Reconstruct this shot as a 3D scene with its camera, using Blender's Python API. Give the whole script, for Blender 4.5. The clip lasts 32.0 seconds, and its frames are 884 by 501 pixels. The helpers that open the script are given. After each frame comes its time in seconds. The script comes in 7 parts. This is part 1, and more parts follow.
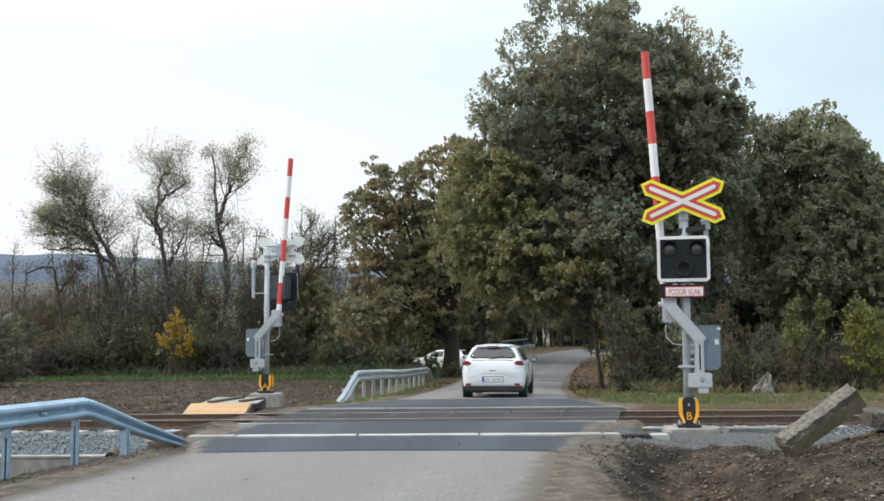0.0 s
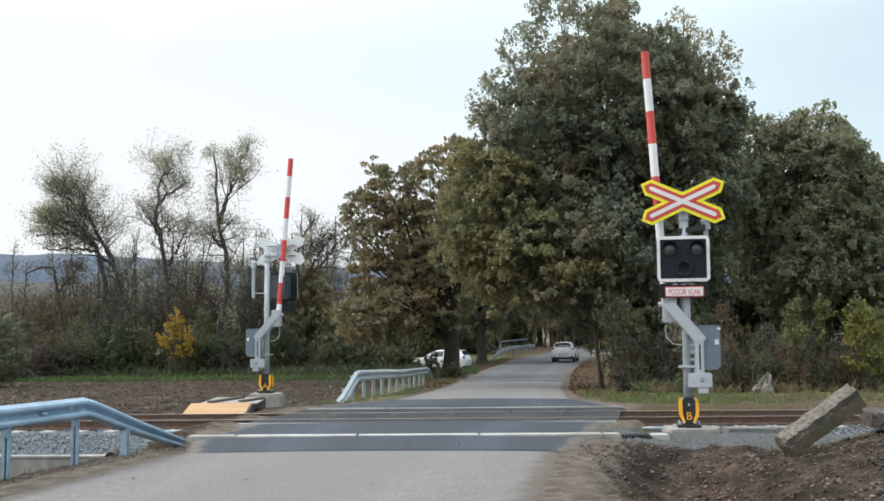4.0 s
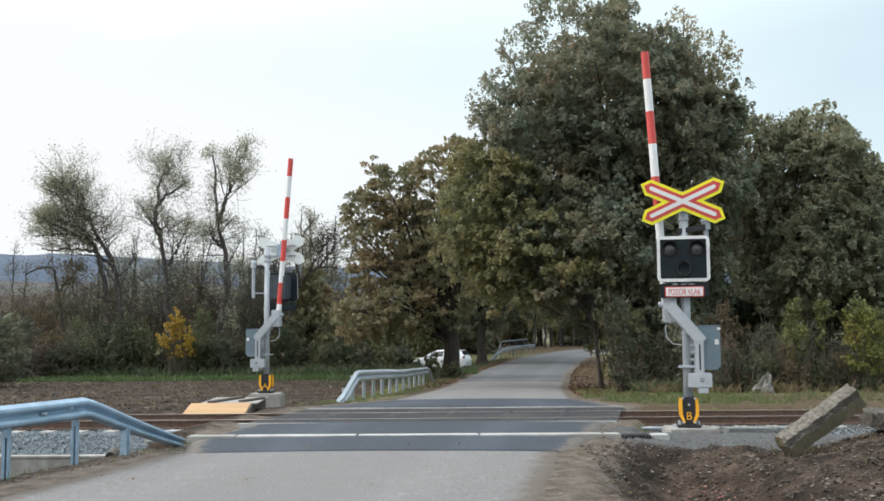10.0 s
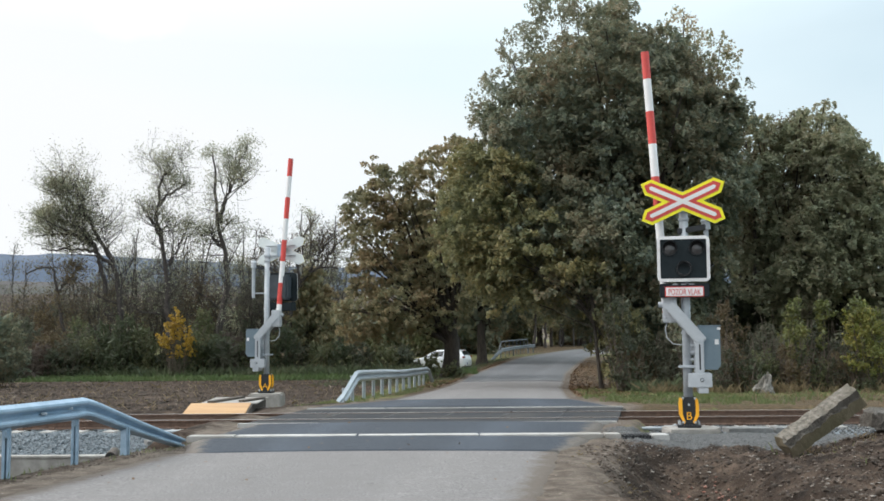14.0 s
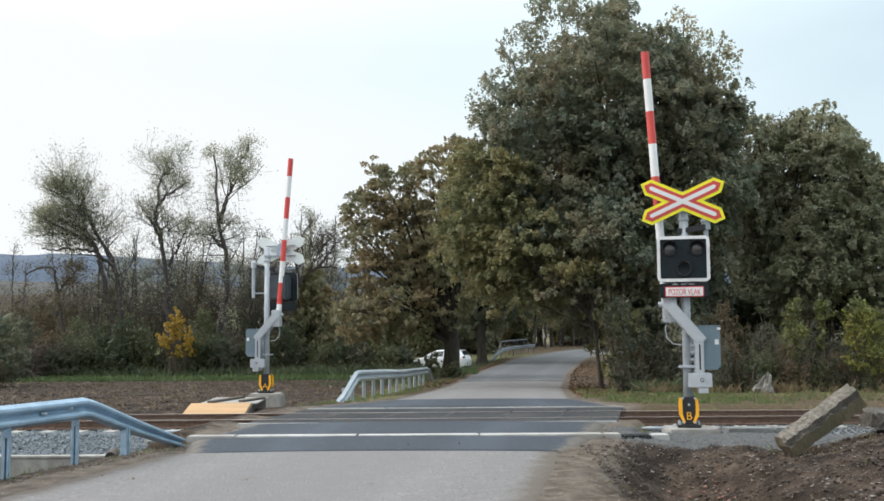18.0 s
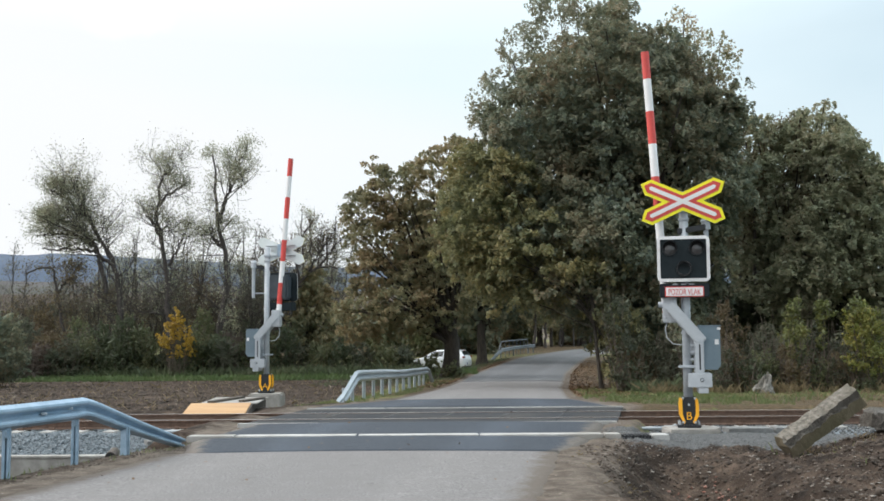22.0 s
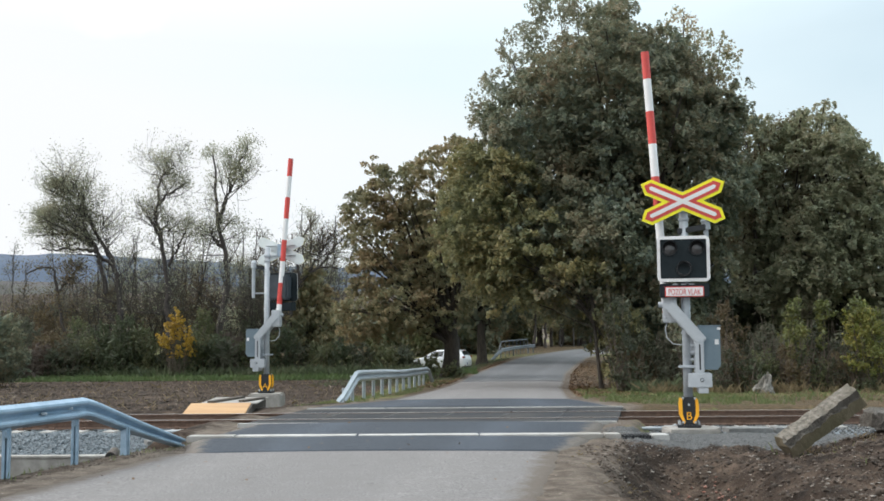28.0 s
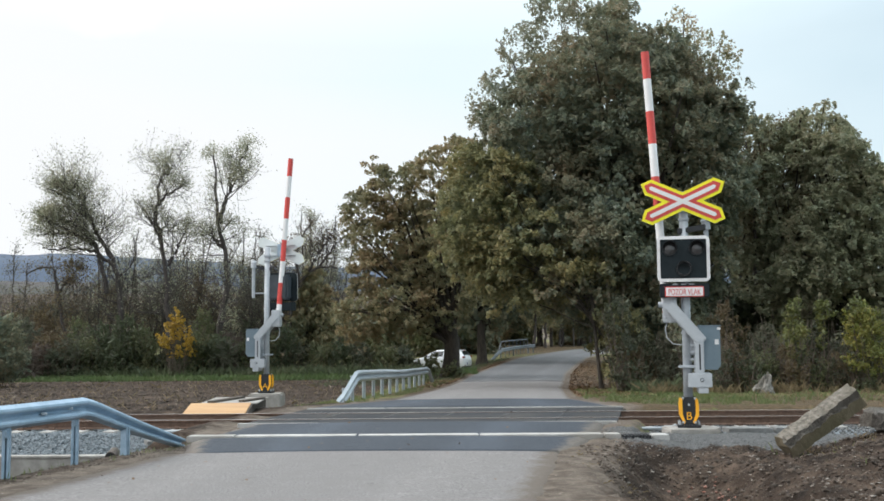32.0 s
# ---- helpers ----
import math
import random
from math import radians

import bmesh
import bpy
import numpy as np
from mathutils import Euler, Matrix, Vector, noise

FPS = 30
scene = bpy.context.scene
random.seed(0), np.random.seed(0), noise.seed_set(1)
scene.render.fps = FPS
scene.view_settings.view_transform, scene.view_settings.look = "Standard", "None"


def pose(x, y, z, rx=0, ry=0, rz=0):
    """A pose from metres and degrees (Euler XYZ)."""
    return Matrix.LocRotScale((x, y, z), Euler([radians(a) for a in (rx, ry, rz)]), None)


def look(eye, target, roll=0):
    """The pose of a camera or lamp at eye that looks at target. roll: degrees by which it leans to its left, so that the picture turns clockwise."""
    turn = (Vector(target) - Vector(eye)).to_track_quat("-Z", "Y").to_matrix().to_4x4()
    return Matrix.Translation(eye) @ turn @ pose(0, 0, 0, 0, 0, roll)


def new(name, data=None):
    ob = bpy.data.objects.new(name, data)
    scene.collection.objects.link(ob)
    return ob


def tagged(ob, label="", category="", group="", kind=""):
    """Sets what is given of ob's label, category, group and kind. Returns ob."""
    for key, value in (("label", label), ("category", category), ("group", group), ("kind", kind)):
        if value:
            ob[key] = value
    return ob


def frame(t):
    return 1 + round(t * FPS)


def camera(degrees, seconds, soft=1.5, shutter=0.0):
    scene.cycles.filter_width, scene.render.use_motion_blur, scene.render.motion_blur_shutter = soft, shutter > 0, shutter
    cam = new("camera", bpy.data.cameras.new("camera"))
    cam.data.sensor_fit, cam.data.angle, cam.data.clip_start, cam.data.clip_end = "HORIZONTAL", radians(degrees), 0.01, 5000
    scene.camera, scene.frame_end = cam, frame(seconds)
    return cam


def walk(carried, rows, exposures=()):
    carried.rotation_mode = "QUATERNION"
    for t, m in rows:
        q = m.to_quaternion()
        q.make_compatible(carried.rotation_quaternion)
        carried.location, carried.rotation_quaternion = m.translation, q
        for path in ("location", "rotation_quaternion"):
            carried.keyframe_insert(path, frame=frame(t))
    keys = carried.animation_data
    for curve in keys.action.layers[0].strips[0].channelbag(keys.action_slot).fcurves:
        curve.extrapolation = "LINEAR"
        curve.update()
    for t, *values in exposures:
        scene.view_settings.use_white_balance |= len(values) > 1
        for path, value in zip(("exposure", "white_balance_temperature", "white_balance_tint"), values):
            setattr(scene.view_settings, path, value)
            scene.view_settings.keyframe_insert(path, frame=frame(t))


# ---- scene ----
cam = camera(48, 32.0, soft=1.65)
EYE = (0.0, 0.0, 1.65)
HERE = look(EYE, (0.0, 100.0, 1.65 + 100 * math.tan(radians(4.804))), roll=-0.4)
walk(cam, [(0.0, HERE), (32.0, HERE)], exposures=((0.0, -0.07, 6250, 9), (32.0, -0.07, 6250, 9)))

# ---- light: bright thin overcast, sun veiled ahead and to the left ----
SUN_AZ, SUN_EL = radians(-88), radians(34)      # from +y, clockwise positive
world = bpy.data.worlds.new("sky")
scene.world = world
world.use_nodes = True
wn, wl = world.node_tree.nodes, world.node_tree.links
for n in list(wn):
    wn.remove(n)
w_out = wn.new("ShaderNodeOutputWorld")
w_bg = wn.new("ShaderNodeBackground")
w_sky = wn.new("ShaderNodeTexSky")
w_sky.sky_type = "NISHITA"
w_sky.sun_disc = False
w_sky.sun_elevation = SUN_EL
w_sky.sun_rotation = SUN_AZ
w_sky.dust_density = 0.8
w_sky.ozone_density = 1.0
w_sky.air_density = 1.0
w_tc = wn.new("ShaderNodeTexCoord")
w_map = wn.new("ShaderNodeMapping")
w_map.inputs["Scale"].default_value = (1.0, 1.0, 2.6)
w_noise = wn.new("ShaderNodeTexNoise")
w_noise.inputs["Scale"].default_value = 2.2
w_noise.inputs["Detail"].default_value = 7
w_noise.inputs["Roughness"].default_value = 0.52
w_ramp = wn.new("ShaderNodeValToRGB")
w_ramp.color_ramp.elements[0].position, w_ramp.color_ramp.elements[1].position = 0.36, 0.62
w_ramp.color_ramp.elements[0].color, w_ramp.color_ramp.elements[1].color = (0.78, 0.78, 0.78, 1), (0.9, 0.9, 0.9, 1)
# the veil of cloud is thickest round the hidden sun
w_dot = wn.new("ShaderNodeVectorMath")
w_dot.operation = "DOT_PRODUCT"
w_dot.inputs[1].default_value = (math.sin(SUN_AZ) * math.cos(SUN_EL), math.cos(SUN_AZ) * math.cos(SUN_EL), math.sin(SUN_EL))
w_veil = wn.new("ShaderNodeMapRange")
w_veil.inputs[1].default_value, w_veil.inputs[2].default_value = -0.15, 0.6
w_veil.inputs[3].default_value, w_veil.inputs[4].default_value = 0.0, 0.55
w_add = wn.new("ShaderNodeMath")
w_add.operation = "ADD"
w_add.use_clamp = True
w_mix = wn.new("ShaderNodeMixRGB")
wl.new(w_tc.outputs["Generated"], w_dot.inputs[0])
wl.new(w_dot.outputs["Value"], w_veil.inputs[0])
wl.new(w_tc.outputs["Generated"], w_map.inputs["Vector"])
wl.new(w_map.outputs[0], w_noise.inputs["Vector"])
wl.new(w_noise.outputs[0], w_ramp.inputs[0])
wl.new(w_ramp.outputs[0], w_add.inputs[0])
wl.new(w_veil.outputs[0], w_add.inputs[1])
wl.new(w_add.outputs[0], w_mix.inputs[0])
w_tint = wn.new("ShaderNodeMixRGB")
w_tint.blend_type = "MULTIPLY"
w_tint.inputs[0].default_value = 1.0
w_tint.inputs[2].default_value = (0.9, 1.13, 1.1, 1)
wl.new(w_sky.outputs[0], w_tint.inputs[1])
wl.new(w_tint.outputs[0], w_mix.inputs[1])
# an overcast sky is brighter overhead than near the horizon
w_sep = wn.new("ShaderNodeSeparateXYZ")
wl.new(w_tc.outputs["Generated"], w_sep.inputs[0])
# the cloud is a warm white towards the hidden sun and faintly blue away from it
w_hue = wn.new("ShaderNodeValToRGB")
w_hue.color_ramp.elements.new(0.5)
w_hue.color_ramp.elements.new(0.7)
for el, pos, c in zip(w_hue.color_ramp.elements, (0.38, 0.59, 0.67, 0.75), ((0.82, 0.955, 1.0), (0.87, 0.97, 0.995), (0.95, 0.98, 0.99), (0.99, 0.985, 0.978))):
    el.position, el.color = pos, (*c, 1)
w_side = wn.new("ShaderNodeMapRange")
w_side.inputs[1].default_value, w_side.inputs[2].default_value = -1.0, 1.0
wl.new(w_dot.outputs["Value"], w_side.inputs[0])
w_lift = wn.new("ShaderNodeVectorMath")
w_lift.operation = "SCALE"
w_lift.inputs["Scale"].default_value = 10.0
# the low sky is a white haze, under a paler blue
w_low = wn.new("ShaderNodeMapRange")
w_low.inputs[1].default_value, w_low.inputs[2].default_value = 0.19, 0.25
w_low.inputs[3].default_value, w_low.inputs[4].default_value = 0.1, 0.0
wl.new(w_sep.outputs[2], w_low.inputs[0])
w_haze = wn.new("ShaderNodeMath")
w_haze.operation = "ADD"
wl.new(w_side.outputs[0], w_haze.inputs[0])
wl.new(w_low.outputs[0], w_haze.inputs[1])
wl.new(w_haze.outputs[0], w_hue.inputs[0])
wl.new(w_hue.outputs[0], w_lift.inputs[0])
wl.new(w_lift.outputs[0], w_mix.inputs[2])
w_up = wn.new("ShaderNodeMapRange")
w_up.inputs[1].default_value, w_up.inputs[2].default_value = 0.28, 0.9
w_up.inputs[3].default_value, w_up.inputs[4].default_value = 0.765, 1.75
wl.new(w_sep.outputs[2], w_up.inputs[0])
w_mul = wn.new("ShaderNodeVectorMath")
w_mul.operation = "SCALE"
wl.new(w_mix.outputs[0], w_mul.inputs[0])
wl.new(w_up.outputs[0], w_mul.inputs["Scale"])
wl.new(w_mul.outputs[0], w_bg.inputs["Color"])
w_bg.inputs["Strength"].default_value = 0.138
wl.new(w_bg.outputs[0], w_out.inputs["Surface"])

sun = new("sun", bpy.data.lights.new("sun", "SUN"))
sun.data.energy, sun.data.angle, sun.data.color = 2.2, radians(10), (1.0, 0.95, 0.88)
sun.matrix_world = look((0, 0, 60), (-60 * math.sin(SUN_AZ) / math.tan(SUN_EL), -60 * math.cos(SUN_AZ) / math.tan(SUN_EL), 0))


# ---- materials ----
def rgb(c):
    return (c[0], c[1], c[2], 1)


def mat(name, a, b, scale=6.0, rough=0.8, metal=0.0, bump=0.0, bscale=None, big=None, island=0.0, spec=0.5, coat=0.0, stretch=(1, 1, 1), object_random=0.0):
    """Two colours by fine noise, a slow third tone, a bump, and a spread from piece to piece."""
    m = bpy.data.materials.new(name)
    m.use_nodes = True
    ns, ln = m.node_tree.nodes, m.node_tree.links
    p = ns["Principled BSDF"]
    p.inputs["Roughness"].default_value, p.inputs["Metallic"].default_value = rough, metal
    p.inputs["Specular IOR Level"].default_value = spec
    p.inputs["Coat Weight"].default_value = coat
    tc, mp = ns.new("ShaderNodeTexCoord"), ns.new("ShaderNodeMapping")
    mp.inputs["Scale"].default_value = stretch
    ln.new(tc.outputs["Object"], mp.inputs["Vector"])
    n1 = ns.new("ShaderNodeTexNoise")
    n1.inputs["Scale"].default_value, n1.inputs["Detail"].default_value, n1.inputs["Roughness"].default_value = scale, 8, 0.65
    ln.new(mp.outputs[0], n1.inputs["Vector"])
    ramp = ns.new("ShaderNodeValToRGB")
    ramp.color_ramp.elements[0].position, ramp.color_ramp.elements[1].position = 0.35, 0.65
    ramp.color_ramp.elements[0].color, ramp.color_ramp.elements[1].color = rgb(a), rgb(b)
    ln.new(n1.outputs[0], ramp.inputs[0])
    out = ramp.outputs[0]
    if big:
        n2 = ns.new("ShaderNodeTexNoise")
        n2.inputs["Scale"].default_value, n2.inputs["Detail"].default_value = scale * 0.11, 5
        ln.new(mp.outputs[0], n2.inputs["Vector"])
        r2 = ns.new("ShaderNodeValToRGB")
        r2.color_ramp.elements[0].position, r2.color_ramp.elements[1].position = 0.42, 0.66
        ln.new(n2.outputs[0], r2.inputs[0])
        mx = ns.new("ShaderNodeMixRGB")
        mx.inputs[2].default_value = rgb(big)
        ln.new(r2.outputs[0], mx.inputs[0])
        ln.new(out, mx.inputs[1])
        out = mx.outputs[0]
    if island or object_random:
        hs = ns.new("ShaderNodeHueSaturation")
        mr = ns.new("ShaderNodeMapRange")
        if island:
            g = ns.new("ShaderNodeNewGeometry")
            ln.new(g.outputs["Random Per Island"], mr.inputs[0])
        else:
            g = ns.new("ShaderNodeObjectInfo")
            ln.new(g.outputs["Random"], mr.inputs[0])
        k = island or object_random
        mr.inputs[3].default_value, mr.inputs[4].default_value = 1 - k, 1 + k
        ln.new(mr.outputs[0], hs.inputs["Value"])
        ln.new(out, hs.inputs["Color"])
        out = hs.outputs[0]
    ln.new(out, p.inputs["Base Color"])
    if bump:
        n3 = ns.new("ShaderNodeTexNoise")
        n3.inputs["Scale"].default_value, n3.inputs["Detail"].default_value = bscale or scale * 2, 8
        ln.new(mp.outputs[0], n3.inputs["Vector"])
        bp = ns.new("ShaderNodeBump")
        bp.inputs["Strength"].default_value, bp.inputs["Distance"].default_value = bump, 0.02
        ln.new(n3.outputs[0], bp.inputs["Height"])
        ln.new(bp.outputs[0], p.inputs["Normal"])
    return m


def leaf_mat(name, cols, trans=0.5):
    """Leaves: each one takes its tone from a ramp; light shines through."""
    m = bpy.data.materials.new(name)
    m.use_nodes = True
    ns, ln = m.node_tree.nodes, m.node_tree.links
    p = ns["Principled BSDF"]
    p.inputs["Roughness"].default_value = 0.5
    p.inputs["Specular IOR Level"].default_value = 0.55
    g, ramp = ns.new("ShaderNodeNewGeometry"), ns.new("ShaderNodeValToRGB")
    els = ramp.color_ramp.elements
    while len(els) < len(cols):
        els.new(0.5)
    for i, c in enumerate(cols):
        els[i].position, els[i].color = i / max(1, len(cols) - 1), rgb(c)
    tc, n1 = ns.new("ShaderNodeTexCoord"), ns.new("ShaderNodeTexNoise")
    n1.inputs["Scale"].default_value, n1.inputs["Detail"].default_value = 0.45, 3
    ln.new(tc.outputs["Object"], n1.inputs["Vector"])
    mr = ns.new("ShaderNodeMapRange")
    mr.inputs[1].default_value, mr.inputs[2].default_value = 0.3, 0.7
    ln.new(n1.outputs[0], mr.inputs[0])
    mx = ns.new("ShaderNodeMix")
    mx.inputs["Factor"].default_value = 0.5
    ln.new(g.outputs["Random Per Island"], mx.inputs["A"])
    ln.new(mr.outputs[0], mx.inputs["B"])
    ln.new(mx.outputs["Result"], ramp.inputs[0])
    ln.new(ramp.outputs[0], p.inputs["Base Color"])
    tr = ns.new("ShaderNodeBsdfTranslucent")
    ln.new(ramp.outputs[0], tr.inputs["Color"])
    ms = ns.new("ShaderNodeMixShader")
    ms.inputs[0].default_value = trans
    ln.new(p.outputs[0], ms.inputs[1])
    ln.new(tr.outputs[0], ms.inputs[2])
    ln.new(ms.outputs[0], ns["Material Output"].inputs["Surface"])
    return m


ASPHALT = mat("old_asphalt", (0.108, 0.102, 0.1), (0.265, 0.252, 0.246), 34, 0.9, bump=0.45, bscale=110, big=(0.178, 0.168, 0.163))
# bluer and darker copy: sky sheen and tree shade are in the colour
ASPHALT_FAR = mat("shaded_blue_asphalt", (0.09, 0.093, 0.098), (0.15, 0.152, 0.157), 10, 0.85, bump=0.3, bscale=60, big=(0.115, 0.116, 0.12))
ASPHALT_NEW = mat("new_asphalt", (0.036, 0.046, 0.061), (0.066, 0.078, 0.097), 20, 0.8, bump=0.4, bscale=120, big=(0.048, 0.058, 0.074), spec=0.35)
RUBBER = mat("rubber_panel", (0.03, 0.033, 0.037), (0.05, 0.054, 0.06), 9, 0.9, bump=0.2, bscale=80, big=(0.062, 0.06, 0.058), object_random=0.12, spec=0.15)
CONCRETE = mat("concrete", (0.25, 0.24, 0.22), (0.38, 0.365, 0.34), 5, 0.9, bump=0.3, bscale=40, big=(0.22, 0.2, 0.17), object_random=0.06)
CONCRETE_PALE = mat("pale_concrete", (0.34, 0.335, 0.32), (0.49, 0.48, 0.465), 6, 0.88, bump=0.25, bscale=50, big=(0.28, 0.265, 0.24), object_random=0.05)
CONCRETE_DULL = mat("dull_concrete", (0.15, 0.152, 0.15), (0.26, 0.262, 0.255), 7, 0.92, bump=0.4, bscale=40, big=(0.12, 0.118, 0.11), object_random=0.12)
CONCRETE_OLD = mat("weathered_concrete", (0.07, 0.062, 0.05), (0.225, 0.203, 0.172), 13, 0.95, bump=0.8, bscale=26, big=(0.1, 0.092, 0.068))
CONCRETE_STAINED = mat("soil_stained_concrete", (0.1, 0.078, 0.05), (0.2, 0.165, 0.115), 6, 0.95, bump=0.7, bscale=30, big=(0.11, 0.1, 0.055))
CONCRETE_BROKEN = mat("broken_concrete", (0.045, 0.04, 0.034), (0.16, 0.145, 0.125), 22, 0.95, bump=1.0, bscale=40, big=(0.06, 0.052, 0.042))
RUST = mat("rusty_steel", (0.09, 0.054, 0.038), (0.18, 0.112, 0.08), 10, 0.75, metal=0.15, bump=0.25, bscale=60, big=(0.12, 0.08, 0.06))
RAILTOP = mat("worn_steel", (0.42, 0.39, 0.37), (0.55, 0.52, 0.5), 8, 0.35, metal=0.5)
# its strong blue is reflected sky, put into the steel's colour
GALV = mat("sky_tinted_galvanised_steel", (0.24, 0.34, 0.44), (0.4, 0.52, 0.64), 3.5, 0.5, metal=0.4, bump=0.1, bscale=30, big=(0.29, 0.38, 0.46), spec=0.35)
GALV_GREY = mat("dull_galvanised_steel", (0.36, 0.4, 0.43), (0.48, 0.52, 0.55), 3.5, 0.5, metal=0.3, bump=0.08, bscale=30, big=(0.32, 0.36, 0.39))
GALV_DULL = mat("weathered_steel", (0.16, 0.18, 0.2), (0.25, 0.275, 0.3), 3.5, 0.6, metal=0.3, big=(0.14, 0.155, 0.17))
SIGN_BACK = mat("bare_aluminium", (0.6, 0.65, 0.65), (0.72, 0.76, 0.76), 3, 0.5, metal=0.1)
GREY_PAINT = mat("grey_paint", (0.4, 0.425, 0.45), (0.48, 0.505, 0.53), 5, 0.5, bump=0.03, big=(0.38, 0.4, 0.42))
POLE_GREY = mat("pole_grey", (0.36, 0.39, 0.42), (0.47, 0.5, 0.53), 6, 0.5, metal=0.2, big=(0.34, 0.365, 0.39))
BOX_BLUE = mat("blue_grey_paint", (0.13, 0.185, 0.225), (0.17, 0.225, 0.265), 5, 0.5, big=(0.145, 0.19, 0.22))
BLACK = mat("black_plastic", (0.012, 0.014, 0.016), (0.022, 0.024, 0.027), 8, 0.55)
DARK = mat("dark_panel", (0.008, 0.014, 0.017), (0.014, 0.022, 0.026), 6, 0.6, spec=0.25)
WHITE = mat("white_paint", (0.74, 0.74, 0.74), (0.82, 0.82, 0.82), 5, 0.45, big=(0.68, 0.67, 0.66))
RED = mat("red_paint", (0.55, 0.055, 0.045), (0.65, 0.075, 0.06), 5, 0.45, big=(0.5, 0.06, 0.05))
SIGN_YELLOW = mat("sign_yellow", (0.82, 0.76, 0.01), (0.88, 0.82, 0.02), 5, 0.45)
YELLOW = mat("amber_plastic", (0.85, 0.4, 0.015), (0.95, 0.46, 0.02), 5, 0.45)
WOOD_NEW = mat("new_plywood", (0.42, 0.26, 0.125), (0.52, 0.33, 0.17), 4, 0.8, bump=0.15, stretch=(1, 8, 1), big=(0.4, 0.24, 0.12))
WOOD_DARK = mat("dark_timber", (0.06, 0.05, 0.04), (0.12, 0.1, 0.085), 6, 0.9, bump=0.4, stretch=(1, 6, 1))
BARK = mat("bark", (0.022, 0.018, 0.014), (0.058, 0.047, 0.037), 7, 0.95, bump=0.8, bscale=14, stretch=(1, 1, 0.3))
STONE = mat("ballast_stone", (0.12, 0.14, 0.155), (0.2, 0.225, 0.24), 8, 0.92, island=0.3)
GRIT = mat("grey_grit", (0.085, 0.088, 0.09), (0.15, 0.152, 0.152), 8, 0.92, island=0.35)
PEBBLE = mat("pebble", (0.12, 0.1, 0.082), (0.25, 0.222, 0.195), 8, 0.9, island=0.5)
CLOD = mat("soil_clod", (0.043, 0.033, 0.025), (0.095, 0.072, 0.056), 9, 0.97, island=0.4, bump=0.5)


def dirty_edges(m, col, amount=1.0):
    """Soil trodden over the rim of a paving, by the mesh's edge attribute and noise."""
    ns, ln = m.node_tree.nodes, m.node_tree.links
    p = ns["Principled BSDF"]
    src = p.inputs["Base Color"].links[0].from_socket
    at, n, tc = ns.new("ShaderNodeAttribute"), ns.new("ShaderNodeTexNoise"), ns.new("ShaderNodeTexCoord")
    at.attribute_name = "edge"
    n.inputs["Scale"].default_value, n.inputs["Detail"].default_value, n.inputs["Roughness"].default_value = 3.2, 10, 0.8
    ln.new(tc.outputs["Object"], n.inputs["Vector"])
    ad = ns.new("ShaderNodeMath")
    ad.operation = "MULTIPLY_ADD"
    ad.inputs[1].default_value = 0.62
    ln.new(at.outputs["Fac"], ad.inputs[0])
    ln.new(n.outputs[0], ad.inputs[2])
    mr = ns.new("ShaderNodeMapRange")
    mr.inputs[1].default_value, mr.inputs[2].default_value, mr.inputs[4].default_value = 0.64, 0.86, amount
    ln.new(ad.outputs[0], mr.inputs[0])
    mx = ns.new("ShaderNodeMixRGB")
    mx.inputs[2].default_value = rgb(col)
    ln.new(mr.outputs[0], mx.inputs[0])
    ln.new(src, mx.inputs[1])
    ln.new(mx.outputs[0], p.inputs["Base Color"])


def wheel_tracks(m, k):
    """Two slightly polished, paler lanes along a paving, broken up by noise."""
    ns, ln = m.node_tree.nodes, m.node_tree.links
    p = ns["Principled BSDF"]
    src = p.inputs["Base Color"].links[0].from_socket
    at, n, tc, mp = ns.new("ShaderNodeAttribute"), ns.new("ShaderNodeTexNoise"), ns.new("ShaderNodeTexCoord"), ns.new("ShaderNodeMapping")
    at.attribute_name = "lane"
    mp.inputs["Scale"].default_value = (2.0, 0.25, 1)
    n.inputs["Scale"].default_value, n.inputs["Detail"].default_value = 1.4, 7
    ln.new(tc.outputs["Object"], mp.inputs["Vector"])
    ln.new(mp.outputs[0], n.inputs["Vector"])
    mu = ns.new("ShaderNodeMath")
    mu.operation = "MULTIPLY"
    ln.new(at.outputs["Fac"], mu.inputs[0])
    ln.new(n.outputs[0], mu.inputs[1])
    mr = ns.new("ShaderNodeMapRange")
    mr.inputs[1].default_value, mr.inputs[2].default_value, mr.inputs[3].default_value, mr.inputs[4].default_value = 0.1, 0.7, 1 - k, 1 + k
    ln.new(mu.outputs[0], mr.inputs[0])
    hs = ns.new("ShaderNodeHueSaturation")
    ln.new(mr.outputs[0], hs.inputs["Value"])
    ln.new(src, hs.inputs["Color"])
    ln.new(hs.outputs[0], p.inputs["Base Color"])


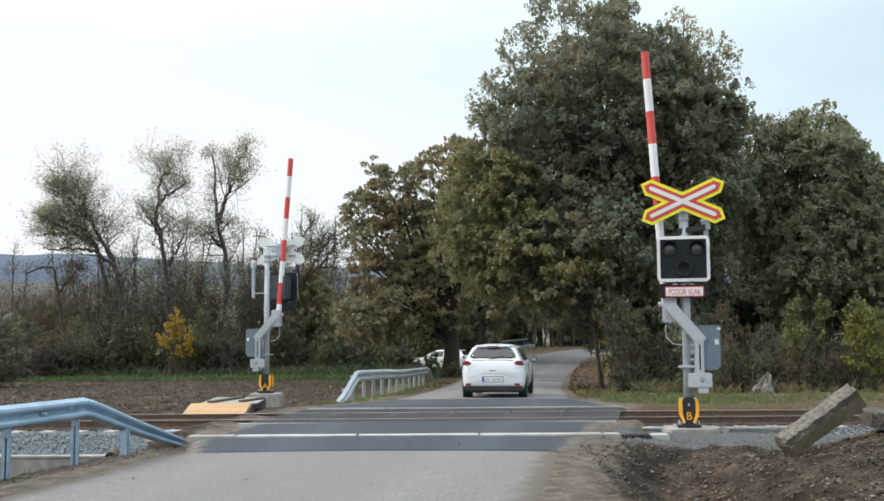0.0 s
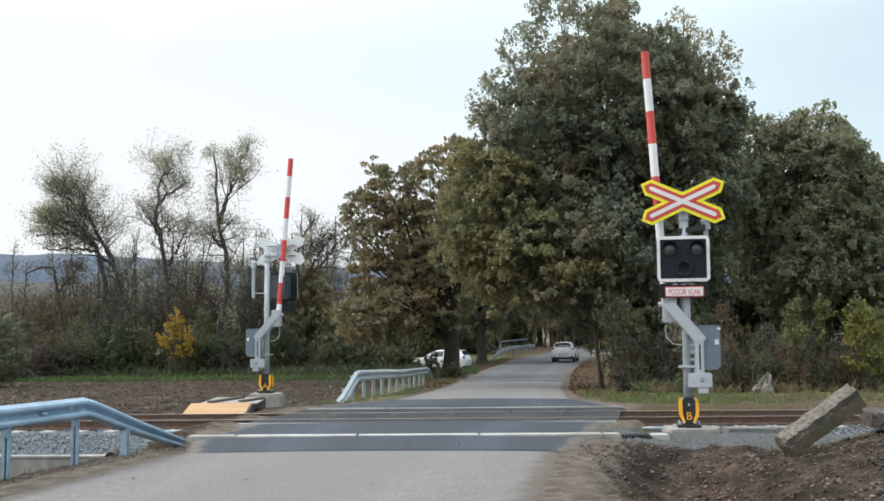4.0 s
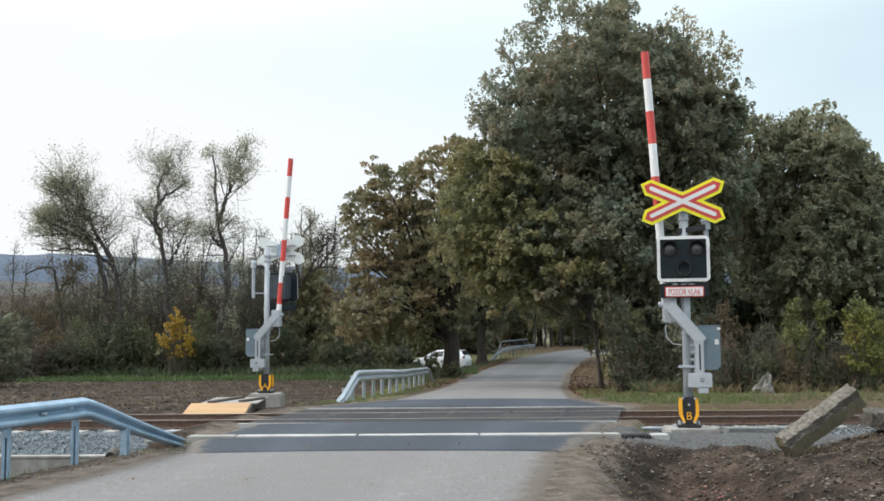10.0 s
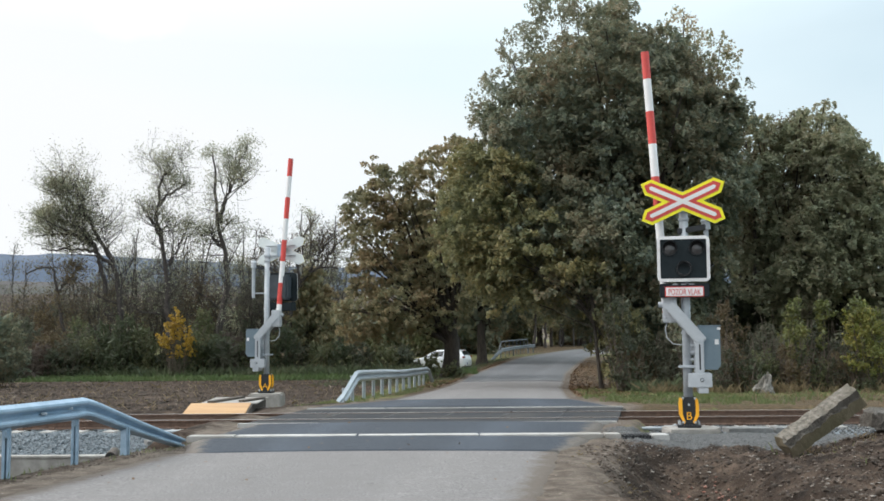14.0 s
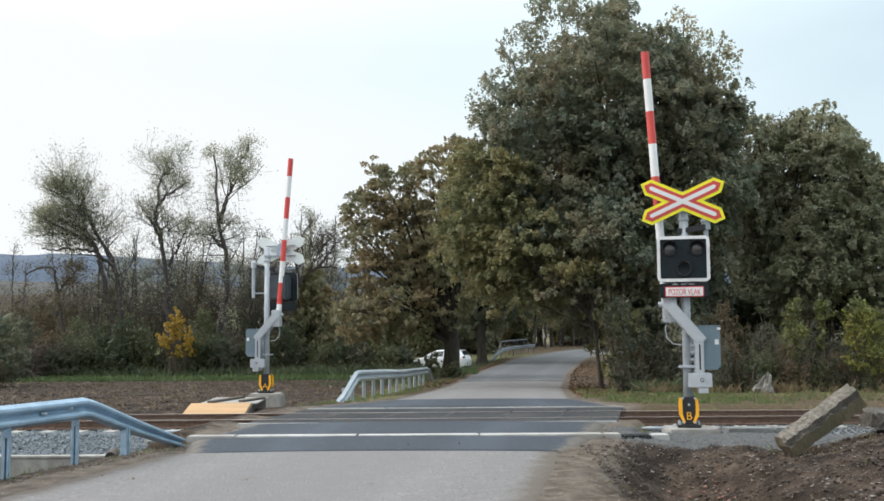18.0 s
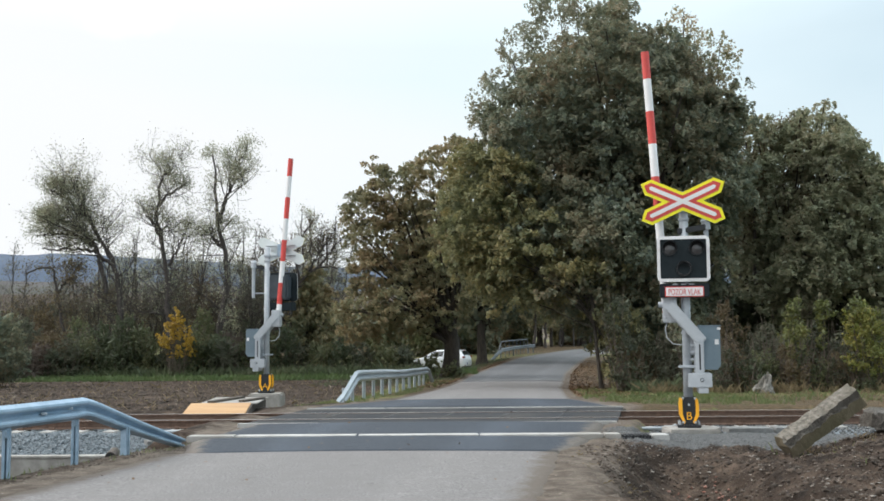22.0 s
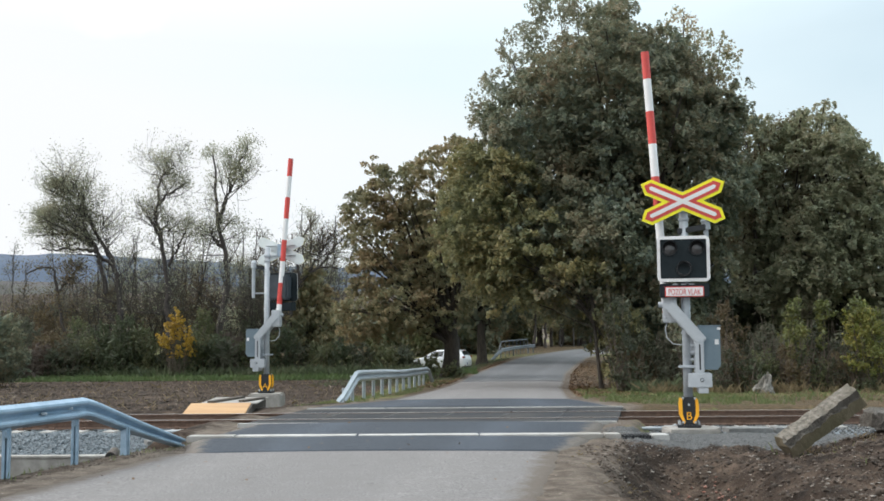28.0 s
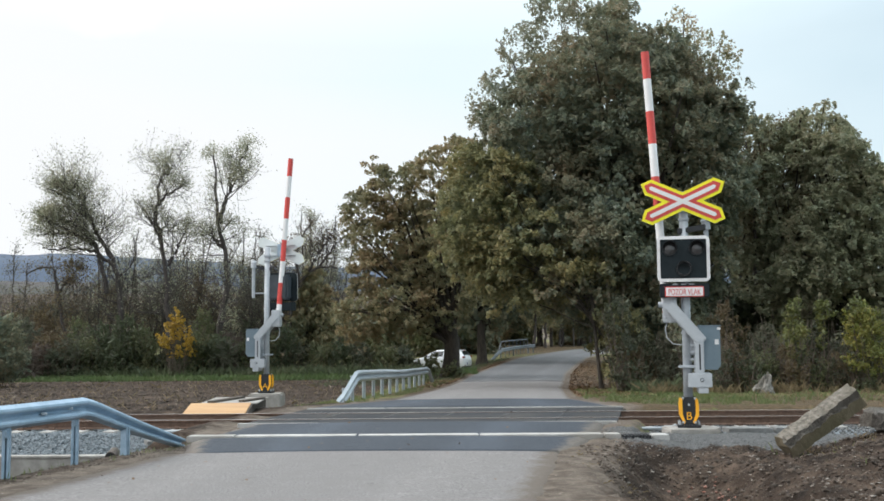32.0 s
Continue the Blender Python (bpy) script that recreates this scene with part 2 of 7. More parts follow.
def stains(m, k):
    """Irregular darker and paler stains worn into a paving."""
    ns, ln = m.node_tree.nodes, m.node_tree.links
    p = ns["Principled BSDF"]
    src = p.inputs["Base Color"].links[0].from_socket
    tc, n, rp, mx = ns.new("ShaderNodeTexCoord"), ns.new("ShaderNodeTexNoise"), ns.new("ShaderNodeValToRGB"), ns.new("ShaderNodeMixRGB")
    n.inputs["Scale"].default_value, n.inputs["Detail"].default_value, n.inputs["Roughness"].default_value = 1.7, 12, 0.78
    ln.new(tc.outputs["Object"], n.inputs["Vector"])
    els = rp.color_ramp.elements
    els.new(0.5)
    els.new(0.6)
    for el, pos, v in zip(els, (0.3, 0.42, 0.6, 0.68), (1 + k * 0.5, 1.0, 1.0, 1 - k)):
        el.position, el.color = pos, (v, v, v, 1)
    ln.new(n.outputs[0], rp.inputs[0])
    mx.blend_type = "MULTIPLY"
    mx.inputs[0].default_value = 1.0
    ln.new(src, mx.inputs[1])
    ln.new(rp.outputs[0], mx.inputs[2])
    ln.new(mx.outputs[0], p.inputs["Base Color"])


stains(ASPHALT, 0.35)
stains(ASPHALT_NEW, 0.2)
wheel_tracks(ASPHALT, 0.05)
wheel_tracks(ASPHALT_FAR, 0.12)
wheel_tracks(ASPHALT_NEW, 0.2)
dirty_edges(ASPHALT, (0.115, 0.094, 0.076))
dirty_edges(ASPHALT_FAR, (0.13, 0.105, 0.08))
dirty_edges(ASPHALT_NEW, (0.15, 0.13, 0.11), 0.9)


# ---- mesh helpers ----
def part(name, bm, material, parent=None, label="", smooth=False):
    me = bpy.data.meshes.new(name)
    bm.normal_update()
    bm.to_mesh(me)
    bm.free()
    if smooth:
        me.shade_smooth()
    return part_me(name, me, material, parent, label)


def part_me(name, me, material, parent=None, label=""):
    for m in material if isinstance(material, (list, tuple)) else (material,):
        me.materials.append(m)
    ob = new(name, me)
    if parent:
        ob.parent = parent
    if label:
        tagged(ob, label)
    return ob


def mesh_np(name, verts, quads, smooth=False, sides=4):
    """A mesh from arrays of corners and of faces with a fixed number of sides."""
    me = bpy.data.meshes.new(name)
    v, q = np.asarray(verts, np.float32), np.asarray(quads, np.int32)
    me.vertices.add(len(v))
    me.vertices.foreach_set("co", v.ravel())
    me.loops.add(q.size)
    me.loops.foreach_set("vertex_index", q.ravel())
    me.polygons.add(len(q))
    me.polygons.foreach_set("loop_start", np.arange(0, q.size, sides, dtype=np.int32))
    me.polygons.foreach_set("loop_total", np.full(len(q), sides, np.int32))
    me.update(calc_edges=True)
    if smooth:
        me.shade_smooth()
    return me


def empty(name, m, label, category, group="", kind=""):
    ob = new(name)
    ob.empty_display_size = 0.2
    ob.matrix_basis = m
    return tagged(ob, label, category, group, kind)


def add_box(bm, c, s, m=None, bevel=0.0):
    """A box of size s round c, turned by m about its centre, with rounded edges."""
    b = bmesh.new()
    bmesh.ops.create_cube(b, size=1)
    bmesh.ops.scale(b, vec=s, verts=b.verts)
    if bevel:
        bmesh.ops.bevel(b, geom=list(b.edges), offset=bevel, segments=2, affect="EDGES")
    b.transform(Matrix.Translation(c) @ (m or Matrix()))
    join(bm, b)
    return bm


def join(bm, b):
    me = bpy.data.meshes.new("tmp")
    b.to_mesh(me)
    b.free()
    bm.from_mesh(me)
    bpy.data.meshes.remove(me)


def box(c, s, m=None, bevel=0.0):
    return add_box(bmesh.new(), c, s, m, bevel)


def add_rod(bm, p, q, r0, r1=None, seg=14):
    """A round bar from p to q."""
    p, q = Vector(p), Vector(q)
    b = bmesh.new()
    bmesh.ops.create_cone(b, cap_ends=True, segments=seg, radius1=r0, radius2=r0 if r1 is None else r1, depth=(q - p).length)
    b.transform(Matrix.Translation((p + q) / 2) @ (q - p).to_track_quat("Z", "Y").to_matrix().to_4x4())
    join(bm, b)
    return bm


def rod(p, q, r0, r1=None, seg=14):
    return add_rod(bmesh.new(), p, q, r0, r1, seg)


def prism(pts, y0, y1):
    """A plate with the outline pts in x and z, from y0 to y1."""
    bm = bmesh.new()
    a = [bm.verts.new((x, y0, z)) for x, z in pts]
    b = [bm.verts.new((x, y1, z)) for x, z in pts]
    bm.faces.new(a)
    bm.faces.new(b[::-1])
    for i in range(len(pts)):
        j = (i + 1) % len(pts)
        bm.faces.new((a[j], a[i], b[i], b[j]))
    bmesh.ops.recalc_face_normals(bm, faces=bm.faces)
    return bm


def tube_np(pts, radii, seg=7):
    """Corners and faces of a tapered tube through pts."""
    pts = np.asarray(pts, float)
    t = np.gradient(pts, axis=0)
    t /= np.linalg.norm(t, axis=1)[:, None] + 1e-9
    ref = np.where(np.abs(t[:, 2:3]) > 0.9, np.array([[1.0, 0, 0]]), np.array([[0, 0, 1.0]]))
    u = np.cross(t, ref)
    u /= np.linalg.norm(u, axis=1)[:, None] + 1e-9
    w = np.cross(t, u)
    a = np.linspace(0, 2 * np.pi, seg, endpoint=False)
    ring = pts[:, None, :] + np.asarray(radii)[:, None, None] * (u[:, None, :] * np.cos(a)[None, :, None] + w[:, None, :] * np.sin(a)[None, :, None])
    n = len(pts)
    i, j = np.meshgrid(np.arange(n - 1), np.arange(seg), indexing="ij")
    k = (j + 1) % seg
    q = np.stack([i * seg + j, i * seg + k, (i + 1) * seg + k, (i + 1) * seg + j], -1).reshape(-1, 4)
    return ring.reshape(-1, 3), q


class Pile:
    """Collects corners and faces of many small pieces for one mesh."""

    def __init__(self):
        self.v, self.q, self.n = [], [], 0

    def add(self, v, q):
        self.v.append(np.asarray(v, np.float32))
        self.q.append(np.asarray(q, np.int64) + self.n)
        self.n += len(v)

    def mesh(self, name, smooth=False, sides=4):
        return mesh_np(name, np.concatenate(self.v), np.concatenate(self.q), smooth, sides)


# ---- the lie of the land ----
def base_z(y):
    return np.interp(y, [-300, 23, 26, 33, 38, 44, 52, 70, 95, 105, 115, 135, 200, 420, 900, 2000, 4500],
                     [0, 0, -0.07, -0.29, -0.43, -0.55, -0.62, -0.58, -0.36, -0.12, 0.12, 0.2, 0.9, 5, 42, 70, 80])


def road_x(y):
    return np.interp(y, [-300, 10, 14, 19, 26, 38, 55, 73, 86, 95, 105, 113], [-48, -1.9, -1.15, -0.35, 0.95, 2.2, 4.2, 7.1, 9.6, 12.0, 16.2, 21.5])


def road_half(y):
    return np.interp(y, [0, 10, 14, 19, 23, 26, 38, 55, 73, 95, 120], [3.05, 2.98, 2.92, 3.5, 3.6, 2.5, 2.45, 2.7, 2.9, 3.2, 3.2])


def smooth(e0, e1, x):
    t = np.clip((x - e0) / (e1 - e0), 0, 1)
    return t * t * (3 - 2 * t)


def rough_noise(x, y, s, seed=0):
    """Smooth random relief between -1 and 1 with features of size s."""
    r = np.random.RandomState(seed)
    out = 0
    for k in range(3):
        f = 2 ** k / s
        for _ in range(3):
            a, ph = r.uniform(0, 2 * np.pi), r.uniform(0, 6.28, 2)
            out = out + np.sin((x * np.cos(a) + y * np.sin(a)) * f * 6.28 + ph[0]) * np.sin((-x * np.sin(a) + y * np.cos(a)) * f * 5.1 + ph[1]) / (2 ** k)
    return out / 3.5


def rail_side(x, y):
    """How far a place lies to the left of the near guardrail's line."""
    return (-4.16 - 0.285 * (15.5 - y)) - x


def ground_z(x, y):
    z = base_z(y) - 0.06
    off = np.abs(x - road_x(y)) - road_half(y)
    left, right = x < road_x(y), x > road_x(y)
    z = z + (0.046 + 0.014 * rough_noise(x, y, 0.7, 21) + 0.009 * rough_noise(x, y, 0.25, 22)) * smooth(-0.42, -0.12, off - np.where(left, 0.65, 0.3) * smooth(14.4, 15.2, y) * (1 - smooth(23, 24, y))) * (1 - smooth(0.6, 2.0, off))
    # field beyond the track lies a little lower than the road
    z = z - 0.22 * smooth(0.5, 4.0, off) * left * smooth(23, 26, y) * (1 - smooth(75, 100, y))
    # trench and track bed to the left of the road
    tr = smooth(0.05, 0.5, rail_side(x, y)) * smooth(9.5, 11.0, y) * (1 - smooth(16.9, 17.3, y))
    bed = np.where(left, smooth(0.7, 1.6, off), np.where(y < 19.25, smooth(0.5, 1.0, off), smooth(-0.2, 0.25, off))) * smooth(16.9, 17.3, y) * (1 - smooth(22.6, 23.6, y))
    z = z - tr * 0.72 - bed * 0.42
    # dug ditch, a hollow under the broken beam, and the heap to the right
    z = z - 0.13 * np.exp(-(((x - 5.1) / 1.0) ** 2 + ((y - 14.0) / 0.8) ** 2)) * right
    d = np.exp(-(((x - 3.05 - 0.1 * (y - 12)) / 0.85) ** 2 + ((y - 12.0) / 2.4) ** 2) ** 1.5)
    z = z - 0.68 * d * right
    far_end = smooth(12.6, 13.8, y)
    heap = smooth(3.5 + 0.8 * far_end, 6.8 + 0.4 * far_end, x) * (1 - smooth(13.7, 15.3, y)) * right
    z = z + 0.42 * heap + 0.22 * np.exp(-(((x - 6.9) / 0.8) ** 2 + ((y - 14.5) / 0.7) ** 2)) * right
    dirt = smooth(0.0, 0.8, off) * right * (1 - smooth(15.0, 16.5, y))
    z = z + dirt * (0.06 * rough_noise(x, y, 1.3, 3) + 0.05 * rough_noise(x, y, 0.5, 4) + 0.035 * rough_noise(x, y, 0.22, 6) + 0.02 * rough_noise(x, y, 0.12, 7))
    clod = left * smooth(25.5, 27, y) * (1 - smooth(54, 57, y)) * smooth(2.0, 4.0, off)
    z = z + clod * 0.05 * np.sin(y * 6.28 / 1.15 + 1.3 * rough_noise(x, y, 4.0, 8))
    z = z + 0.03 * rough_noise(x, y, 3.0, 5) * smooth(0.3, 1.5, off)
    return z


def spaced(*spans):
    return np.unique(np.concatenate([np.arange(a, b, s) for a, b, s in spans]).round(4))


gx = spaced((-4000, -400, 300), (-400, -60, 20), (-60, -9, 1.5), (-9, 1.5, 0.14), (1.5, 7.2, 0.06), (7.2, 16, 0.3), (16, 60, 1.5), (60, 400, 20), (400, 4100, 300))
gy = spaced((-300, 0, 30), (0, 8, 1), (8, 15.6, 0.07), (15.6, 24, 0.14), (24, 58, 0.28), (58, 130, 1.5), (130, 400, 15), (400, 4600, 150))
GX, GY = np.meshgrid(gx, gy)
GZ = ground_z(GX, GY)
nx, ny = len(gx), len(gy)
ii, jj = np.meshgrid(np.arange(ny - 1), np.arange(nx - 1), indexing="ij")
gq = np.stack([ii * nx + jj, ii * nx + jj + 1, (ii + 1) * nx + jj + 1, (ii + 1) * nx + jj], -1).reshape(-1, 4)
gme = mesh_np("ground", np.stack([GX, GY, GZ], -1).reshape(-1, 3), gq, smooth=True)
goff = np.abs(GX - road_x(GY)) - road_half(GY)
gl, gr = GX < road_x(GY), GX > road_x(GY)
soil = np.where(gl, smooth(24.0, 25.5, GY) * (1 - smooth(55, 58, GY)) * smooth(1.0, 3.0, goff - 0.05 * (GY - 24)), 0.0)     # ploughed field
soil = np.maximum(soil, (GY < 26) * (gl * 0.75))
soil = np.maximum(soil, smooth(190, 280, GY) * 0.8)
soil = np.maximum(soil, gr * (1 - smooth(15.6, 16.6, GY)))
gravel = gr * smooth(14.9, 15.7, GY + 0.15 * (GX - 3)) * (1 - smooth(17.4, 18.6, GY)) * smooth(2.2, 3.6, GX)
verge = np.clip(1 - goff / np.where(gr & (GY < 24), 1.25, np.where(GY < 28, 0.9, 0.2)), 0, 1)
litter = gr * smooth(30, 33, GY) * (1 - smooth(80, 95, GY)) * (1 - smooth(1.2, 3.0, goff)) + gl * smooth(29, 33, GY) * (1 - smooth(0.7, 1.8, goff)) * (GY < 90) + gr * smooth(22.5, 23.5, GY) * (1 - smooth(29, 31.5, GY)) * 0.72 + smooth(92, 100, GY) * (GY < 160) * (np.abs(GX - 12) < 40) * 0.7
for key, val in (("soil", soil), ("gravel", gravel), ("verge", verge), ("litter", np.clip(litter, 0, 1))):
    at = gme.attributes.new(key, "FLOAT", "POINT")
    at.data.foreach_set("value", np.asarray(val, np.float32).ravel())


def ground_mat():
    m = bpy.data.materials.new("ground")
    m.use_nodes = True
    ns, ln = m.node_tree.nodes, m.node_tree.links
    p = ns["Principled BSDF"]
    p.inputs["Roughness"].default_value = 0.95
    p.inputs["Specular IOR Level"].default_value = 0.2
    tc = ns.new("ShaderNodeTexCoord")

    def noise_col(scale, cols, lo=0.33, hi=0.67):
        n = ns.new("ShaderNodeTexNoise")
        n.inputs["Scale"].default_value, n.inputs["Detail"].default_value, n.inputs["Roughness"].default_value = scale, 9, 0.7
        ln.new(tc.outputs["Object"], n.inputs["Vector"])
        r = ns.new("ShaderNodeValToRGB")
        while len(r.color_ramp.elements) < len(cols):
            r.color_ramp.elements.new(0.5)
        for i, c in enumerate(cols):
            r.color_ramp.elements[i].position = lo + (hi - lo) * i / (len(cols) - 1)
            r.color_ramp.elements[i].color = rgb(c)
        ln.new(n.outputs[0], r.inputs[0])
        return r.outputs[0]

    grass = noise_col(1.4, [(0.05, 0.075, 0.025), (0.1, 0.125, 0.04), (0.18, 0.15, 0.075), (0.16, 0.11, 0.07)])
    earth = noise_col(2.6, [(0.032, 0.023, 0.017), (0.075, 0.054, 0.04), (0.155, 0.115, 0.087)])
    fallen = noise_col(9, [(0.045, 0.034, 0.021), (0.09, 0.066, 0.038), (0.15, 0.105, 0.062)])
    stone = noise_col(22, [(0.062, 0.064, 0.065), (0.11, 0.112, 0.112), (0.165, 0.163, 0.158)])
    damp = noise_col(0.9, [(0.42, 0.41, 0.4), (1, 1, 1)], 0.42, 0.64)
    wet = ns.new("ShaderNodeMixRGB")
    wet.blend_type = "MULTIPLY"
    wet.inputs[0].default_value = 1.0
    ln.new(earth, wet.inputs[1])
    ln.new(damp, wet.inputs[2])
    earth = wet.outputs[0]
    edge = noise_col(3, [(0.07, 0.055, 0.043), (0.125, 0.102, 0.082), (0.2, 0.168, 0.138)])
    wob = noise_col(3.5, [(0, 0, 0), (1, 1, 1)], 0.25, 0.75)

    def mask(name):
        a = ns.new("ShaderNodeAttribute")
        a.attribute_name = name
        s = ns.new("ShaderNodeMath")
        s.operation = "MULTIPLY_ADD"
        s.inputs[1].default_value, s.inputs[2].default_value = 1.6, -0.8
        ln.new(a.outputs["Fac"], s.inputs[0])
        q = ns.new("ShaderNodeMath")
        q.operation = "ADD"
        q.use_clamp = True
        ln.new(s.outputs[0], q.inputs[0])
        ln.new(wob, q.inputs[1])
        c = ns.new("ShaderNodeMapRange")
        c.inputs[1].default_value, c.inputs[2].default_value = 0.35, 0.65
        ln.new(q.outputs[0], c.inputs[0])
        return c.outputs[0]

    col = grass
    for key, src in (("soil", earth), ("litter", fallen), ("verge", edge), ("gravel", stone)):
        mx = ns.new("ShaderNodeMixRGB")
        ln.new(mask(key), mx.inputs[0])
        ln.new(col, mx.inputs[1])
        ln.new(src, mx.inputs[2])
        col = mx.outputs[0]
    ln.new(col, p.inputs["Base Color"])
    nb = ns.new("ShaderNodeTexNoise")
    nb.inputs["Scale"].default_value, nb.inputs["Detail"].default_value, nb.inputs["Roughness"].default_value = 9, 10, 0.7
    ln.new(tc.outputs["Object"], nb.inputs["Vector"])
    bp = ns.new("ShaderNodeBump")
    bp.inputs["Strength"].default_value, bp.inputs["Distance"].default_value = 0.9, 0.06
    ln.new(nb.outputs[0], bp.inputs["Height"])
    ln.new(bp.outputs[0], p.inputs["Normal"])
    return m


gme.materials.append(ground_mat())
tagged(new("ground", gme), "soil, grass verge and ploughed field ground", "ground", kind="structure")


# ---- road and crossing ----
def strip(name, y0, y1, material, label, dz=0.0, step=0.2, left=None, right=None, thick=0.12, across=26, fade=(0.75, 1.25), dip=0.5):
    """A length of paving between two edges, with a crumbled rim and sides that go into the ground."""
    ys = np.append(np.arange(y0, y1, step), y1)
    lx = left(ys) if left else road_x(ys) - road_half(ys)
    rx = right(ys) if right else road_x(ys) + road_half(ys)
    u = np.linspace(0, 1, across + 1)
    X = lx[:, None] + (rx - lx)[:, None] * u
    Y = np.repeat(ys[:, None], across + 1, 1)
    Zt = base_z(Y) + dz + 0.03 * (1 - (2 * u - 1) ** 2)[None]
    rim = np.clip(1 - np.minimum(u, 1 - u) * (rx - lx).mean() / dip, 0, 1)
    Zt = Zt - 0.055 * rim[None] ** 1.5
    X[:, 0] += 0.1 * rough_noise(ys * 0, ys, 1.1, 11)
    X[:, -1] += 0.16 * rough_noise(ys * 0, ys, 1.3, 12)
    X = np.concatenate([X[:, :1], X, X[:, -1:]], 1)
    Y = np.concatenate([Y[:, :1], Y, Y[:, -1:]], 1)
    Zt = np.concatenate([Zt[:, :1] - thick, Zt, Zt[:, -1:] - thick], 1)
    X = np.concatenate([X[:1], X, X[-1:]])
    Y = np.concatenate([Y[:1], Y, Y[-1:]])
    Zt = np.concatenate([Zt[:1] - thick, Zt, Zt[-1:] - thick])
    n, mcol = X.shape
    i, j = np.meshgrid(np.arange(n - 1), np.arange(mcol - 1), indexing="ij")
    q = np.stack([i * mcol + j, i * mcol + j + 1, (i + 1) * mcol + j + 1, (i + 1) * mcol + j], -1).reshape(-1, 4)
    me = mesh_np(name, np.stack([X, Y, Zt], -1).reshape(-1, 3), q)
    E = np.clip(1 - np.minimum(u * 5.5 / fade[0], (1 - u) * 5.5 / fade[1]), 0, 1)
    E = np.concatenate([[1], E, [1]])
    at = me.attributes.new("edge", "FLOAT", "POINT")
    at.data.foreach_set("value", np.repeat(E[None], n, 0).astype(np.float32).ravel())
    lane = np.exp(-((np.abs(u - 0.5) - 0.24) / 0.09) ** 2)
    lane = np.concatenate([[0], lane, [0]])
    at = me.attributes.new("lane", "FLOAT", "POINT")
    at.data.foreach_set("value", np.repeat(lane[None], n, 0).astype(np.float32).ravel())
    me.materials.append(material)
    return tagged(new(name, me), label, "road", kind="structure")


strip("road_1", -30, 14.06, ASPHALT, "worn pale grey asphalt of the country road", fade=(0.7, 0.6), dip=0.3)
strip("road_2", 14.06, 18.6, ASPHALT_NEW, "fresh dark asphalt on the approach to the crossing", dz=0.006, fade=(0.4, 0.4), dip=0.2,
      left=lambda y: np.interp(y, [14.06, 16, 17.2, 18.6], [-3.65, -4.05, -3.9, -3.65]), right=lambda y: np.interp(y, [14.06, 16.1, 18.6], [1.78, 2.42, 3.05]))
strip("road_3", 22.42, 26.2, ASPHALT_NEW, "fresh dark asphalt beyond the crossing", dz=0.006, fade=(0.3, 0.45), dip=0.3,
      left=lambda y: np.interp(y, [22.4, 26.2], [-3.3, -1.5]), right=lambda y: np.interp(y, [22.4, 26.2], [4.1, 3.6]))
strip("road_4", 26.2, 46, ASPHALT, "worn grey asphalt beyond the crossing", step=0.5, fade=(0.35, 0.4), dip=0.25, across=40)
strip("road_5", 46, 113, ASPHALT_FAR, "grey asphalt road running on and bending right", step=1.0, fade=(0.35, 0.4), dip=0.25, across=40)


# ---- railway track ----
RAIL_Y = (19.72, 21.225)
TRACK = empty("railway_track", pose(0, 20.47, -0.17), "single railway track with rusty rails on concrete sleepers", "track", kind="structure")


def rail_profile():
    half = [(0.036, 0.0), (0.036, -0.03), (0.012, -0.042), (0.009, -0.125), (0.03, -0.14), (0.07, -0.15), (0.07, -0.162)]
    return [(x, z) for x, z in half] + [(-x, z) for x, z in half[::-1]]


def rail(y):
    bm = bmesh.new()
    prof = rail_profile()
    xs = [-70, -30, -12, -5, 0, 5, 12, 30, 70]
    rings = [[bm.verts.new((x, a, z + 0.17)) for a, z in prof] for x in xs]
    for r, s in zip(rings, rings[1:]):
        for i in range(len(prof)):
            j = (i + 1) % len(prof)
            bm.faces.new((r[i], r[j], s[j], s[i]))
    bmesh.ops.recalc_face_normals(bm, faces=bm.faces)
    for fc in bm.faces:
        if fc.normal.z > 0.9 and fc.calc_center_median().z > 0.16:
            fc.material_index = 1
    ob = part("rail", bm, [RUST, RAILTOP], TRACK, "rusty steel rail with a worn head")
    ob.location = (0, y - 20.47, 0)


for y in RAIL_Y:
    rail(y)
slp = box((0, 0, -0.1), (0.26, 2.6, 0.2), bevel=0.02)
slp_me = bpy.data.meshes.new("sleeper")
slp.to_mesh(slp_me)
slp.free()
slp_me.materials.append(CONCRETE_PALE)
for i in range(-40, 41):
    x = 0.3 + i * 0.61
    if -3.9 < x < 3.6:
        continue
    s = new("sleeper", slp_me)
    s.parent, s.location = TRACK, (x, 0, 0.0)
clip = box((0, 0, 0.02), (0.1, 0.09, 0.05), bevel=0.008)
clip_me = bpy.data.meshes.new("rail_clip")
clip.to_mesh(clip_me)
clip.free()
clip_me.materials.append(RUST)
for i in range(-14, 22):
    x = 0.3 + i * 0.61
    if -3.9 < x < 3.6:
        continue
    for y in (-0.87, -0.63):
        c = new("rail_clip", clip_me)
        c.parent, c.location = TRACK, (x, y, 0)


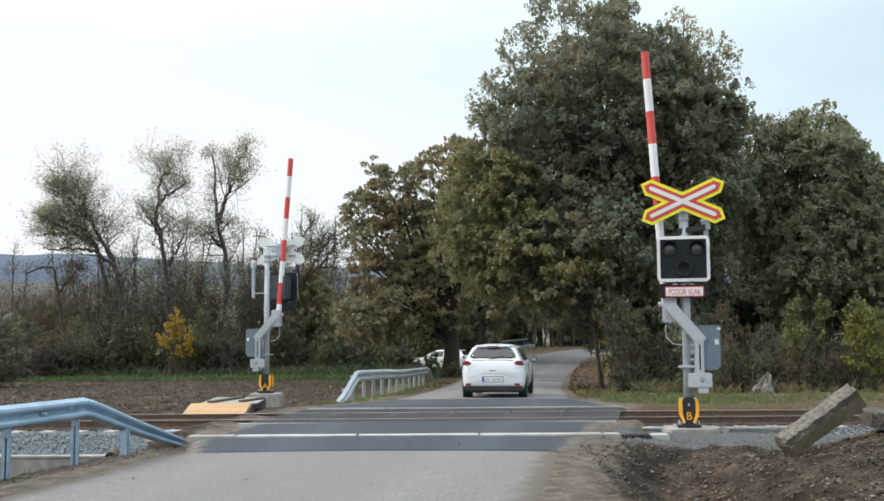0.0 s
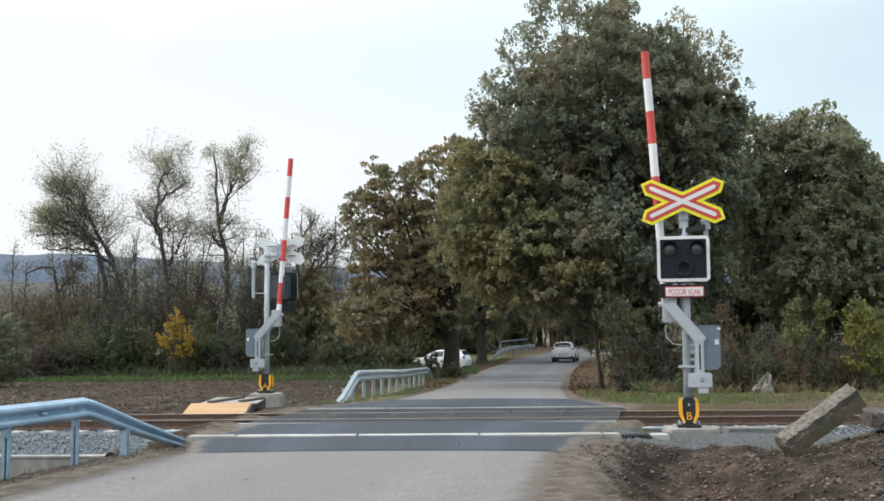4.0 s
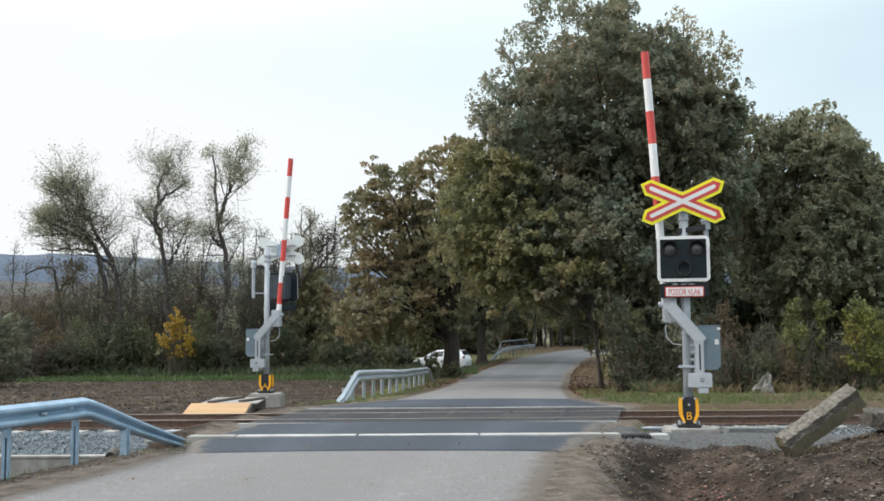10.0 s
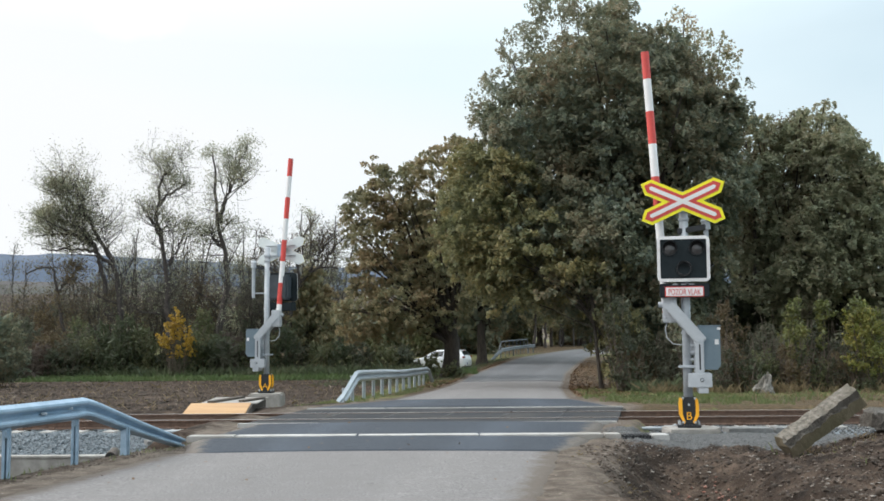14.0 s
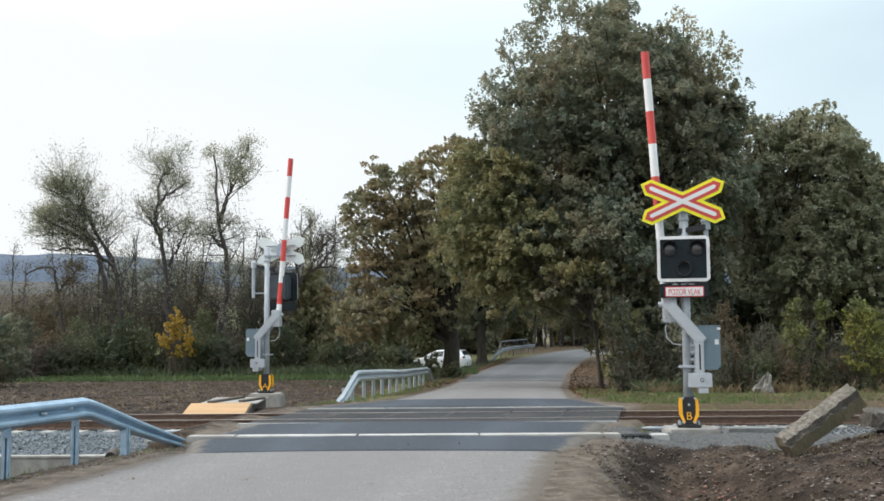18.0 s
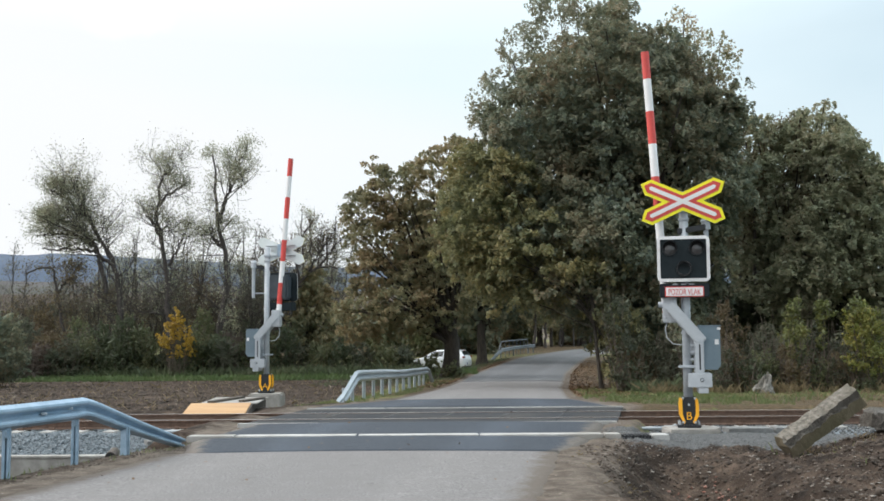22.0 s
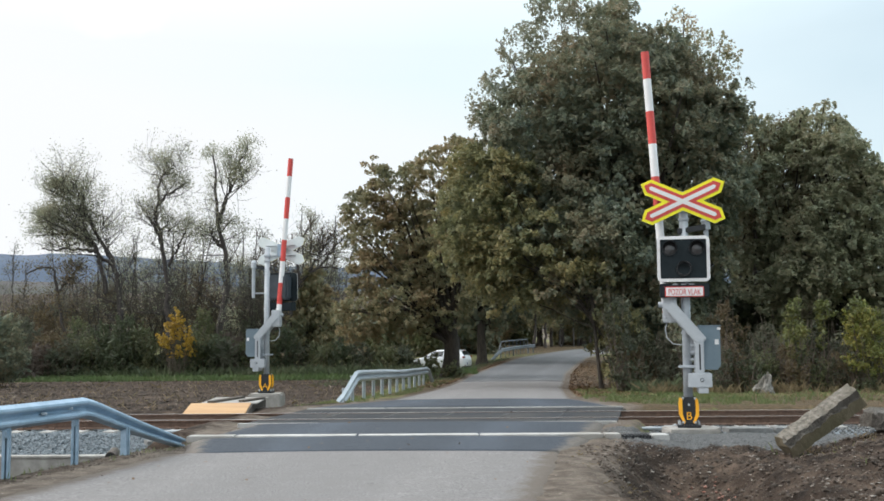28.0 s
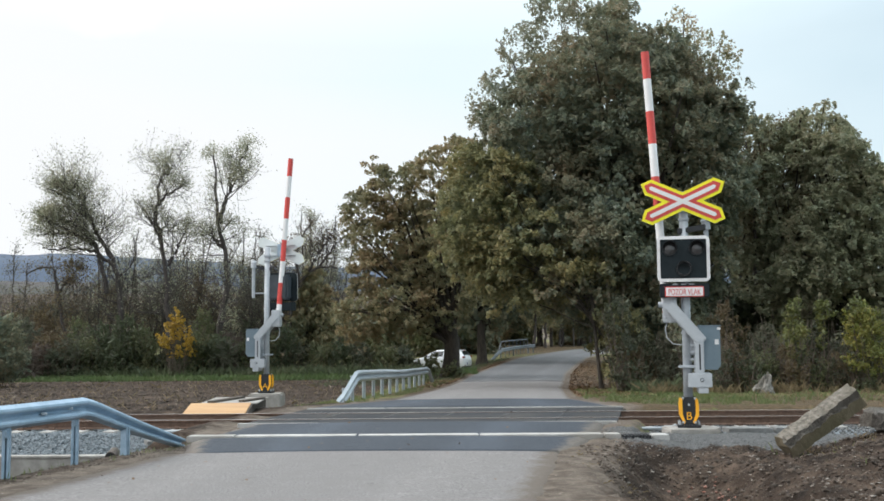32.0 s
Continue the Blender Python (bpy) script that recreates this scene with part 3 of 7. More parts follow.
def stones(name, place, n, size, material, label, category, seed, flat=0.7):
    """Many loose broken stones as one object; place gives x, y, z for n random pairs."""
    r = np.random.RandomState(seed)
    base = np.array([[1, 0, 0], [-1, 0, 0], [0, 1, 0], [0, -1, 0], [0, 0, 1], [0, 0, -1]], float)
    tri = np.array([[0, 2, 4], [2, 1, 4], [1, 3, 4], [3, 0, 4], [2, 0, 5], [1, 2, 5], [3, 1, 5], [0, 3, 5]])
    P = place(r.rand(n), r.rand(n))
    n = len(P)
    q = r.normal(size=(n, 4))
    q /= np.linalg.norm(q, axis=1)[:, None]
    w, x, y, z = q.T
    R = np.stack([1 - 2 * (y * y + z * z), 2 * (x * y - w * z), 2 * (x * z + w * y), 2 * (x * y + w * z), 1 - 2 * (x * x + z * z), 2 * (y * z - w * x),
                  2 * (x * z - w * y), 2 * (y * z + w * x), 1 - 2 * (x * x + y * y)], -1).reshape(n, 3, 3)
    sz = size * r.lognormal(0, 0.35, n)[:, None, None]
    v = base[None] * r.uniform(0.55, 1.15, (n, 6, 1))
    v = np.einsum("nij,nkj->nki", R, v) * sz * np.array([1, 1, flat])
    V = (v + P[:, None, :]).reshape(-1, 3)
    F = (tri[None] + 6 * np.arange(n)[:, None, None]).reshape(-1, 3)
    me = mesh_np(name, V, F, sides=3)
    me.materials.append(material)
    return tagged(new(name, me), label, category, kind="stuff")


def ballast_z(y):
    return np.interp(y, [16.6, 17.05, 18.9, 19.2, 22, 22.4, 23.5], [-0.62, -0.5, -0.2, -0.2, -0.2, -0.25, -0.6])


def bed(name, x0, x1):
    xs, ys = np.arange(x0, x1 + 0.01, 0.5), np.array([16.6, 16.9, 17.05, 18, 18.9, 19.2, 22, 22.4, 23.5])
    X, Y = np.meshgrid(xs, ys)
    n, m = Y.shape
    i, j = np.meshgrid(np.arange(n - 1), np.arange(m - 1), indexing="ij")
    q = np.stack([i * m + j, i * m + j + 1, (i + 1) * m + j + 1, (i + 1) * m + j], -1).reshape(-1, 4)
    me = mesh_np(name, np.stack([X, Y, ballast_z(Y) - 0.03], -1).reshape(-1, 3), q)
    me.materials.append(STONE)
    tagged(new(name, me), "grey ballast bed under the railway track", "ballast", kind="structure")


bed("ballast_bed_1", -70, -4.3)
bed("ballast_bed_2", 3.7, 70)


def ballast_left(u, v):
    x, y = -4.25 - 6.5 * u ** 1.2, 16.75 + 5.6 * v ** 1.5
    return np.stack([x, y, ballast_z(y)], -1)


def ballast_right(u, v):
    x, y = 3.9 + 12 * u, 18.35 + 4.3 * v
    return np.stack([x, y, ballast_z(y) + 0.01], -1)


stones("ballast", ballast_left, 27000, 0.027, STONE, "blue-grey crushed stone ballast beside the track", "ballast", 1)
stones("ballast", ballast_right, 11000, 0.028, GRIT, "grey crushed stone ballast between the rails", "ballast", 2)

# concrete wall of the drain below the ballast
wall = empty("drain_wall", pose(-4.8, 16.55, -0.79), "low concrete drain wall with a pale top edge", "wall", kind="structure")
for i in range(6):
    part("wall_panel", box((-1.05 - 2.1 * i + 0.9, 0, 0.16), (2.08, 0.16, 0.6), bevel=0.012), CONCRETE, wall)
    part("coping", box((-1.05 - 2.1 * i + 0.9, 0.0, 0.475), (2.09, 0.2, 0.04), bevel=0.01), CONCRETE, wall)

# ---- crossing deck ----
DECK = empty("crossing_deck", pose(0, 20.47, 0), "dark rubber level crossing panels between the rails", "crossing", kind="structure")


def panel_row(y0, y1, n, xl, xr, z=-0.004):
    """Panels in a row whose ends follow the slant of the road."""
    w = (xr - xl) / n
    for i in range(n):
        bm = bmesh.new()
        a, b = xl + i * w + 0.003, xl + (i + 1) * w - 0.003
        k0, k1 = 0.21 * (y0 - 19.7), 0.21 * (y1 - 19.7)
        top = [(a + k0, y0), (b + k0, y0), (b + k1, y1), (a + k1, y1)]
        vt = [bm.verts.new((x, y - 20.47, z)) for x, y in top]
        vb = [bm.verts.new((x, y - 20.47, z - 0.14)) for x, y in top]
        bm.faces.new(vt)
        bm.faces.new(vb[::-1])
        for j in range(4):
            l = (j + 1) % 4
            bm.faces.new((vt[l], vt[j], vb[j], vb[l]))
        bmesh.ops.bevel(bm, geom=[e for e in bm.edges if e.verts[0].co.z > -0.05 and e.verts[1].co.z > -0.05], offset=0.006, segments=1, affect="EDGES")
        bmesh.ops.recalc_face_normals(bm, faces=bm.faces)
        part("deck_panel", bm, RUBBER, DECK)


panel_row(18.72, 19.63, 6, -3.6, 3.45)
panel_row(19.83, 21.12, 6, -3.6, 3.45)
panel_row(21.31, 22.3, 6, -3.6, 3.45)
for y, name in ((18.655, "edge_beam"), (22.36, "edge_beam")):
    k = 0.21 * (y - 19.7)
    for i in range(4):
        part(name, box((-3.6 + k + 1.7625 * (i + 0.5), y - 20.47, -0.05), (1.75, 0.1, 0.14), bevel=0.01), CONCRETE_PALE, DECK, "pale concrete edge beam")

# pale worn lips where the panels between the rails meet
for i in range(1, 6):
    x = -3.6 + 1.175 * i + 0.21 * (20.47 - 19.7)
    b = box((0, 0, 0.0), (0.012, 1.2, 0.012), pose(0, 0, 0, 0, 0, -11.8), 0.003)
    part("joint_lip", b, CONCRETE_DULL, DECK, "pale worn panel joint").location = (x, 0.005, -0.001)

# slotted drain of pale concrete slabs across the road
DRAIN = empty("drain_channel", pose(0, 16.2, 0), "pale concrete drain slabs laid across the road", "drain", kind="structure")
for i, (a, b) in enumerate(((-4.12, -3.34), (-3.34, -1.38), (-1.38, 0.58), (0.58, 2.56), (2.56, 2.84))):
    part("drain_slab", box(((a + b) / 2, -0.022 * i, -0.005), (b - a - 0.025, 0.3, 0.1), bevel=0.012), CONCRETE_PALE, DRAIN)
part("drain_slab", box((3.46, -0.1, -0.02), (0.27, 0.3, 0.1), bevel=0.012), CONCRETE_PALE, DRAIN)
part("grate_frame", box((3.08, -0.1, -0.05), (0.47, 0.4, 0.08), bevel=0.006), BLACK, DRAIN, "black iron drain grate")
for i in range(8):
    part("grate_bar", box((2.89 + 0.056 * i, -0.1, 0.0), (0.026, 0.38, 0.05), bevel=0.004), BLACK, DRAIN)
# loose flat slabs behind the signal's foundation
for x, y, w, a in ((5.45, 18.0, 0.8, 2), (6.35, 18.05, 0.85, -3), (-4.85, 17.6, 0.7, 25)):
    tagged(part("concrete_slab", box((x, y, -0.1 if x > 0 else -0.2), (w, 0.42, 0.09), pose(0, 0, 0, 0, 0, a), 0.012), CONCRETE_DULL), "flat grey concrete slab beside the track", "slab", "loose slabs")
# point rod and cable ends beside the deck
for x in (4.0, -4.7):
    rd = empty("track_rod", pose(x, 18.6, -0.12), "grey steel rod lying by the rail", "rod", "track rods")
    part("bar", rod((-0.5, 0, 0), (0.5, 0.05, 0), 0.03, seg=10), POLE_GREY, rd)
    part("sleeve", rod((0.1, 0.03, -0.0), (0.25, 0.035, 0), 0.05, seg=10), POLE_GREY, rd)
    part("clamp", box((0.3, 0.03, 0.0), (0.06, 0.14, 0.14), bevel=0.01), POLE_GREY, rd)


# ---- guardrails ----
def w_profile(face):
    """The W of a steel beam, 0.31 m high; face is +1 or -1 for the side that it turns to."""
    pts = [(0.0, 0.0), (0.012, -0.01), (0.075, -0.045), (0.082, -0.075), (0.075, -0.1), (0.012, -0.14), (0.004, -0.155),
           (0.012, -0.17), (0.075, -0.21), (0.082, -0.235), (0.075, -0.265), (0.012, -0.3), (0.0, -0.31)]
    return [(face * a, z) for a, z in pts]


def beam(name, path, parent, face, material=None, height=()):
    """A folded steel beam along path (its top edge); height is its share of the full height at each point."""
    bm = bmesh.new()
    prof = w_profile(face)
    prof = prof + [(a - face * 0.006, z) for a, z in prof[::-1]]
    P = [Vector(p) for p in path]
    rings = []
    for i, p in enumerate(P):
        t = (P[min(i + 1, len(P) - 1)] - P[max(i - 1, 0)]).normalized()
        side = Vector((t.y, -t.x, 0)).normalized()
        upv = side.cross(t).normalized()
        k = height[i] if height else 1.0
        rings.append([bm.verts.new(p + side * a + upv * z * k) for a, z in prof])
    for r, s in zip(rings, rings[1:]):
        for i in range(len(prof)):
            j = (i + 1) % len(prof)
            bm.faces.new((r[i], r[j], s[j], s[i]))
    bm.faces.new(rings[0])
    bm.faces.new(rings[-1][::-1])
    bmesh.ops.recalc_face_normals(bm, faces=bm.faces)
    return part(name, bm, material or GALV, parent)


def c_post(h, w=0.08, d=0.09):
    bm = bmesh.new()
    add_box(bm, (0, d / 2, h / 2), (w, 0.006, h))
    add_box(bm, (-w / 2, 0, h / 2), (0.006, d, h))
    add_box(bm, (w / 2, 0, h / 2), (0.006, d, h))
    add_box(bm, (-w / 2 + 0.015, -d / 2, h / 2), (0.03, 0.006, h))
    add_box(bm, (w / 2 - 0.015, -d / 2, h / 2), (0.03, 0.006, h))
    return bm


def guardrail(label, posts, path, face, group, steel=None, height=(), turn=75):
    steel = steel or GALV
    gr = empty("guardrail", pose(*path[len(path) // 2][:2], float(ground_z(np.array(path[len(path) // 2][0]), np.array(path[len(path) // 2][1])))), label, "guardrail", group)
    inv = gr.matrix_basis.inverted()
    beam("beam", [inv @ Vector(p) for p in path], gr, face, steel, height)
    for x, y, ztop, *own in posts:
        zg = float(ground_z(np.array(x), np.array(y))) - 0.25
        ob = part("post", c_post(ztop - zg - 0.03), steel, gr)
        ob.matrix_basis = inv @ pose(x, y, zg, 0, 0, own[0] if own else turn)
        if own:
            continue
        s = part("spacer", box((0, 0, 0), (0.05, 0.06, 0.16), bevel=0.008), steel, ob)
        s.matrix_basis = Matrix.Translation((0, -0.06, ztop - zg - 0.16))
        b = part("bolt", rod((0, 0, 0), (0, -0.03, 0), 0.018, seg=8), steel, ob)
        b.matrix_basis = Matrix.Translation((0, -0.12, ztop - zg - 0.16))
    return gr


near_path = [(-6.9, 6.5, 0.84), (-6.0, 9.3, 0.84), (-5.12, 12.0, 0.845), (-4.8, 12.98, 0.85), (-4.74, 13.2, 0.85), (-4.68, 13.42, 0.8), (-4.4, 14.6, 0.42), (-4.19, 15.4, 0.17), (-4.1, 15.75, 0.06)]
near_rail = guardrail("galvanised steel guardrail sloping down to the ground at its end", [(-5.17, 11.9, 0.7), (-4.82, 13.15, 0.72), (-4.47, 14.12, 0.42, 75), (-5.56, 10.7, 0.7), (-5.96, 9.4, 0.7)], near_path, 1, "guardrails", height=(0.93, 0.93, 0.93, 0.92, 0.88, 0.86, 0.74, 0.62, 0.55), turn=14)
near_inv = near_rail.matrix_basis.inverted()
for x, y, z in ((-5.0, 12.42, 0.7), (-4.86, 12.9, 0.73), (-4.86, 12.9, 0.64), (-5.3, 11.5, 0.7)):
    part("bolt", rod((x + 0.03, y - 0.03, z), (x + 0.1, y - 0.01, z), 0.018, seg=8), GALV_GREY, near_rail).matrix_basis = near_inv
far_path = [(-2.72, 25.5, -0.02), (-2.62, 25.9, 0.12), (-2.35, 26.75, 0.66), (-2.28, 27.0, 0.69), (-1.9, 31.5, 0.55), (-1.5, 36, 0.38), (-1.05, 41, 0.26), (-0.72, 44.8, 0.18), (-0.66, 45.5, 0.1), (-0.5, 47.3, -0.5)]
far_posts = [(-2.6, 26.25, 0.28)]
for k in range(11):
    y = 26.9 + k * 1.78
    xp = float(np.interp(y, [p[1] for p in far_path], [p[0] for p in far_path]))
    far_posts.append((xp - 0.13, y, float(np.interp(y, [p[1] for p in far_path], [p[2] for p in far_path])) - 0.1))
guardrail("galvanised steel guardrail on close-set posts beyond the track", far_posts, far_path, 1, "guardrails", GALV_GREY, turn=14)
g3_path = [(4.0, 84, -0.55), (4.7, 86.5, 0.05), (5.3, 89, 0.3), (6.8, 94, 0.45), (8.6, 98.5, 0.55), (9.2, 100, 0.55)]
guardrail("curved grey guardrail at the bend of the road", [(x - 0.13, y, z - 0.08) for x, y, z in g3_path[1:]], g3_path, 1, "guardrails", GALV_DULL)
railing = empty("bridge_railing", pose(6.5, 95, -0.55), "pale grey tubular railing at the bend of the road", "railing")
rp = [(4.9, 90.0, 0.0), (5.3, 90.6, 1.35), (6.9, 95.5, 1.45), (8.5, 100, 1.5)]
for a, b in zip(rp, rp[1:]):
    part("top_rail", rod((a[0] - 6.5, a[1] - 95, a[2] + 0.1), (b[0] - 6.5, b[1] - 95, b[2] + 0.1), 0.05, seg=8), GALV_DULL, railing)
for k in range(8):
    t = k / 7
    x, y = 5.3 + 3.2 * t, 90.6 + 9.4 * t
    part("baluster", rod((x - 6.5, y - 95, -0.3), (x - 6.5, y - 95, 1.45 + 0.15 * t), 0.035, seg=6), GALV_DULL, railing)
part("lower_rail", rod((-1.2, -4.4, 0.85), (2.0, 5, 1.0), 0.035, seg=6), GALV_DULL, railing)


# ---- crossing signals with barrier ----
def arm_outline(w, l, tip):
    return [(-tip, 0), (-l, w), (l, w), (tip, 0), (l, -w), (-l, -w)]


def cross_plate(bm, w, l, tip, y0, y1, ang):
    for s in (1, -1):
        b = prism(arm_outline(w, l, tip), y0 + (0.0008 if s > 0 else 0), y1)
        b.transform(Matrix.Rotation(s * ang, 4, "Y"))
        join(bm, b)
    return bm


def glyph(ch, size, depth, material, parent, m, name="letter"):
    cu = bpy.data.curves.new("text", "FONT")
    cu.body, cu.size, cu.extrude, cu.align_x, cu.align_y = ch, size, depth, "CENTER", "CENTER"
    ob = bpy.data.objects.new("text", cu)
    scene.collection.objects.link(ob)
    me = bpy.data.meshes.new_from_object(ob.evaluated_get(bpy.context.evaluated_depsgraph_get()))
    bpy.data.objects.remove(ob)
    o = part_me(name, me, material, parent)
    o.matrix_basis = m
    return o


LENS = mat("dark_lens", (0.03, 0.03, 0.032), (0.05, 0.05, 0.052), 8, 0.12, spec=0.8)
LENS_CLEAR = mat("clear_lens", (0.04, 0.04, 0.042), (0.08, 0.08, 0.082), 8, 0.1, spec=0.8)
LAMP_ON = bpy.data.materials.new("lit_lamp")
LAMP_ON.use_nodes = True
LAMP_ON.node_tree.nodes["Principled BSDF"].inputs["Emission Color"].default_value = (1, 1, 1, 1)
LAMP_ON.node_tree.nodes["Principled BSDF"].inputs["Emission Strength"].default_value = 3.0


def rounded(w, h, r, n=5):
    pts = []
    for cx, cz, a0 in ((w / 2 - r, h / 2 - r, 0), (-w / 2 + r, h / 2 - r, 90), (-w / 2 + r, -h / 2 + r, 180), (w / 2 - r, -h / 2 + r, 270)):
        for k in range(n + 1):
            a = radians(a0 + 90 * k / n)
            pts.append((cx + r * math.cos(a), cz + r * math.sin(a)))
    return pts


def ring_plate(w, h, r, t, y0, y1):
    """A rounded frame with an open middle."""
    o, i = rounded(w, h, r), rounded(w - 2 * t, h - 2 * t, max(r - t, 0.01))
    bm = bmesh.new()
    vs = [[bm.verts.new((x, y, z)) for x, z in p] for p, y in ((o, y0), (i, y0), (i, y1), (o, y1))]
    n = len(o)
    for a, b in zip(vs, vs[1:] + vs[:1]):
        for k in range(n):
            l = (k + 1) % n
            bm.faces.new((a[k], a[l], b[l], b[k]))
    bmesh.ops.recalc_face_normals(bm, faces=bm.faces)
    return bm


def hood(r, depth):
    """A lamp's visor: the upper part of a tube that sticks out towards the road."""
    bm = bmesh.new()
    n = 14
    def ringv(rad, y, cut):
        out = []
        for k in range(n + 1):
            a = radians(-25 + 230 * k / n)
            out.append(bm.verts.new((rad * math.cos(a), y if cut == 0 else -depth * (0.35 + 0.65 * max(0, math.sin(a))), rad * math.sin(a))))
        return out
    a, b, c, d = ringv(r, 0, 0), ringv(r, 0, 1), ringv(r - 0.006, 0, 1), ringv(r - 0.006, 0, 0)
    for p, q in ((a, b), (b, c), (c, d)):
        for k in range(n):
            bm.faces.new((p[k], p[k + 1], q[k + 1], q[k]))
    bmesh.ops.recalc_face_normals(bm, faces=bm.faces)
    return bm


LIT = []


CASE_BLUE = mat("dark_blue_grey_plastic", (0.035, 0.046, 0.055), (0.055, 0.068, 0.08), 5, 0.45)


def signal(m, letter, label, head=Matrix(), reach=(-0.6, 6.69)):
    """Mast with crossbuck, light board and barrier; its face looks to local -y."""
    sg = empty("crossing_signal", m, label, "crossing signal", "crossing signals")
    pole = part("pole", rod((0, 0, 0.05), (0.0, 0, 4.02), 0.08, 0.075, 20), POLE_GREY, sg, smooth=True)
    part("collar", rod((0, 0, 3.76), (0, 0, 3.81), 0.1, seg=16), POLE_GREY, pole)
    part("collar", rod((0, 0, 3.62), (0, 0, 3.66), 0.092, seg=16), POLE_GREY, pole)
    part("clamp", box((0, -0.02, 1.05), (0.3, 0.22, 0.04), bevel=0.008), POLE_GREY, pole)
    # base guard
    part("flange", box((0, 0, 0.03), (0.4, 0.36, 0.05), bevel=0.01), BLACK, sg)
    guard = part("base_guard", prism([(-0.11, 0.06), (0.11, 0.06), (0.12, 0.35), (0.1, 0.53), (-0.1, 0.53), (-0.12, 0.35)], -0.15, 0.15), BLACK, sg)
    for s in (1, -1):
        fin = prism([(s * 0.09, 0.07), (s * 0.165, 0.22), (s * 0.165, 0.4), (s * 0.15, 0.5), (s * 0.11, 0.5), (s * 0.11, 0.24), (s * 0.06, 0.1)], -0.172, -0.13)
        part("guard_fin", fin, YELLOW, guard, "amber plastic fin")
        fin2 = prism([(s * 0.09, 0.07), (s * 0.165, 0.22), (s * 0.165, 0.4), (s * 0.15, 0.5), (s * 0.11, 0.5), (s * 0.11, 0.24), (s * 0.06, 0.1)], 0.13, 0.172)
        part("guard_fin", fin2, YELLOW, guard, "amber plastic fin")
    for x, z in ((-0.1, 0.51), (0.1, 0.51), (0, 0.4), (-0.1, 0.1), (0.1, 0.1)):
        part("bolt", rod((x, -0.15, z), (x, -0.185, z), 0.02, seg=8), GREY_PAINT, guard)
    for y in (-0.156, 0.156):
        glyph(letter, 0.19, 0.004, YELLOW, guard, Matrix.Translation((0, y, 0.2)) @ pose(0, 0, 0, 90, 0, 0 if y < 0 else 180))
    for sx in (-0.16, 0.16):
        for sy in (-0.14, 0.14):
            part("anchor_bolt", rod((sx, sy, 0.05), (sx, sy, 0.11), 0.02, seg=8), POLE_GREY, sg)
    # crossbuck
    cr = part("crossbuck", cross_plate(bmesh.new(), 0.147, 0.655, 0.79, -0.14, -0.128, radians(24.5)), [SIGN_YELLOW], sg, "yellow bordered red and white crossbuck")
    cr.matrix_basis = head @ Matrix.Translation((-0.01, 0, 3.95))
    for nme, w, l, tip, y, mt in (("red_band", 0.093, 0.635, 0.722, -0.145, RED), ("white_band", 0.036, 0.6, 0.63, -0.149, WHITE)):
        part(nme, cross_plate(bmesh.new(), w, l, tip, y, y + 0.006, radians(24.5)), mt, cr)
    part("back_plate", cross_plate(bmesh.new(), 0.147, 0.655, 0.79, -0.127, -0.118, radians(24.5)), SIGN_BACK, cr, "pale bare metal back")
    for z in (-0.14, 0.14):
        part("bracket", box((0, -0.1, z), (0.9, 0.03, 0.022), bevel=0.004), GALV_GREY, cr)
    part("clamp", box((0, -0.06, 0), (0.12, 0.12, 0.36), bevel=0.01), GALV, cr)
    # light board
    lb = part("light_board", prism(rounded(0.9, 0.8, 0.08), -0.196, -0.165), DARK, sg, "dark board with a white rounded rim")
    lb.matrix_basis = head @ Matrix.Translation((-0.03, 0, 2.93))
    part("board_rim", ring_plate(0.9, 0.8, 0.08, 0.056, -0.212, -0.197), WHITE, lb, "white retroreflective rim")
    part("lamp_case", box((0.03, 0.0, -0.02), (0.66, 0.34, 0.7), bevel=0.05), CASE_BLUE, lb, "dark blue-grey lamp housing")
    for x, z in ((-0.26, 3.11), (0.2, 3.11), (-0.025, 2.75)):
        lamp = part("lamp", rod((x, -0.2, z), (x, -0.23, z), 0.125, seg=24), BLACK, sg)
        lamp.matrix_basis = head
        lens = bmesh.new()
        bmesh.ops.create_uvsphere(lens, u_segments=18, v_segments=8, radius=0.11)
        bmesh.ops.scale(lens, vec=(1, 0.3, 1), verts=lens.verts)
        ob = part("lens", lens, LENS_CLEAR if z > 3 else LENS, lamp, smooth=True)
        ob.location = (x, -0.225, z)
        hd = part("visor", hood(0.135, 0.22), BLACK, lamp)
        hd.location = (x, -0.2, z)
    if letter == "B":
        # an added disc imitates the white lamp, its glowing face out only while on
        flash_disc = part("flash_disc", rod((0, -0.004, 0), (0, -0.012, 0), 0.1, seg=24), LAMP_ON, sg, "disc glowing on one side, turned round for the lamp flash")
        flash_disc.location = (-0.025, -0.262, 2.75)
        part("flash_disc_back", rod((0, 0.0, 0), (0, 0.012, 0), 0.102, seg=24), DARK, flash_disc)
        LIT.append(flash_disc)
    sign = part("sign_box", box((-0.02, -0.05, 2.38), (0.84, 0.3, 0.24), bevel=0.015), DARK, sg)
    sign.matrix_basis = head
    pl = part("sign_plate", box((-0.06, -0.207, 2.355), (0.66, 0.012, 0.18), bevel=0.004), RED, sg, "white sign with red lettering and rim")
    pl.matrix_basis = head @ Matrix.Translation((0.035, 0, 0.0))
    part("sign_face", box((-0.06, -0.214, 2.355), (0.625, 0.008, 0.148), bevel=0.002), WHITE, pl)
    glyph("POZOR VLAK", 0.126, 0.002, RED, pl, Matrix.Translation((-0.06, -0.22, 2.346)) @ pose(0, 0, 0, 90, 0, 0) @ Matrix.Diagonal((0.72, 1.15, 1, 1)), "lettering")
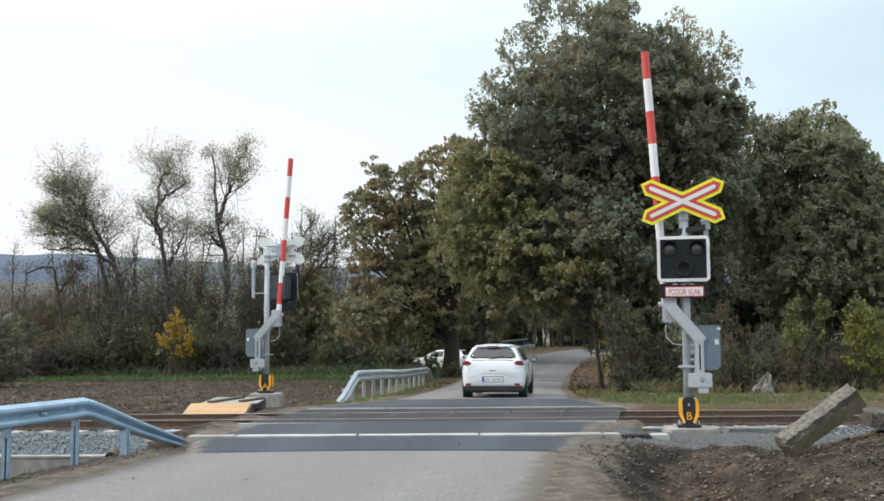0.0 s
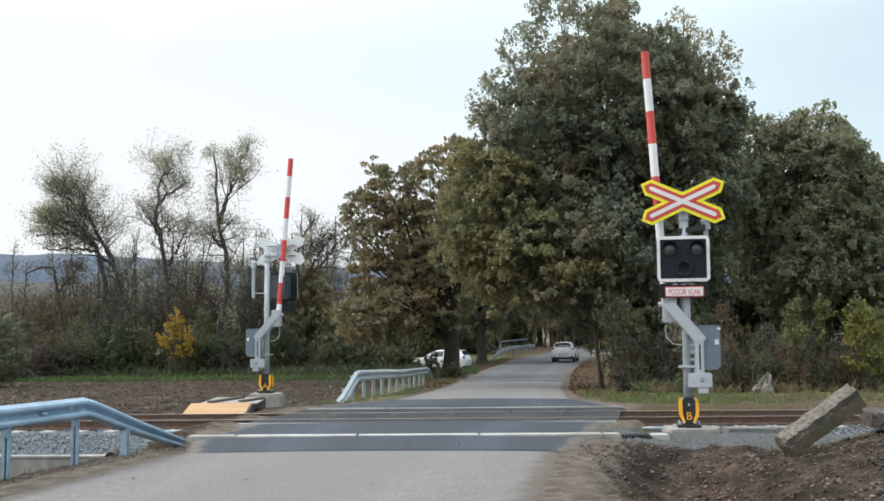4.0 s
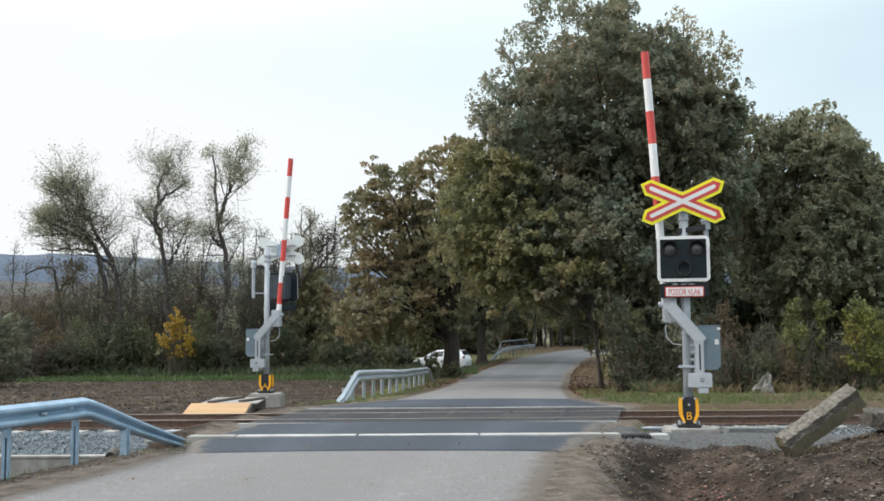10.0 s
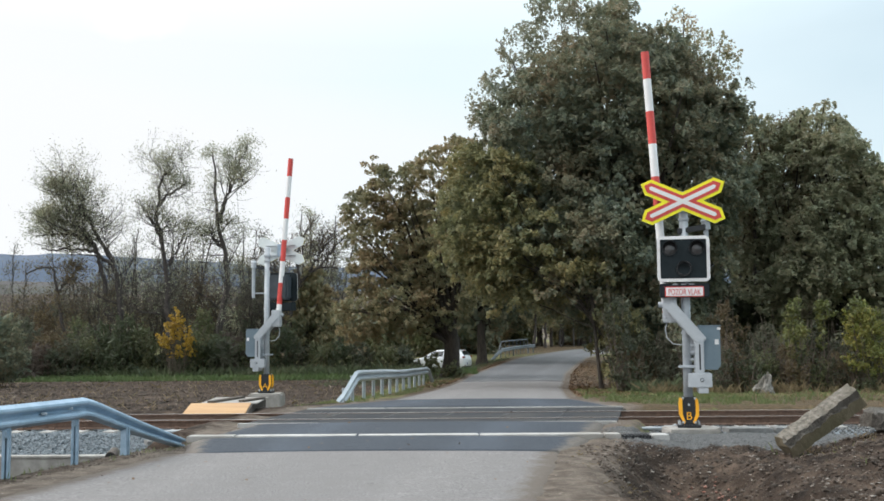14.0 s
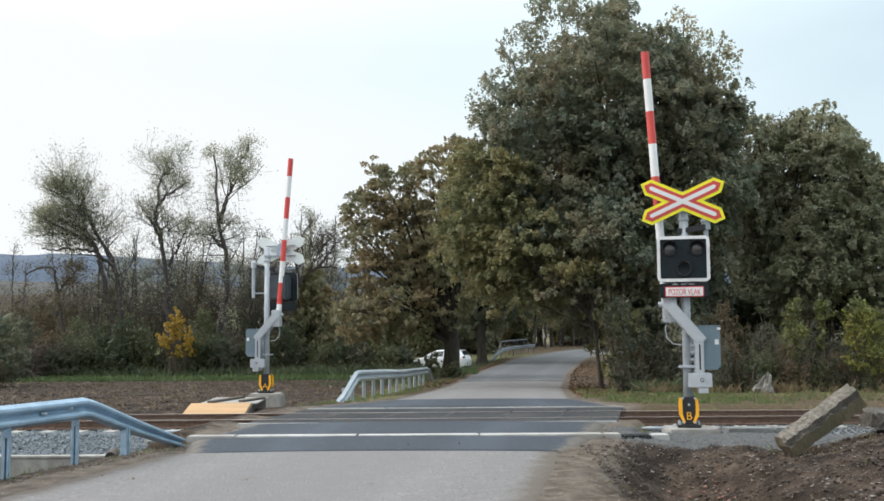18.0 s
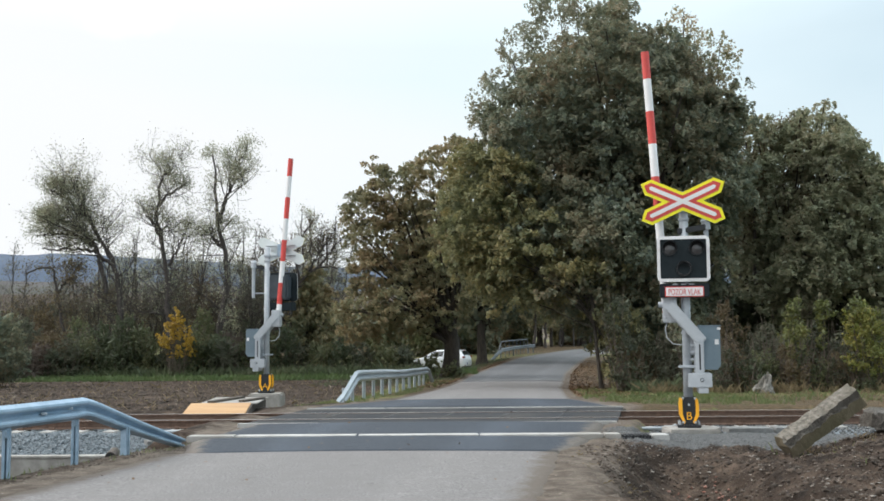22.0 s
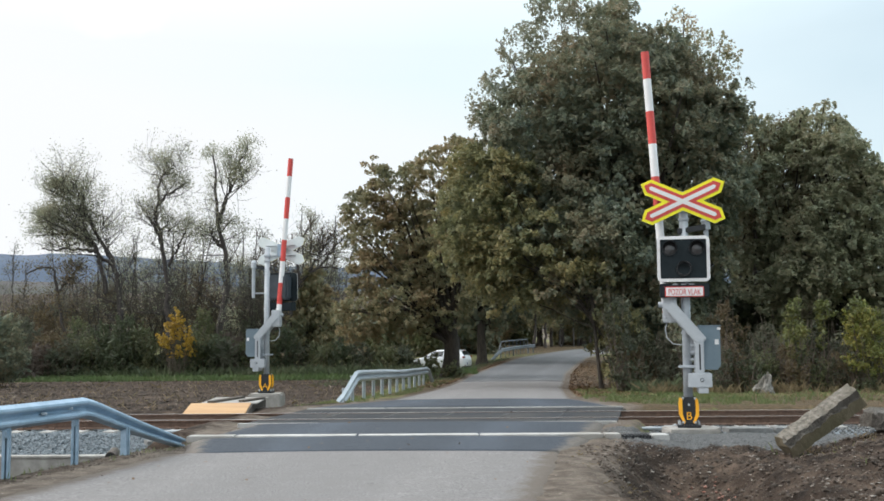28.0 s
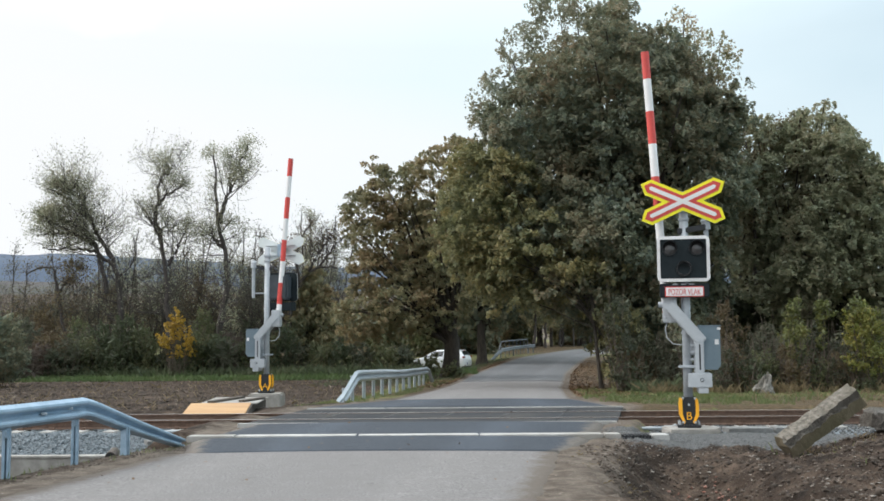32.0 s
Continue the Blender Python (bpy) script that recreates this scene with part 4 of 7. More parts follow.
    part("side_arm", box((0.13, -0.02, 3.46), (0.5, 0.1, 0.1), pose(0, 0, 0, 0, -8, 0), 0.01), BLACK, sg)
    sp = part("sounder", rod((0.38, 0.02, 2.62), (0.38, 0.02, 3.5), 0.045, seg=14), POLE_GREY, sg, "grey tubular sounder")
    part("cap", rod((0.38, 0.02, 3.46), (0.38, 0.02, 3.6), 0.085, 0.07, seg=16), POLE_GREY, sp)
    part("cap_top", rod((0.38, 0.02, 3.6), (0.38, 0.02, 3.66), 0.1, 0.05, seg=16), POLE_GREY, sp)
    part("sounder_bracket", rod((0.0, 0.02, 2.75), (0.38, 0.02, 2.75), 0.02, seg=8), POLE_GREY, sg)
    part("head_bracket", box((-0.03, -0.08, 3.1), (0.1, 0.2, 0.08), bevel=0.01), POLE_GREY, sg)
    # barrier machine
    bt = part("boom_bracket", box((-0.28, 0.03, 2.05), (0.24, 0.3, 0.46), bevel=0.015), GREY_PAINT, sg)
    part("pivot", rod((-0.47, 0.05, 2.14), (-0.15, 0.05, 2.14), 0.05, seg=14), POLE_GREY, bt)
    for y in (-0.17, 0.17):
        f = 1 if y < 0 else -1
        part("lever_arm", box((-0.015, y, 1.8), (0.2, 0.09, 0.86), pose(0, 0, 0, 0, -40, 0), 0.02), GREY_PAINT, sg)
        part("column", box((0.2, y, 1.15), (0.15, 0.1, 0.68), bevel=0.012), GREY_PAINT, sg)
        part("slot", box((0.205, y - f * 0.052, 1.22), (0.025, 0.008, 0.44), bevel=0.002), BLACK, sg)
        cw = part("counterweight", box((0.2, y, 0.82), (0.4, 0.14, 0.24), bevel=0.01), GREY_PAINT, sg)
        part("cover_plate", rod((0.23, y - f * 0.07, 0.83), (0.23, y - f * 0.08, 0.83), 0.035, seg=14), BLACK, cw)
        part("cover_lid", rod((0.23, y - f * 0.075, 0.83), (0.23, y - f * 0.084, 0.83), 0.025, seg=14), POLE_GREY, cw)
        part("latch_box", box((0.25, y, 0.65), (0.17, 0.12, 0.1), bevel=0.008), GREY_PAINT, sg)
        part("hinge_bolt", rod((0.2, y - f * 0.05, 1.5), (0.2, y - f * 0.07, 1.5), 0.03, seg=10), POLE_GREY, sg)
    for k in range(4):
        part("rung", box((0.1, -0.05, 1.06 + 0.12 * k), (0.1, 0.1, 0.04), bevel=0.006), POLE_GREY, sg)
    cab = part("machine_cabinet", prism([(0.2, 1.0), (0.5, 1.0), (0.56, 1.07), (0.56, 1.71), (0.53, 1.75), (0.2, 1.75)], -0.11, 0.11), BOX_BLUE, sg, "blue-grey machine cabinet")
    part("lid", box((0.38, 0, 1.76), (0.4, 0.24, 0.02), bevel=0.006), BOX_BLUE, cab)
    for y in (-0.113, 0.113):
        part("sticker", box((0.5, y, 1.48), (0.065, 0.006, 0.09), bevel=0.001), WHITE, cab)
    part("lock", box((0.54, -0.113, 1.71), (0.06, 0.02, 0.04), bevel=0.004), WHITE, cab)
    part("cabinet_mount", box((0.13, 0.0, 1.5), (0.16, 0.12, 0.5), bevel=0.01), GREY_PAINT, sg)
    arc = [(-0.33, -0.02, 1.84), (-0.36, -0.02, 1.7), (-0.34, -0.02, 1.56), (-0.24, -0.02, 1.45), (-0.1, -0.02, 1.43), (-0.02, -0.02, 1.5)]
    v, q = tube_np(arc, [0.011] * len(arc), 6)
    part_me("cable", mesh_np("cable", v, q, True), GREY_PAINT, sg)
    for z in (1.62, 2.3):
        part("pipe_clamp", rod((0, 0, z), (0, 0, z + 0.05), 0.094, seg=16), POLE_GREY, pole)
    for x, z in ((-0.36, 2.2), (-0.2, 2.2), (-0.36, 1.92), (-0.2, 1.92)):
        part("bracket_bolt", rod((x, -0.12, z), (x, -0.145, z), 0.018, seg=8), POLE_GREY, bt)
    for k in range(3):
        part("vent_slot", box((-0.16 + 0.14 * k - 0.02, -0.202, 2.485), (0.09, 0.006, 0.015), bevel=0.002), POLE_GREY, sign)
    # raised boom, leaning a little towards the verge
    bottom, top = Vector((-0.33, 0.06, 2.0)), Vector((reach[0], 0.06, reach[1]))
    way = (top - bottom).normalized()
    length = (top - bottom).length
    boom = part("boom", rod(bottom, bottom + way * 0.3, 0.06, seg=16), GREY_PAINT, sg, "raised red and white barrier boom")
    z = length - 0.02
    marks = [0.5] + [0.597] * 9
    red = True
    for seg in marks:
        z2 = max(0.0, z - seg)
        part("boom_segment", rod(bottom + way * z2, bottom + way * z, 0.072, 0.072, 16), RED if red else WHITE, boom, "red band" if red else "white band", smooth=False)
        z, red = z2, not red
        if z <= 0.02:
            break
    return sg


signal(pose(4.285, 17.5, 0.0, 0, 0, -11), "B", "grey crossing signal with raised barrier and dark lights", reach=(-0.6, 6.74))
signal(pose(-4.87, 27.6, 0.06, 0, 0, 176), "A", "grey crossing signal seen from behind with raised barrier", pose(-0.3, -0.1, 0, 0, 0, -12), (-0.66, 6.53))
tagged(part("signal_foundation", box((4.3, 17.45, -0.1), (0.85, 0.75, 0.2), bevel=0.02), CONCRETE), "pale concrete foundation under the crossing signal", "foundation")
tagged(part("signal_foundation", box((-4.85, 27.55, -0.2), (0.9, 0.85, 0.52), bevel=0.04), CONCRETE), "concrete block under the crossing signal", "foundation")


# ---- cars ----
CAR_WHITE = mat("white_car_paint", (0.72, 0.74, 0.77), (0.77, 0.79, 0.82), 3, 0.28, coat=0.6)
GLASS = mat("tinted_glass", (0.012, 0.015, 0.017), (0.02, 0.024, 0.026), 3, 0.06, spec=0.9)
TYRE = mat("tyre", (0.012, 0.012, 0.012), (0.03, 0.03, 0.03), 12, 0.85, bump=0.2)
ALLOY = mat("alloy", (0.35, 0.36, 0.37), (0.45, 0.46, 0.47), 6, 0.35, metal=0.9)
TAIL_RED = mat("tail_lamp_red", (0.2, 0.02, 0.02), (0.33, 0.045, 0.04), 9, 0.15, coat=0.5)
PLATE_BLUE = mat("plate_blue", (0.02, 0.06, 0.35), (0.03, 0.08, 0.42), 6, 0.5)


def loft(sections, closed_ends=True):
    bm = bmesh.new()
    rings = [[bm.verts.new(p) for p in s] for s in sections]
    n = len(rings[0])
    for a, b in zip(rings, rings[1:]):
        for i in range(n):
            j = (i + 1) % n
            bm.faces.new((a[i], a[j], b[j], b[i]))
    if closed_ends:
        bm.faces.new(rings[0])
        bm.faces.new(rings[-1][::-1])
    bmesh.ops.recalc_face_normals(bm, faces=bm.faces)
    return bm


def car(m, label, group=""):
    """A five-door hatchback, nose to local +y, wheels on z = 0."""
    c = empty("car", m, label, "car", group)

    ZW = ([0.15, 0.22, 0.3, 0.42, 0.6, 0.78, 0.9, 0.98, 1.06, 1.15, 1.28, 1.38, 1.44, 1.5], [0.72, 0.77, 0.815, 0.85, 0.872, 0.872, 0.855, 0.82, 0.775, 0.725, 0.655, 0.6, 0.56, 0.48])
    YT = ([-2.06, -2.04, -2.0, -1.96, -1.9, -1.82, -1.73, -1.62, -1.3, -0.6, 0.05, 0.45, 0.8, 1.0, 1.4, 1.75, 1.95, 2.05], [0.8, 0.93, 1.03, 1.1, 1.19, 1.3, 1.405, 1.455, 1.49, 1.5, 1.46, 1.28, 1.07, 0.97, 0.9, 0.79, 0.68, 0.55])
    YP = ([-2.06, -2.02, -1.95, -1.8, -1.5, 1.2, 1.6, 1.85, 2.0, 2.06], [0.8, 0.88, 0.94, 0.98, 1.0, 1.0, 0.97, 0.91, 0.8, 0.68])
    YB = ([-2.06, -1.98, -1.8, -1.5, 1.5, 1.9, 2.06], [0.42, 0.33, 0.26, 0.22, 0.22, 0.26, 0.36])

    def half_w(z, y):
        return float(np.interp(z, *ZW) * np.interp(y, *YP))

    def top_z(y, x=0.0):
        zt = float(np.interp(y, *YT))
        return zt - 0.035 * (abs(x) / max(0.1, half_w(zt, y))) ** 3

    rings = []
    for y in np.concatenate([np.linspace(-2.06, -1.6, 14), np.linspace(-1.45, 0.9, 14), np.linspace(1.0, 2.06, 11)]):
        zt, zb = top_z(y), float(np.interp(y, *YB))
        half = [(0.0, zb), (0.5 * half_w(zb, y), zb), (0.9 * half_w(zb, y), zb)]
        for k in np.linspace(0.04, 0.97, 13):
            z = zb + (zt - 0.035 - zb) * k
            half.append((half_w(z, y), z))
        wt = half_w(zt, y)
        half += [(wt * f, top_z(y, wt * f)) for f in (0.95, 0.82, 0.6, 0.3)] + [(0.0, zt)]
        rings.append([(x, y, z) for x, z in half] + [(-x, y, z) for x, z in half[-2:0:-1]])
    body = part("body", loft(rings), CAR_WHITE, c, "white painted body", smooth=True)
    roof = body

    def pane(name, pts, out, material=GLASS):
        b = bmesh.new()
        o = Vector(out)
        vs = [b.verts.new(Vector(p) + o) for p in pts]
        b.faces.new(vs)
        r = bmesh.ops.extrude_face_region(b, geom=list(b.faces))
        bmesh.ops.translate(b, vec=-o * 1.6, verts=[v for v in r["geom"] if isinstance(v, bmesh.types.BMVert)])
        bmesh.ops.recalc_face_normals(b, faces=b.faces)
        return part(name, b, material, c)

    def skin(name, rows, material=GLASS):
        """A curved pane given as a grid of points."""
        b = bmesh.new()
        g = [[b.verts.new(p) for p in row] for row in rows]
        for r0, r1 in zip(g, g[1:]):
            for i in range(len(r0) - 1):
                b.faces.new((r0[i], r0[i + 1], r1[i + 1], r1[i]))
        bmesh.ops.recalc_face_normals(b, faces=b.faces)
        bmesh.ops.solidify(b, geom=list(b.faces), thickness=0.006)
        return part(name, b, material, c, smooth=True)

    skin("rear_window", [[(u * w, y - 0.012, top_z(y, u * w) + 0.008) for u in np.linspace(-1, 1, 9)] for y, w in ((-1.945, 0.5), (-1.925, 0.6), (-1.89, 0.62), (-1.83, 0.57), (-1.77, 0.52), (-1.745, 0.45))])
    skin("windscreen", [[(u * w, y + 0.01, top_z(y, u * w) + 0.01) for u in np.linspace(-1, 1, 7)] for y, w in ((0.2, 0.52), (0.45, 0.6), (0.65, 0.66), (0.85, 0.7))])
    for s in (1, -1):
        for y0, y1, t0, t1 in ((-0.5, 0.55, -0.5, 0.1), (-1.45, -0.58, -1.25, -0.58)):
            skin("side_window", [[(s * (half_w(z, 0) + 0.008), (y0 + (y1 - y0) * u) * (1 - k) + (t0 + (t1 - t0) * u) * k, z) for u in np.linspace(0, 1, 5)] for k, z in ((0, 1.03), (0.35, 1.15), (0.7, 1.28), (1, 1.38))])
        part("door_seam", box((s * 0.87, -0.54, 0.68), (0.012, 0.012, 0.6), bevel=0.002), BLACK, body)
        part("door_handle", box((s * 0.86, -0.35, 0.85), (0.03, 0.18, 0.03), bevel=0.008), CAR_WHITE, body)
        mi = part("wing_mirror", box((s * 0.95, 0.62, 1.03), (0.2, 0.12, 0.15), bevel=0.035), BLACK, c, "dark wing mirror")
        part("mirror_glass", box((s * 0.95, 0.555, 1.03), (0.15, 0.01, 0.1), bevel=0.004), ALLOY, mi)
        # tail lamp wraps round the corner
        tl = bmesh.new()
        add_box(tl, (s * 0.71, -1.985, 0.975), (0.28, 0.12, 0.15), pose(0, 0, 0, 14, s * 8, s * 27), 0.05)
        part("tail_lamp", tl, TAIL_RED, c, "red tail lamp")
        part("reflector", box((s * 0.66, -2.055, 0.42), (0.15, 0.03, 0.07), pose(0, 0, 0, 0, 0, s * 10), 0.012), TAIL_RED, c)
        part("head_lamp", box((s * 0.7, 1.9, 0.68), (0.3, 0.2, 0.13), pose(0, 0, 0, 0, 0, -s * 25), 0.03), ALLOY, c)
        for y in (-1.28, 1.32):
            wh = empty("wheel", pose(s * 0.765, y, 0.31), "", "")
            wh.parent = c
            bm = bmesh.new()
            prof = [(0.2, -0.1), (0.27, -0.105), (0.305, -0.08), (0.312, -0.04), (0.312, 0.04), (0.305, 0.08), (0.27, 0.105), (0.2, 0.1)]
            n = 24
            rings = []
            for k in range(n):
                a = 2 * math.pi * k / n
                rings.append([bm.verts.new((x, r * math.cos(a), r * math.sin(a))) for r, x in prof])
            for k in range(n):
                r0, r1 = rings[k], rings[(k + 1) % n]
                for i in range(len(prof) - 1):
                    bm.faces.new((r0[i], r0[i + 1], r1[i + 1], r1[i]))
            bmesh.ops.recalc_face_normals(bm, faces=bm.faces)
            part("tyre", bm, TYRE, wh, smooth=True)
            rim = bmesh.new()
            add_rod(rim, (-0.06, 0, 0), (s * 0.07, 0, 0), 0.205, seg=20)
            for k in range(5):
                a = 2 * math.pi * k / 5
                add_box(rim, (s * 0.085, 0.1 * math.cos(a), 0.1 * math.sin(a)), (0.03, 0.05, 0.19), pose(0, 0, 0, math.degrees(a) - 90, 0, 0), 0.008)
            part("rim", rim, ALLOY, wh)
            part("wheel_arch", rod((s * 0.66, y, 0.34), (s * 0.874, y, 0.34), 0.355, seg=24), BLACK, c)
    part("rear_valance", box((0, -1.93, 0.32), (1.6, 0.22, 0.18), bevel=0.04), BLACK, c, "black lower bumper")
    # grey strips draw the shade line of the bumper's fold
    for s in (1, -1):
        part("bumper_crease_shade", box((s * 0.42, -2.06, 0.665), (0.42, 0.014, 0.01), pose(0, 0, 0, 0, s * 18, 0), 0.003), GREY_PAINT, body)
    part("bumper_crease_shade", box((0, -2.06, 0.72), (0.5, 0.014, 0.01), bevel=0.003), GREY_PAINT, body)
    part("hatch_crease", box((0, -1.975, 1.06), (1.1, 0.02, 0.014), pose(0, 0, 0, 20, 0, 0), 0.003), BLACK, body)
    for s in (1, -1):
        part("hatch_seam", box((s * 0.6, -2.045, 0.72), (0.008, 0.014, 0.3), pose(0, 0, 0, 0, s * 12, 0), 0.002), BLACK, body)
    part("hatch_handle", box((0, -2.055, 0.79), (0.2, 0.02, 0.03), bevel=0.006), BLACK, body)
    part("badge", box((-0.3, -2.045, 0.83), (0.3, 0.01, 0.022), bevel=0.002), ALLOY, body)
    part("plate_recess", box((0, -2.047, 0.6), (0.95, 0.016, 0.2), bevel=0.006), CAR_WHITE, body)
    part("plate_holder", box((0, -2.058, 0.56), (0.57, 0.014, 0.15), bevel=0.004), BLACK, c)
    plate = part("number_plate", box((0, -2.066, 0.56), (0.54, 0.014, 0.125), bevel=0.003), WHITE, c, "white number plate")
    part("plate_band", box((-0.245, -2.075, 0.56), (0.045, 0.008, 0.118), bevel=0.001), PLATE_BLUE, plate)
    for k, (x, w) in enumerate(((-0.13, 0.12), (0.03, 0.1), (0.16, 0.12))):
        part("plate_bar", box((x, -2.075, 0.56), (w, 0.005, 0.045), bevel=0.001), GREY_PAINT, plate)
    part("brake_lamp", box((0, -1.785, 1.425), (0.32, 0.06, 0.03), bevel=0.006), TAIL_RED, roof)
    part("spoiler", box((0, -1.7, 1.445), (1.0, 0.16, 0.03), pose(0, 0, 0, 12, 0, 0), 0.013), CAR_WHITE, roof)
    part("wiper", box((0.12, -1.965, 1.14), (0.4, 0.02, 0.02), pose(0, 0, 0, 0, -12, 0), 0.004), BLACK, c)
    part("underside", box((0, 0, 0.24), (1.4, 3.6, 0.1), bevel=0.02), BLACK, c)
    part("exhaust", rod((0.35, -1.95, 0.24), (0.35, -1.5, 0.24), 0.03, seg=10), ALLOY, c)
    return c


CAR = car(pose(1.64, 28.9, -0.12), "white five-door hatchback driving away along the road", "white cars")
car(pose(-0.2, 68.5, -0.9, 0, 0, 70), "white hatchback parked on the grass behind a tree trunk", "white cars")


# ---- loose things beside the track ----
ramp = empty("timber_ramp", pose(-5.0, 22.9, -0.15), "new plywood ramp with dark boards beside the track", "ramp")
part("sloping_sheet", box((0.0, -0.75, 0.17), (1.35, 1.1, 0.025), pose(0, 0, 0, 10, 0, 3), 0.004), WOOD_NEW, ramp, "pale new plywood sheet")
part("side_plank", box((0.7, -0.75, 0.08), (0.03, 1.1, 0.16), pose(0, 0, 0, 10, 0, 3), 0.004), WOOD_DARK, ramp)
part("deck_sheet", box((0.06, 0.95, 0.25), (1.3, 2.3, 0.03), pose(0, 0, 0, 0, 0, 3), 0.004), CONCRETE, ramp, "grey boarded deck")
part("dark_board", box((-0.12, 0.85, 0.29), (0.16, 1.8, 0.05), pose(0, 0, 0, 0, 0, -12), 0.006), WOOD_DARK, ramp)
part("dark_board", box((0.5, 0.75, 0.29), (0.14, 1.2, 0.05), pose(0, 0, 0, 0, 0, -14), 0.006), WOOD_DARK, ramp)
part("bearer", box((0, 0.9, 0.12), (1.2, 2.2, 0.22), bevel=0.01), WOOD_DARK, ramp)


pipe = empty("drain_pipe", pose(-4.93, 14.95, -0.12, 0, 0, 10), "short dark drain pipe end in the soil", "pipe")
part("pipe_wall", rod((0, -0.15, 0), (0, 0.3, 0.02), 0.075, seg=14), WOOD_DARK, pipe)
part("pipe_mouth", rod((0, -0.156, 0), (0, -0.14, 0), 0.06, seg=14), BLACK, pipe)


def broken_block(name, s, seed, chip, label, category, m, cuts=7):
    """A broken concrete piece: a box with chipped, uneven faces."""
    r = random.Random(seed)
    bm = bmesh.new()
    bmesh.ops.create_cube(bm, size=1)
    bmesh.ops.scale(bm, vec=s, verts=bm.verts)
    bmesh.ops.subdivide_edges(bm, edges=bm.edges, cuts=cuts, use_grid_fill=True)
    for v in bm.verts:
        n = noise.noise_vector(v.co * 3.1 + Vector((seed, 0, 0))) * chip + noise.noise_vector(v.co * 11 + Vector((0, seed, 0))) * chip * 0.8
        edge = sum(abs(abs(a) - b / 2) < 1e-4 for a, b in zip(v.co, s))
        v.co += n * (1.25 if edge > 1 else 0.4)
        if edge > 1:
            v.co *= 1 - r.random() * 0.03
    ob = part(name, bm, CONCRETE_BROKEN)
    ob.matrix_basis = m
    return tagged(ob, label, category)


def broken_beam(length, w, h, seed, label, m):
    """A snapped concrete beam: long arrises chipped, both ends ragged."""
    r = random.Random(seed)
    bm, rings = bmesh.new(), []
    n = 64
    for i in range(n):
        x = (i / (n - 1) - 0.5) * length
        ledge = 0.16 + 0.2 * noise.noise(Vector((x * 4.2, seed, 0))) + 0.1 * noise.noise(Vector((x * 15, 0, seed)))
        back = -0.42 + 0.07 * noise.noise(Vector((x * 7, 3, seed)))
        chip = max(0.0, noise.noise(Vector((x * 6, seed, 0)))) * 0.1 + max(0.0, noise.noise(Vector((x * 17, 0, seed)))) * 0.06
        outline = [(-0.5, -0.5), (-0.2, -0.5), (0.2, -0.5), (0.5, -0.5), (0.5, 0.0), (0.5, 0.5), (0.2, 0.5), (-0.05, 0.5 - chip), (back + 0.06, 0.46 - 1.4 * chip), (back, 0.5 * (ledge + 0.4)), (back - 0.02, ledge + 0.03), (-0.5, ledge - 0.03)]
        ring = []
        for k, (a, b) in enumerate(outline):
            corner = abs(a) == 0.5 and abs(b) == 0.5
            j = noise.noise_vector(Vector((x * 6, a * 3, b * 3 + seed))) * 0.009 + noise.noise_vector(Vector((x * 24, a * 7, b * 7))) * 0.004
            f = 1 - (chip * 0.9 if corner else 0)
            ragged = (noise.noise(Vector((a * 3, b * 3, i)))) * 0.07 if i in (0, n - 1) else 0
            ring.append(bm.verts.new((x + ragged + j.x, a * w * f + j.y, b * h * f + j.z)))
        rings.append(ring)
    for p, q in zip(rings, rings[1:]):
        for k in range(12):
            l = (k + 1) % 12
            # top paler, with light from above in its colour; front stained, ledge darker
            bm.faces.new((p[k], p[l], q[l], q[k])).material_index = 0 if 4 <= k <= 7 else 2 if k in (8, 9, 10) else 1
    bm.faces.new(rings[0]).material_index = 1
    bm.faces.new(rings[-1][::-1]).material_index = 1
    bmesh.ops.recalc_face_normals(bm, faces=bm.faces)
    bmesh.ops.triangulate(bm, faces=bm.faces)
    ob = part("concrete_beam", bm, [CONCRETE_OLD, CONCRETE_STAINED, CONCRETE_BROKEN])
    ob.matrix_basis = m
    return tagged(ob, label, "rubble")


broken_beam(1.3, 0.26, 0.3, 5, "broken old concrete beam leaning on a soil heap", pose(5.36, 14.25, 0.385, 20, -34, 3))
ROCK = mat("grey_rock", (0.045, 0.042, 0.033), (0.15, 0.14, 0.12), 16, 0.95, bump=1.0, bscale=20, big=(0.25, 0.235, 0.215), stretch=(1.5, 1.5, 0.5))
bm = bmesh.new()
bmesh.ops.create_icosphere(bm, subdivisions=4, radius=1)
for v in bm.verts:
    d = v.co.copy()
    k = 1 + 0.45 * noise.noise(d * 1.9 + Vector((3, 1, 7))) - 0.4 * abs(noise.noise(d * 3.1)) - 0.25 * abs(noise.noise(Vector((d.x * 9, d.y * 9, d.z * 4))))
    up = max(0.0, d.z)
    v.co = Vector((d.x * 0.36 * k * (1 - 0.6 * up), d.y * 0.32 * k * (1 - 0.5 * up), d.z * 0.52 * k + 0.04 * up))
tagged(part("boulder", bm, ROCK), "grey jagged boulder in the grass", "rock").matrix_basis = pose(10.15, 31.6, -0.2, 0, 10, 15)
broken_block("concrete_block", (1.0, 0.6, 0.24), 9, 0.05, "broken concrete block lying on the soil heap", "rubble", pose(6.66, 14.5, 0.35, 4, 4, 8))


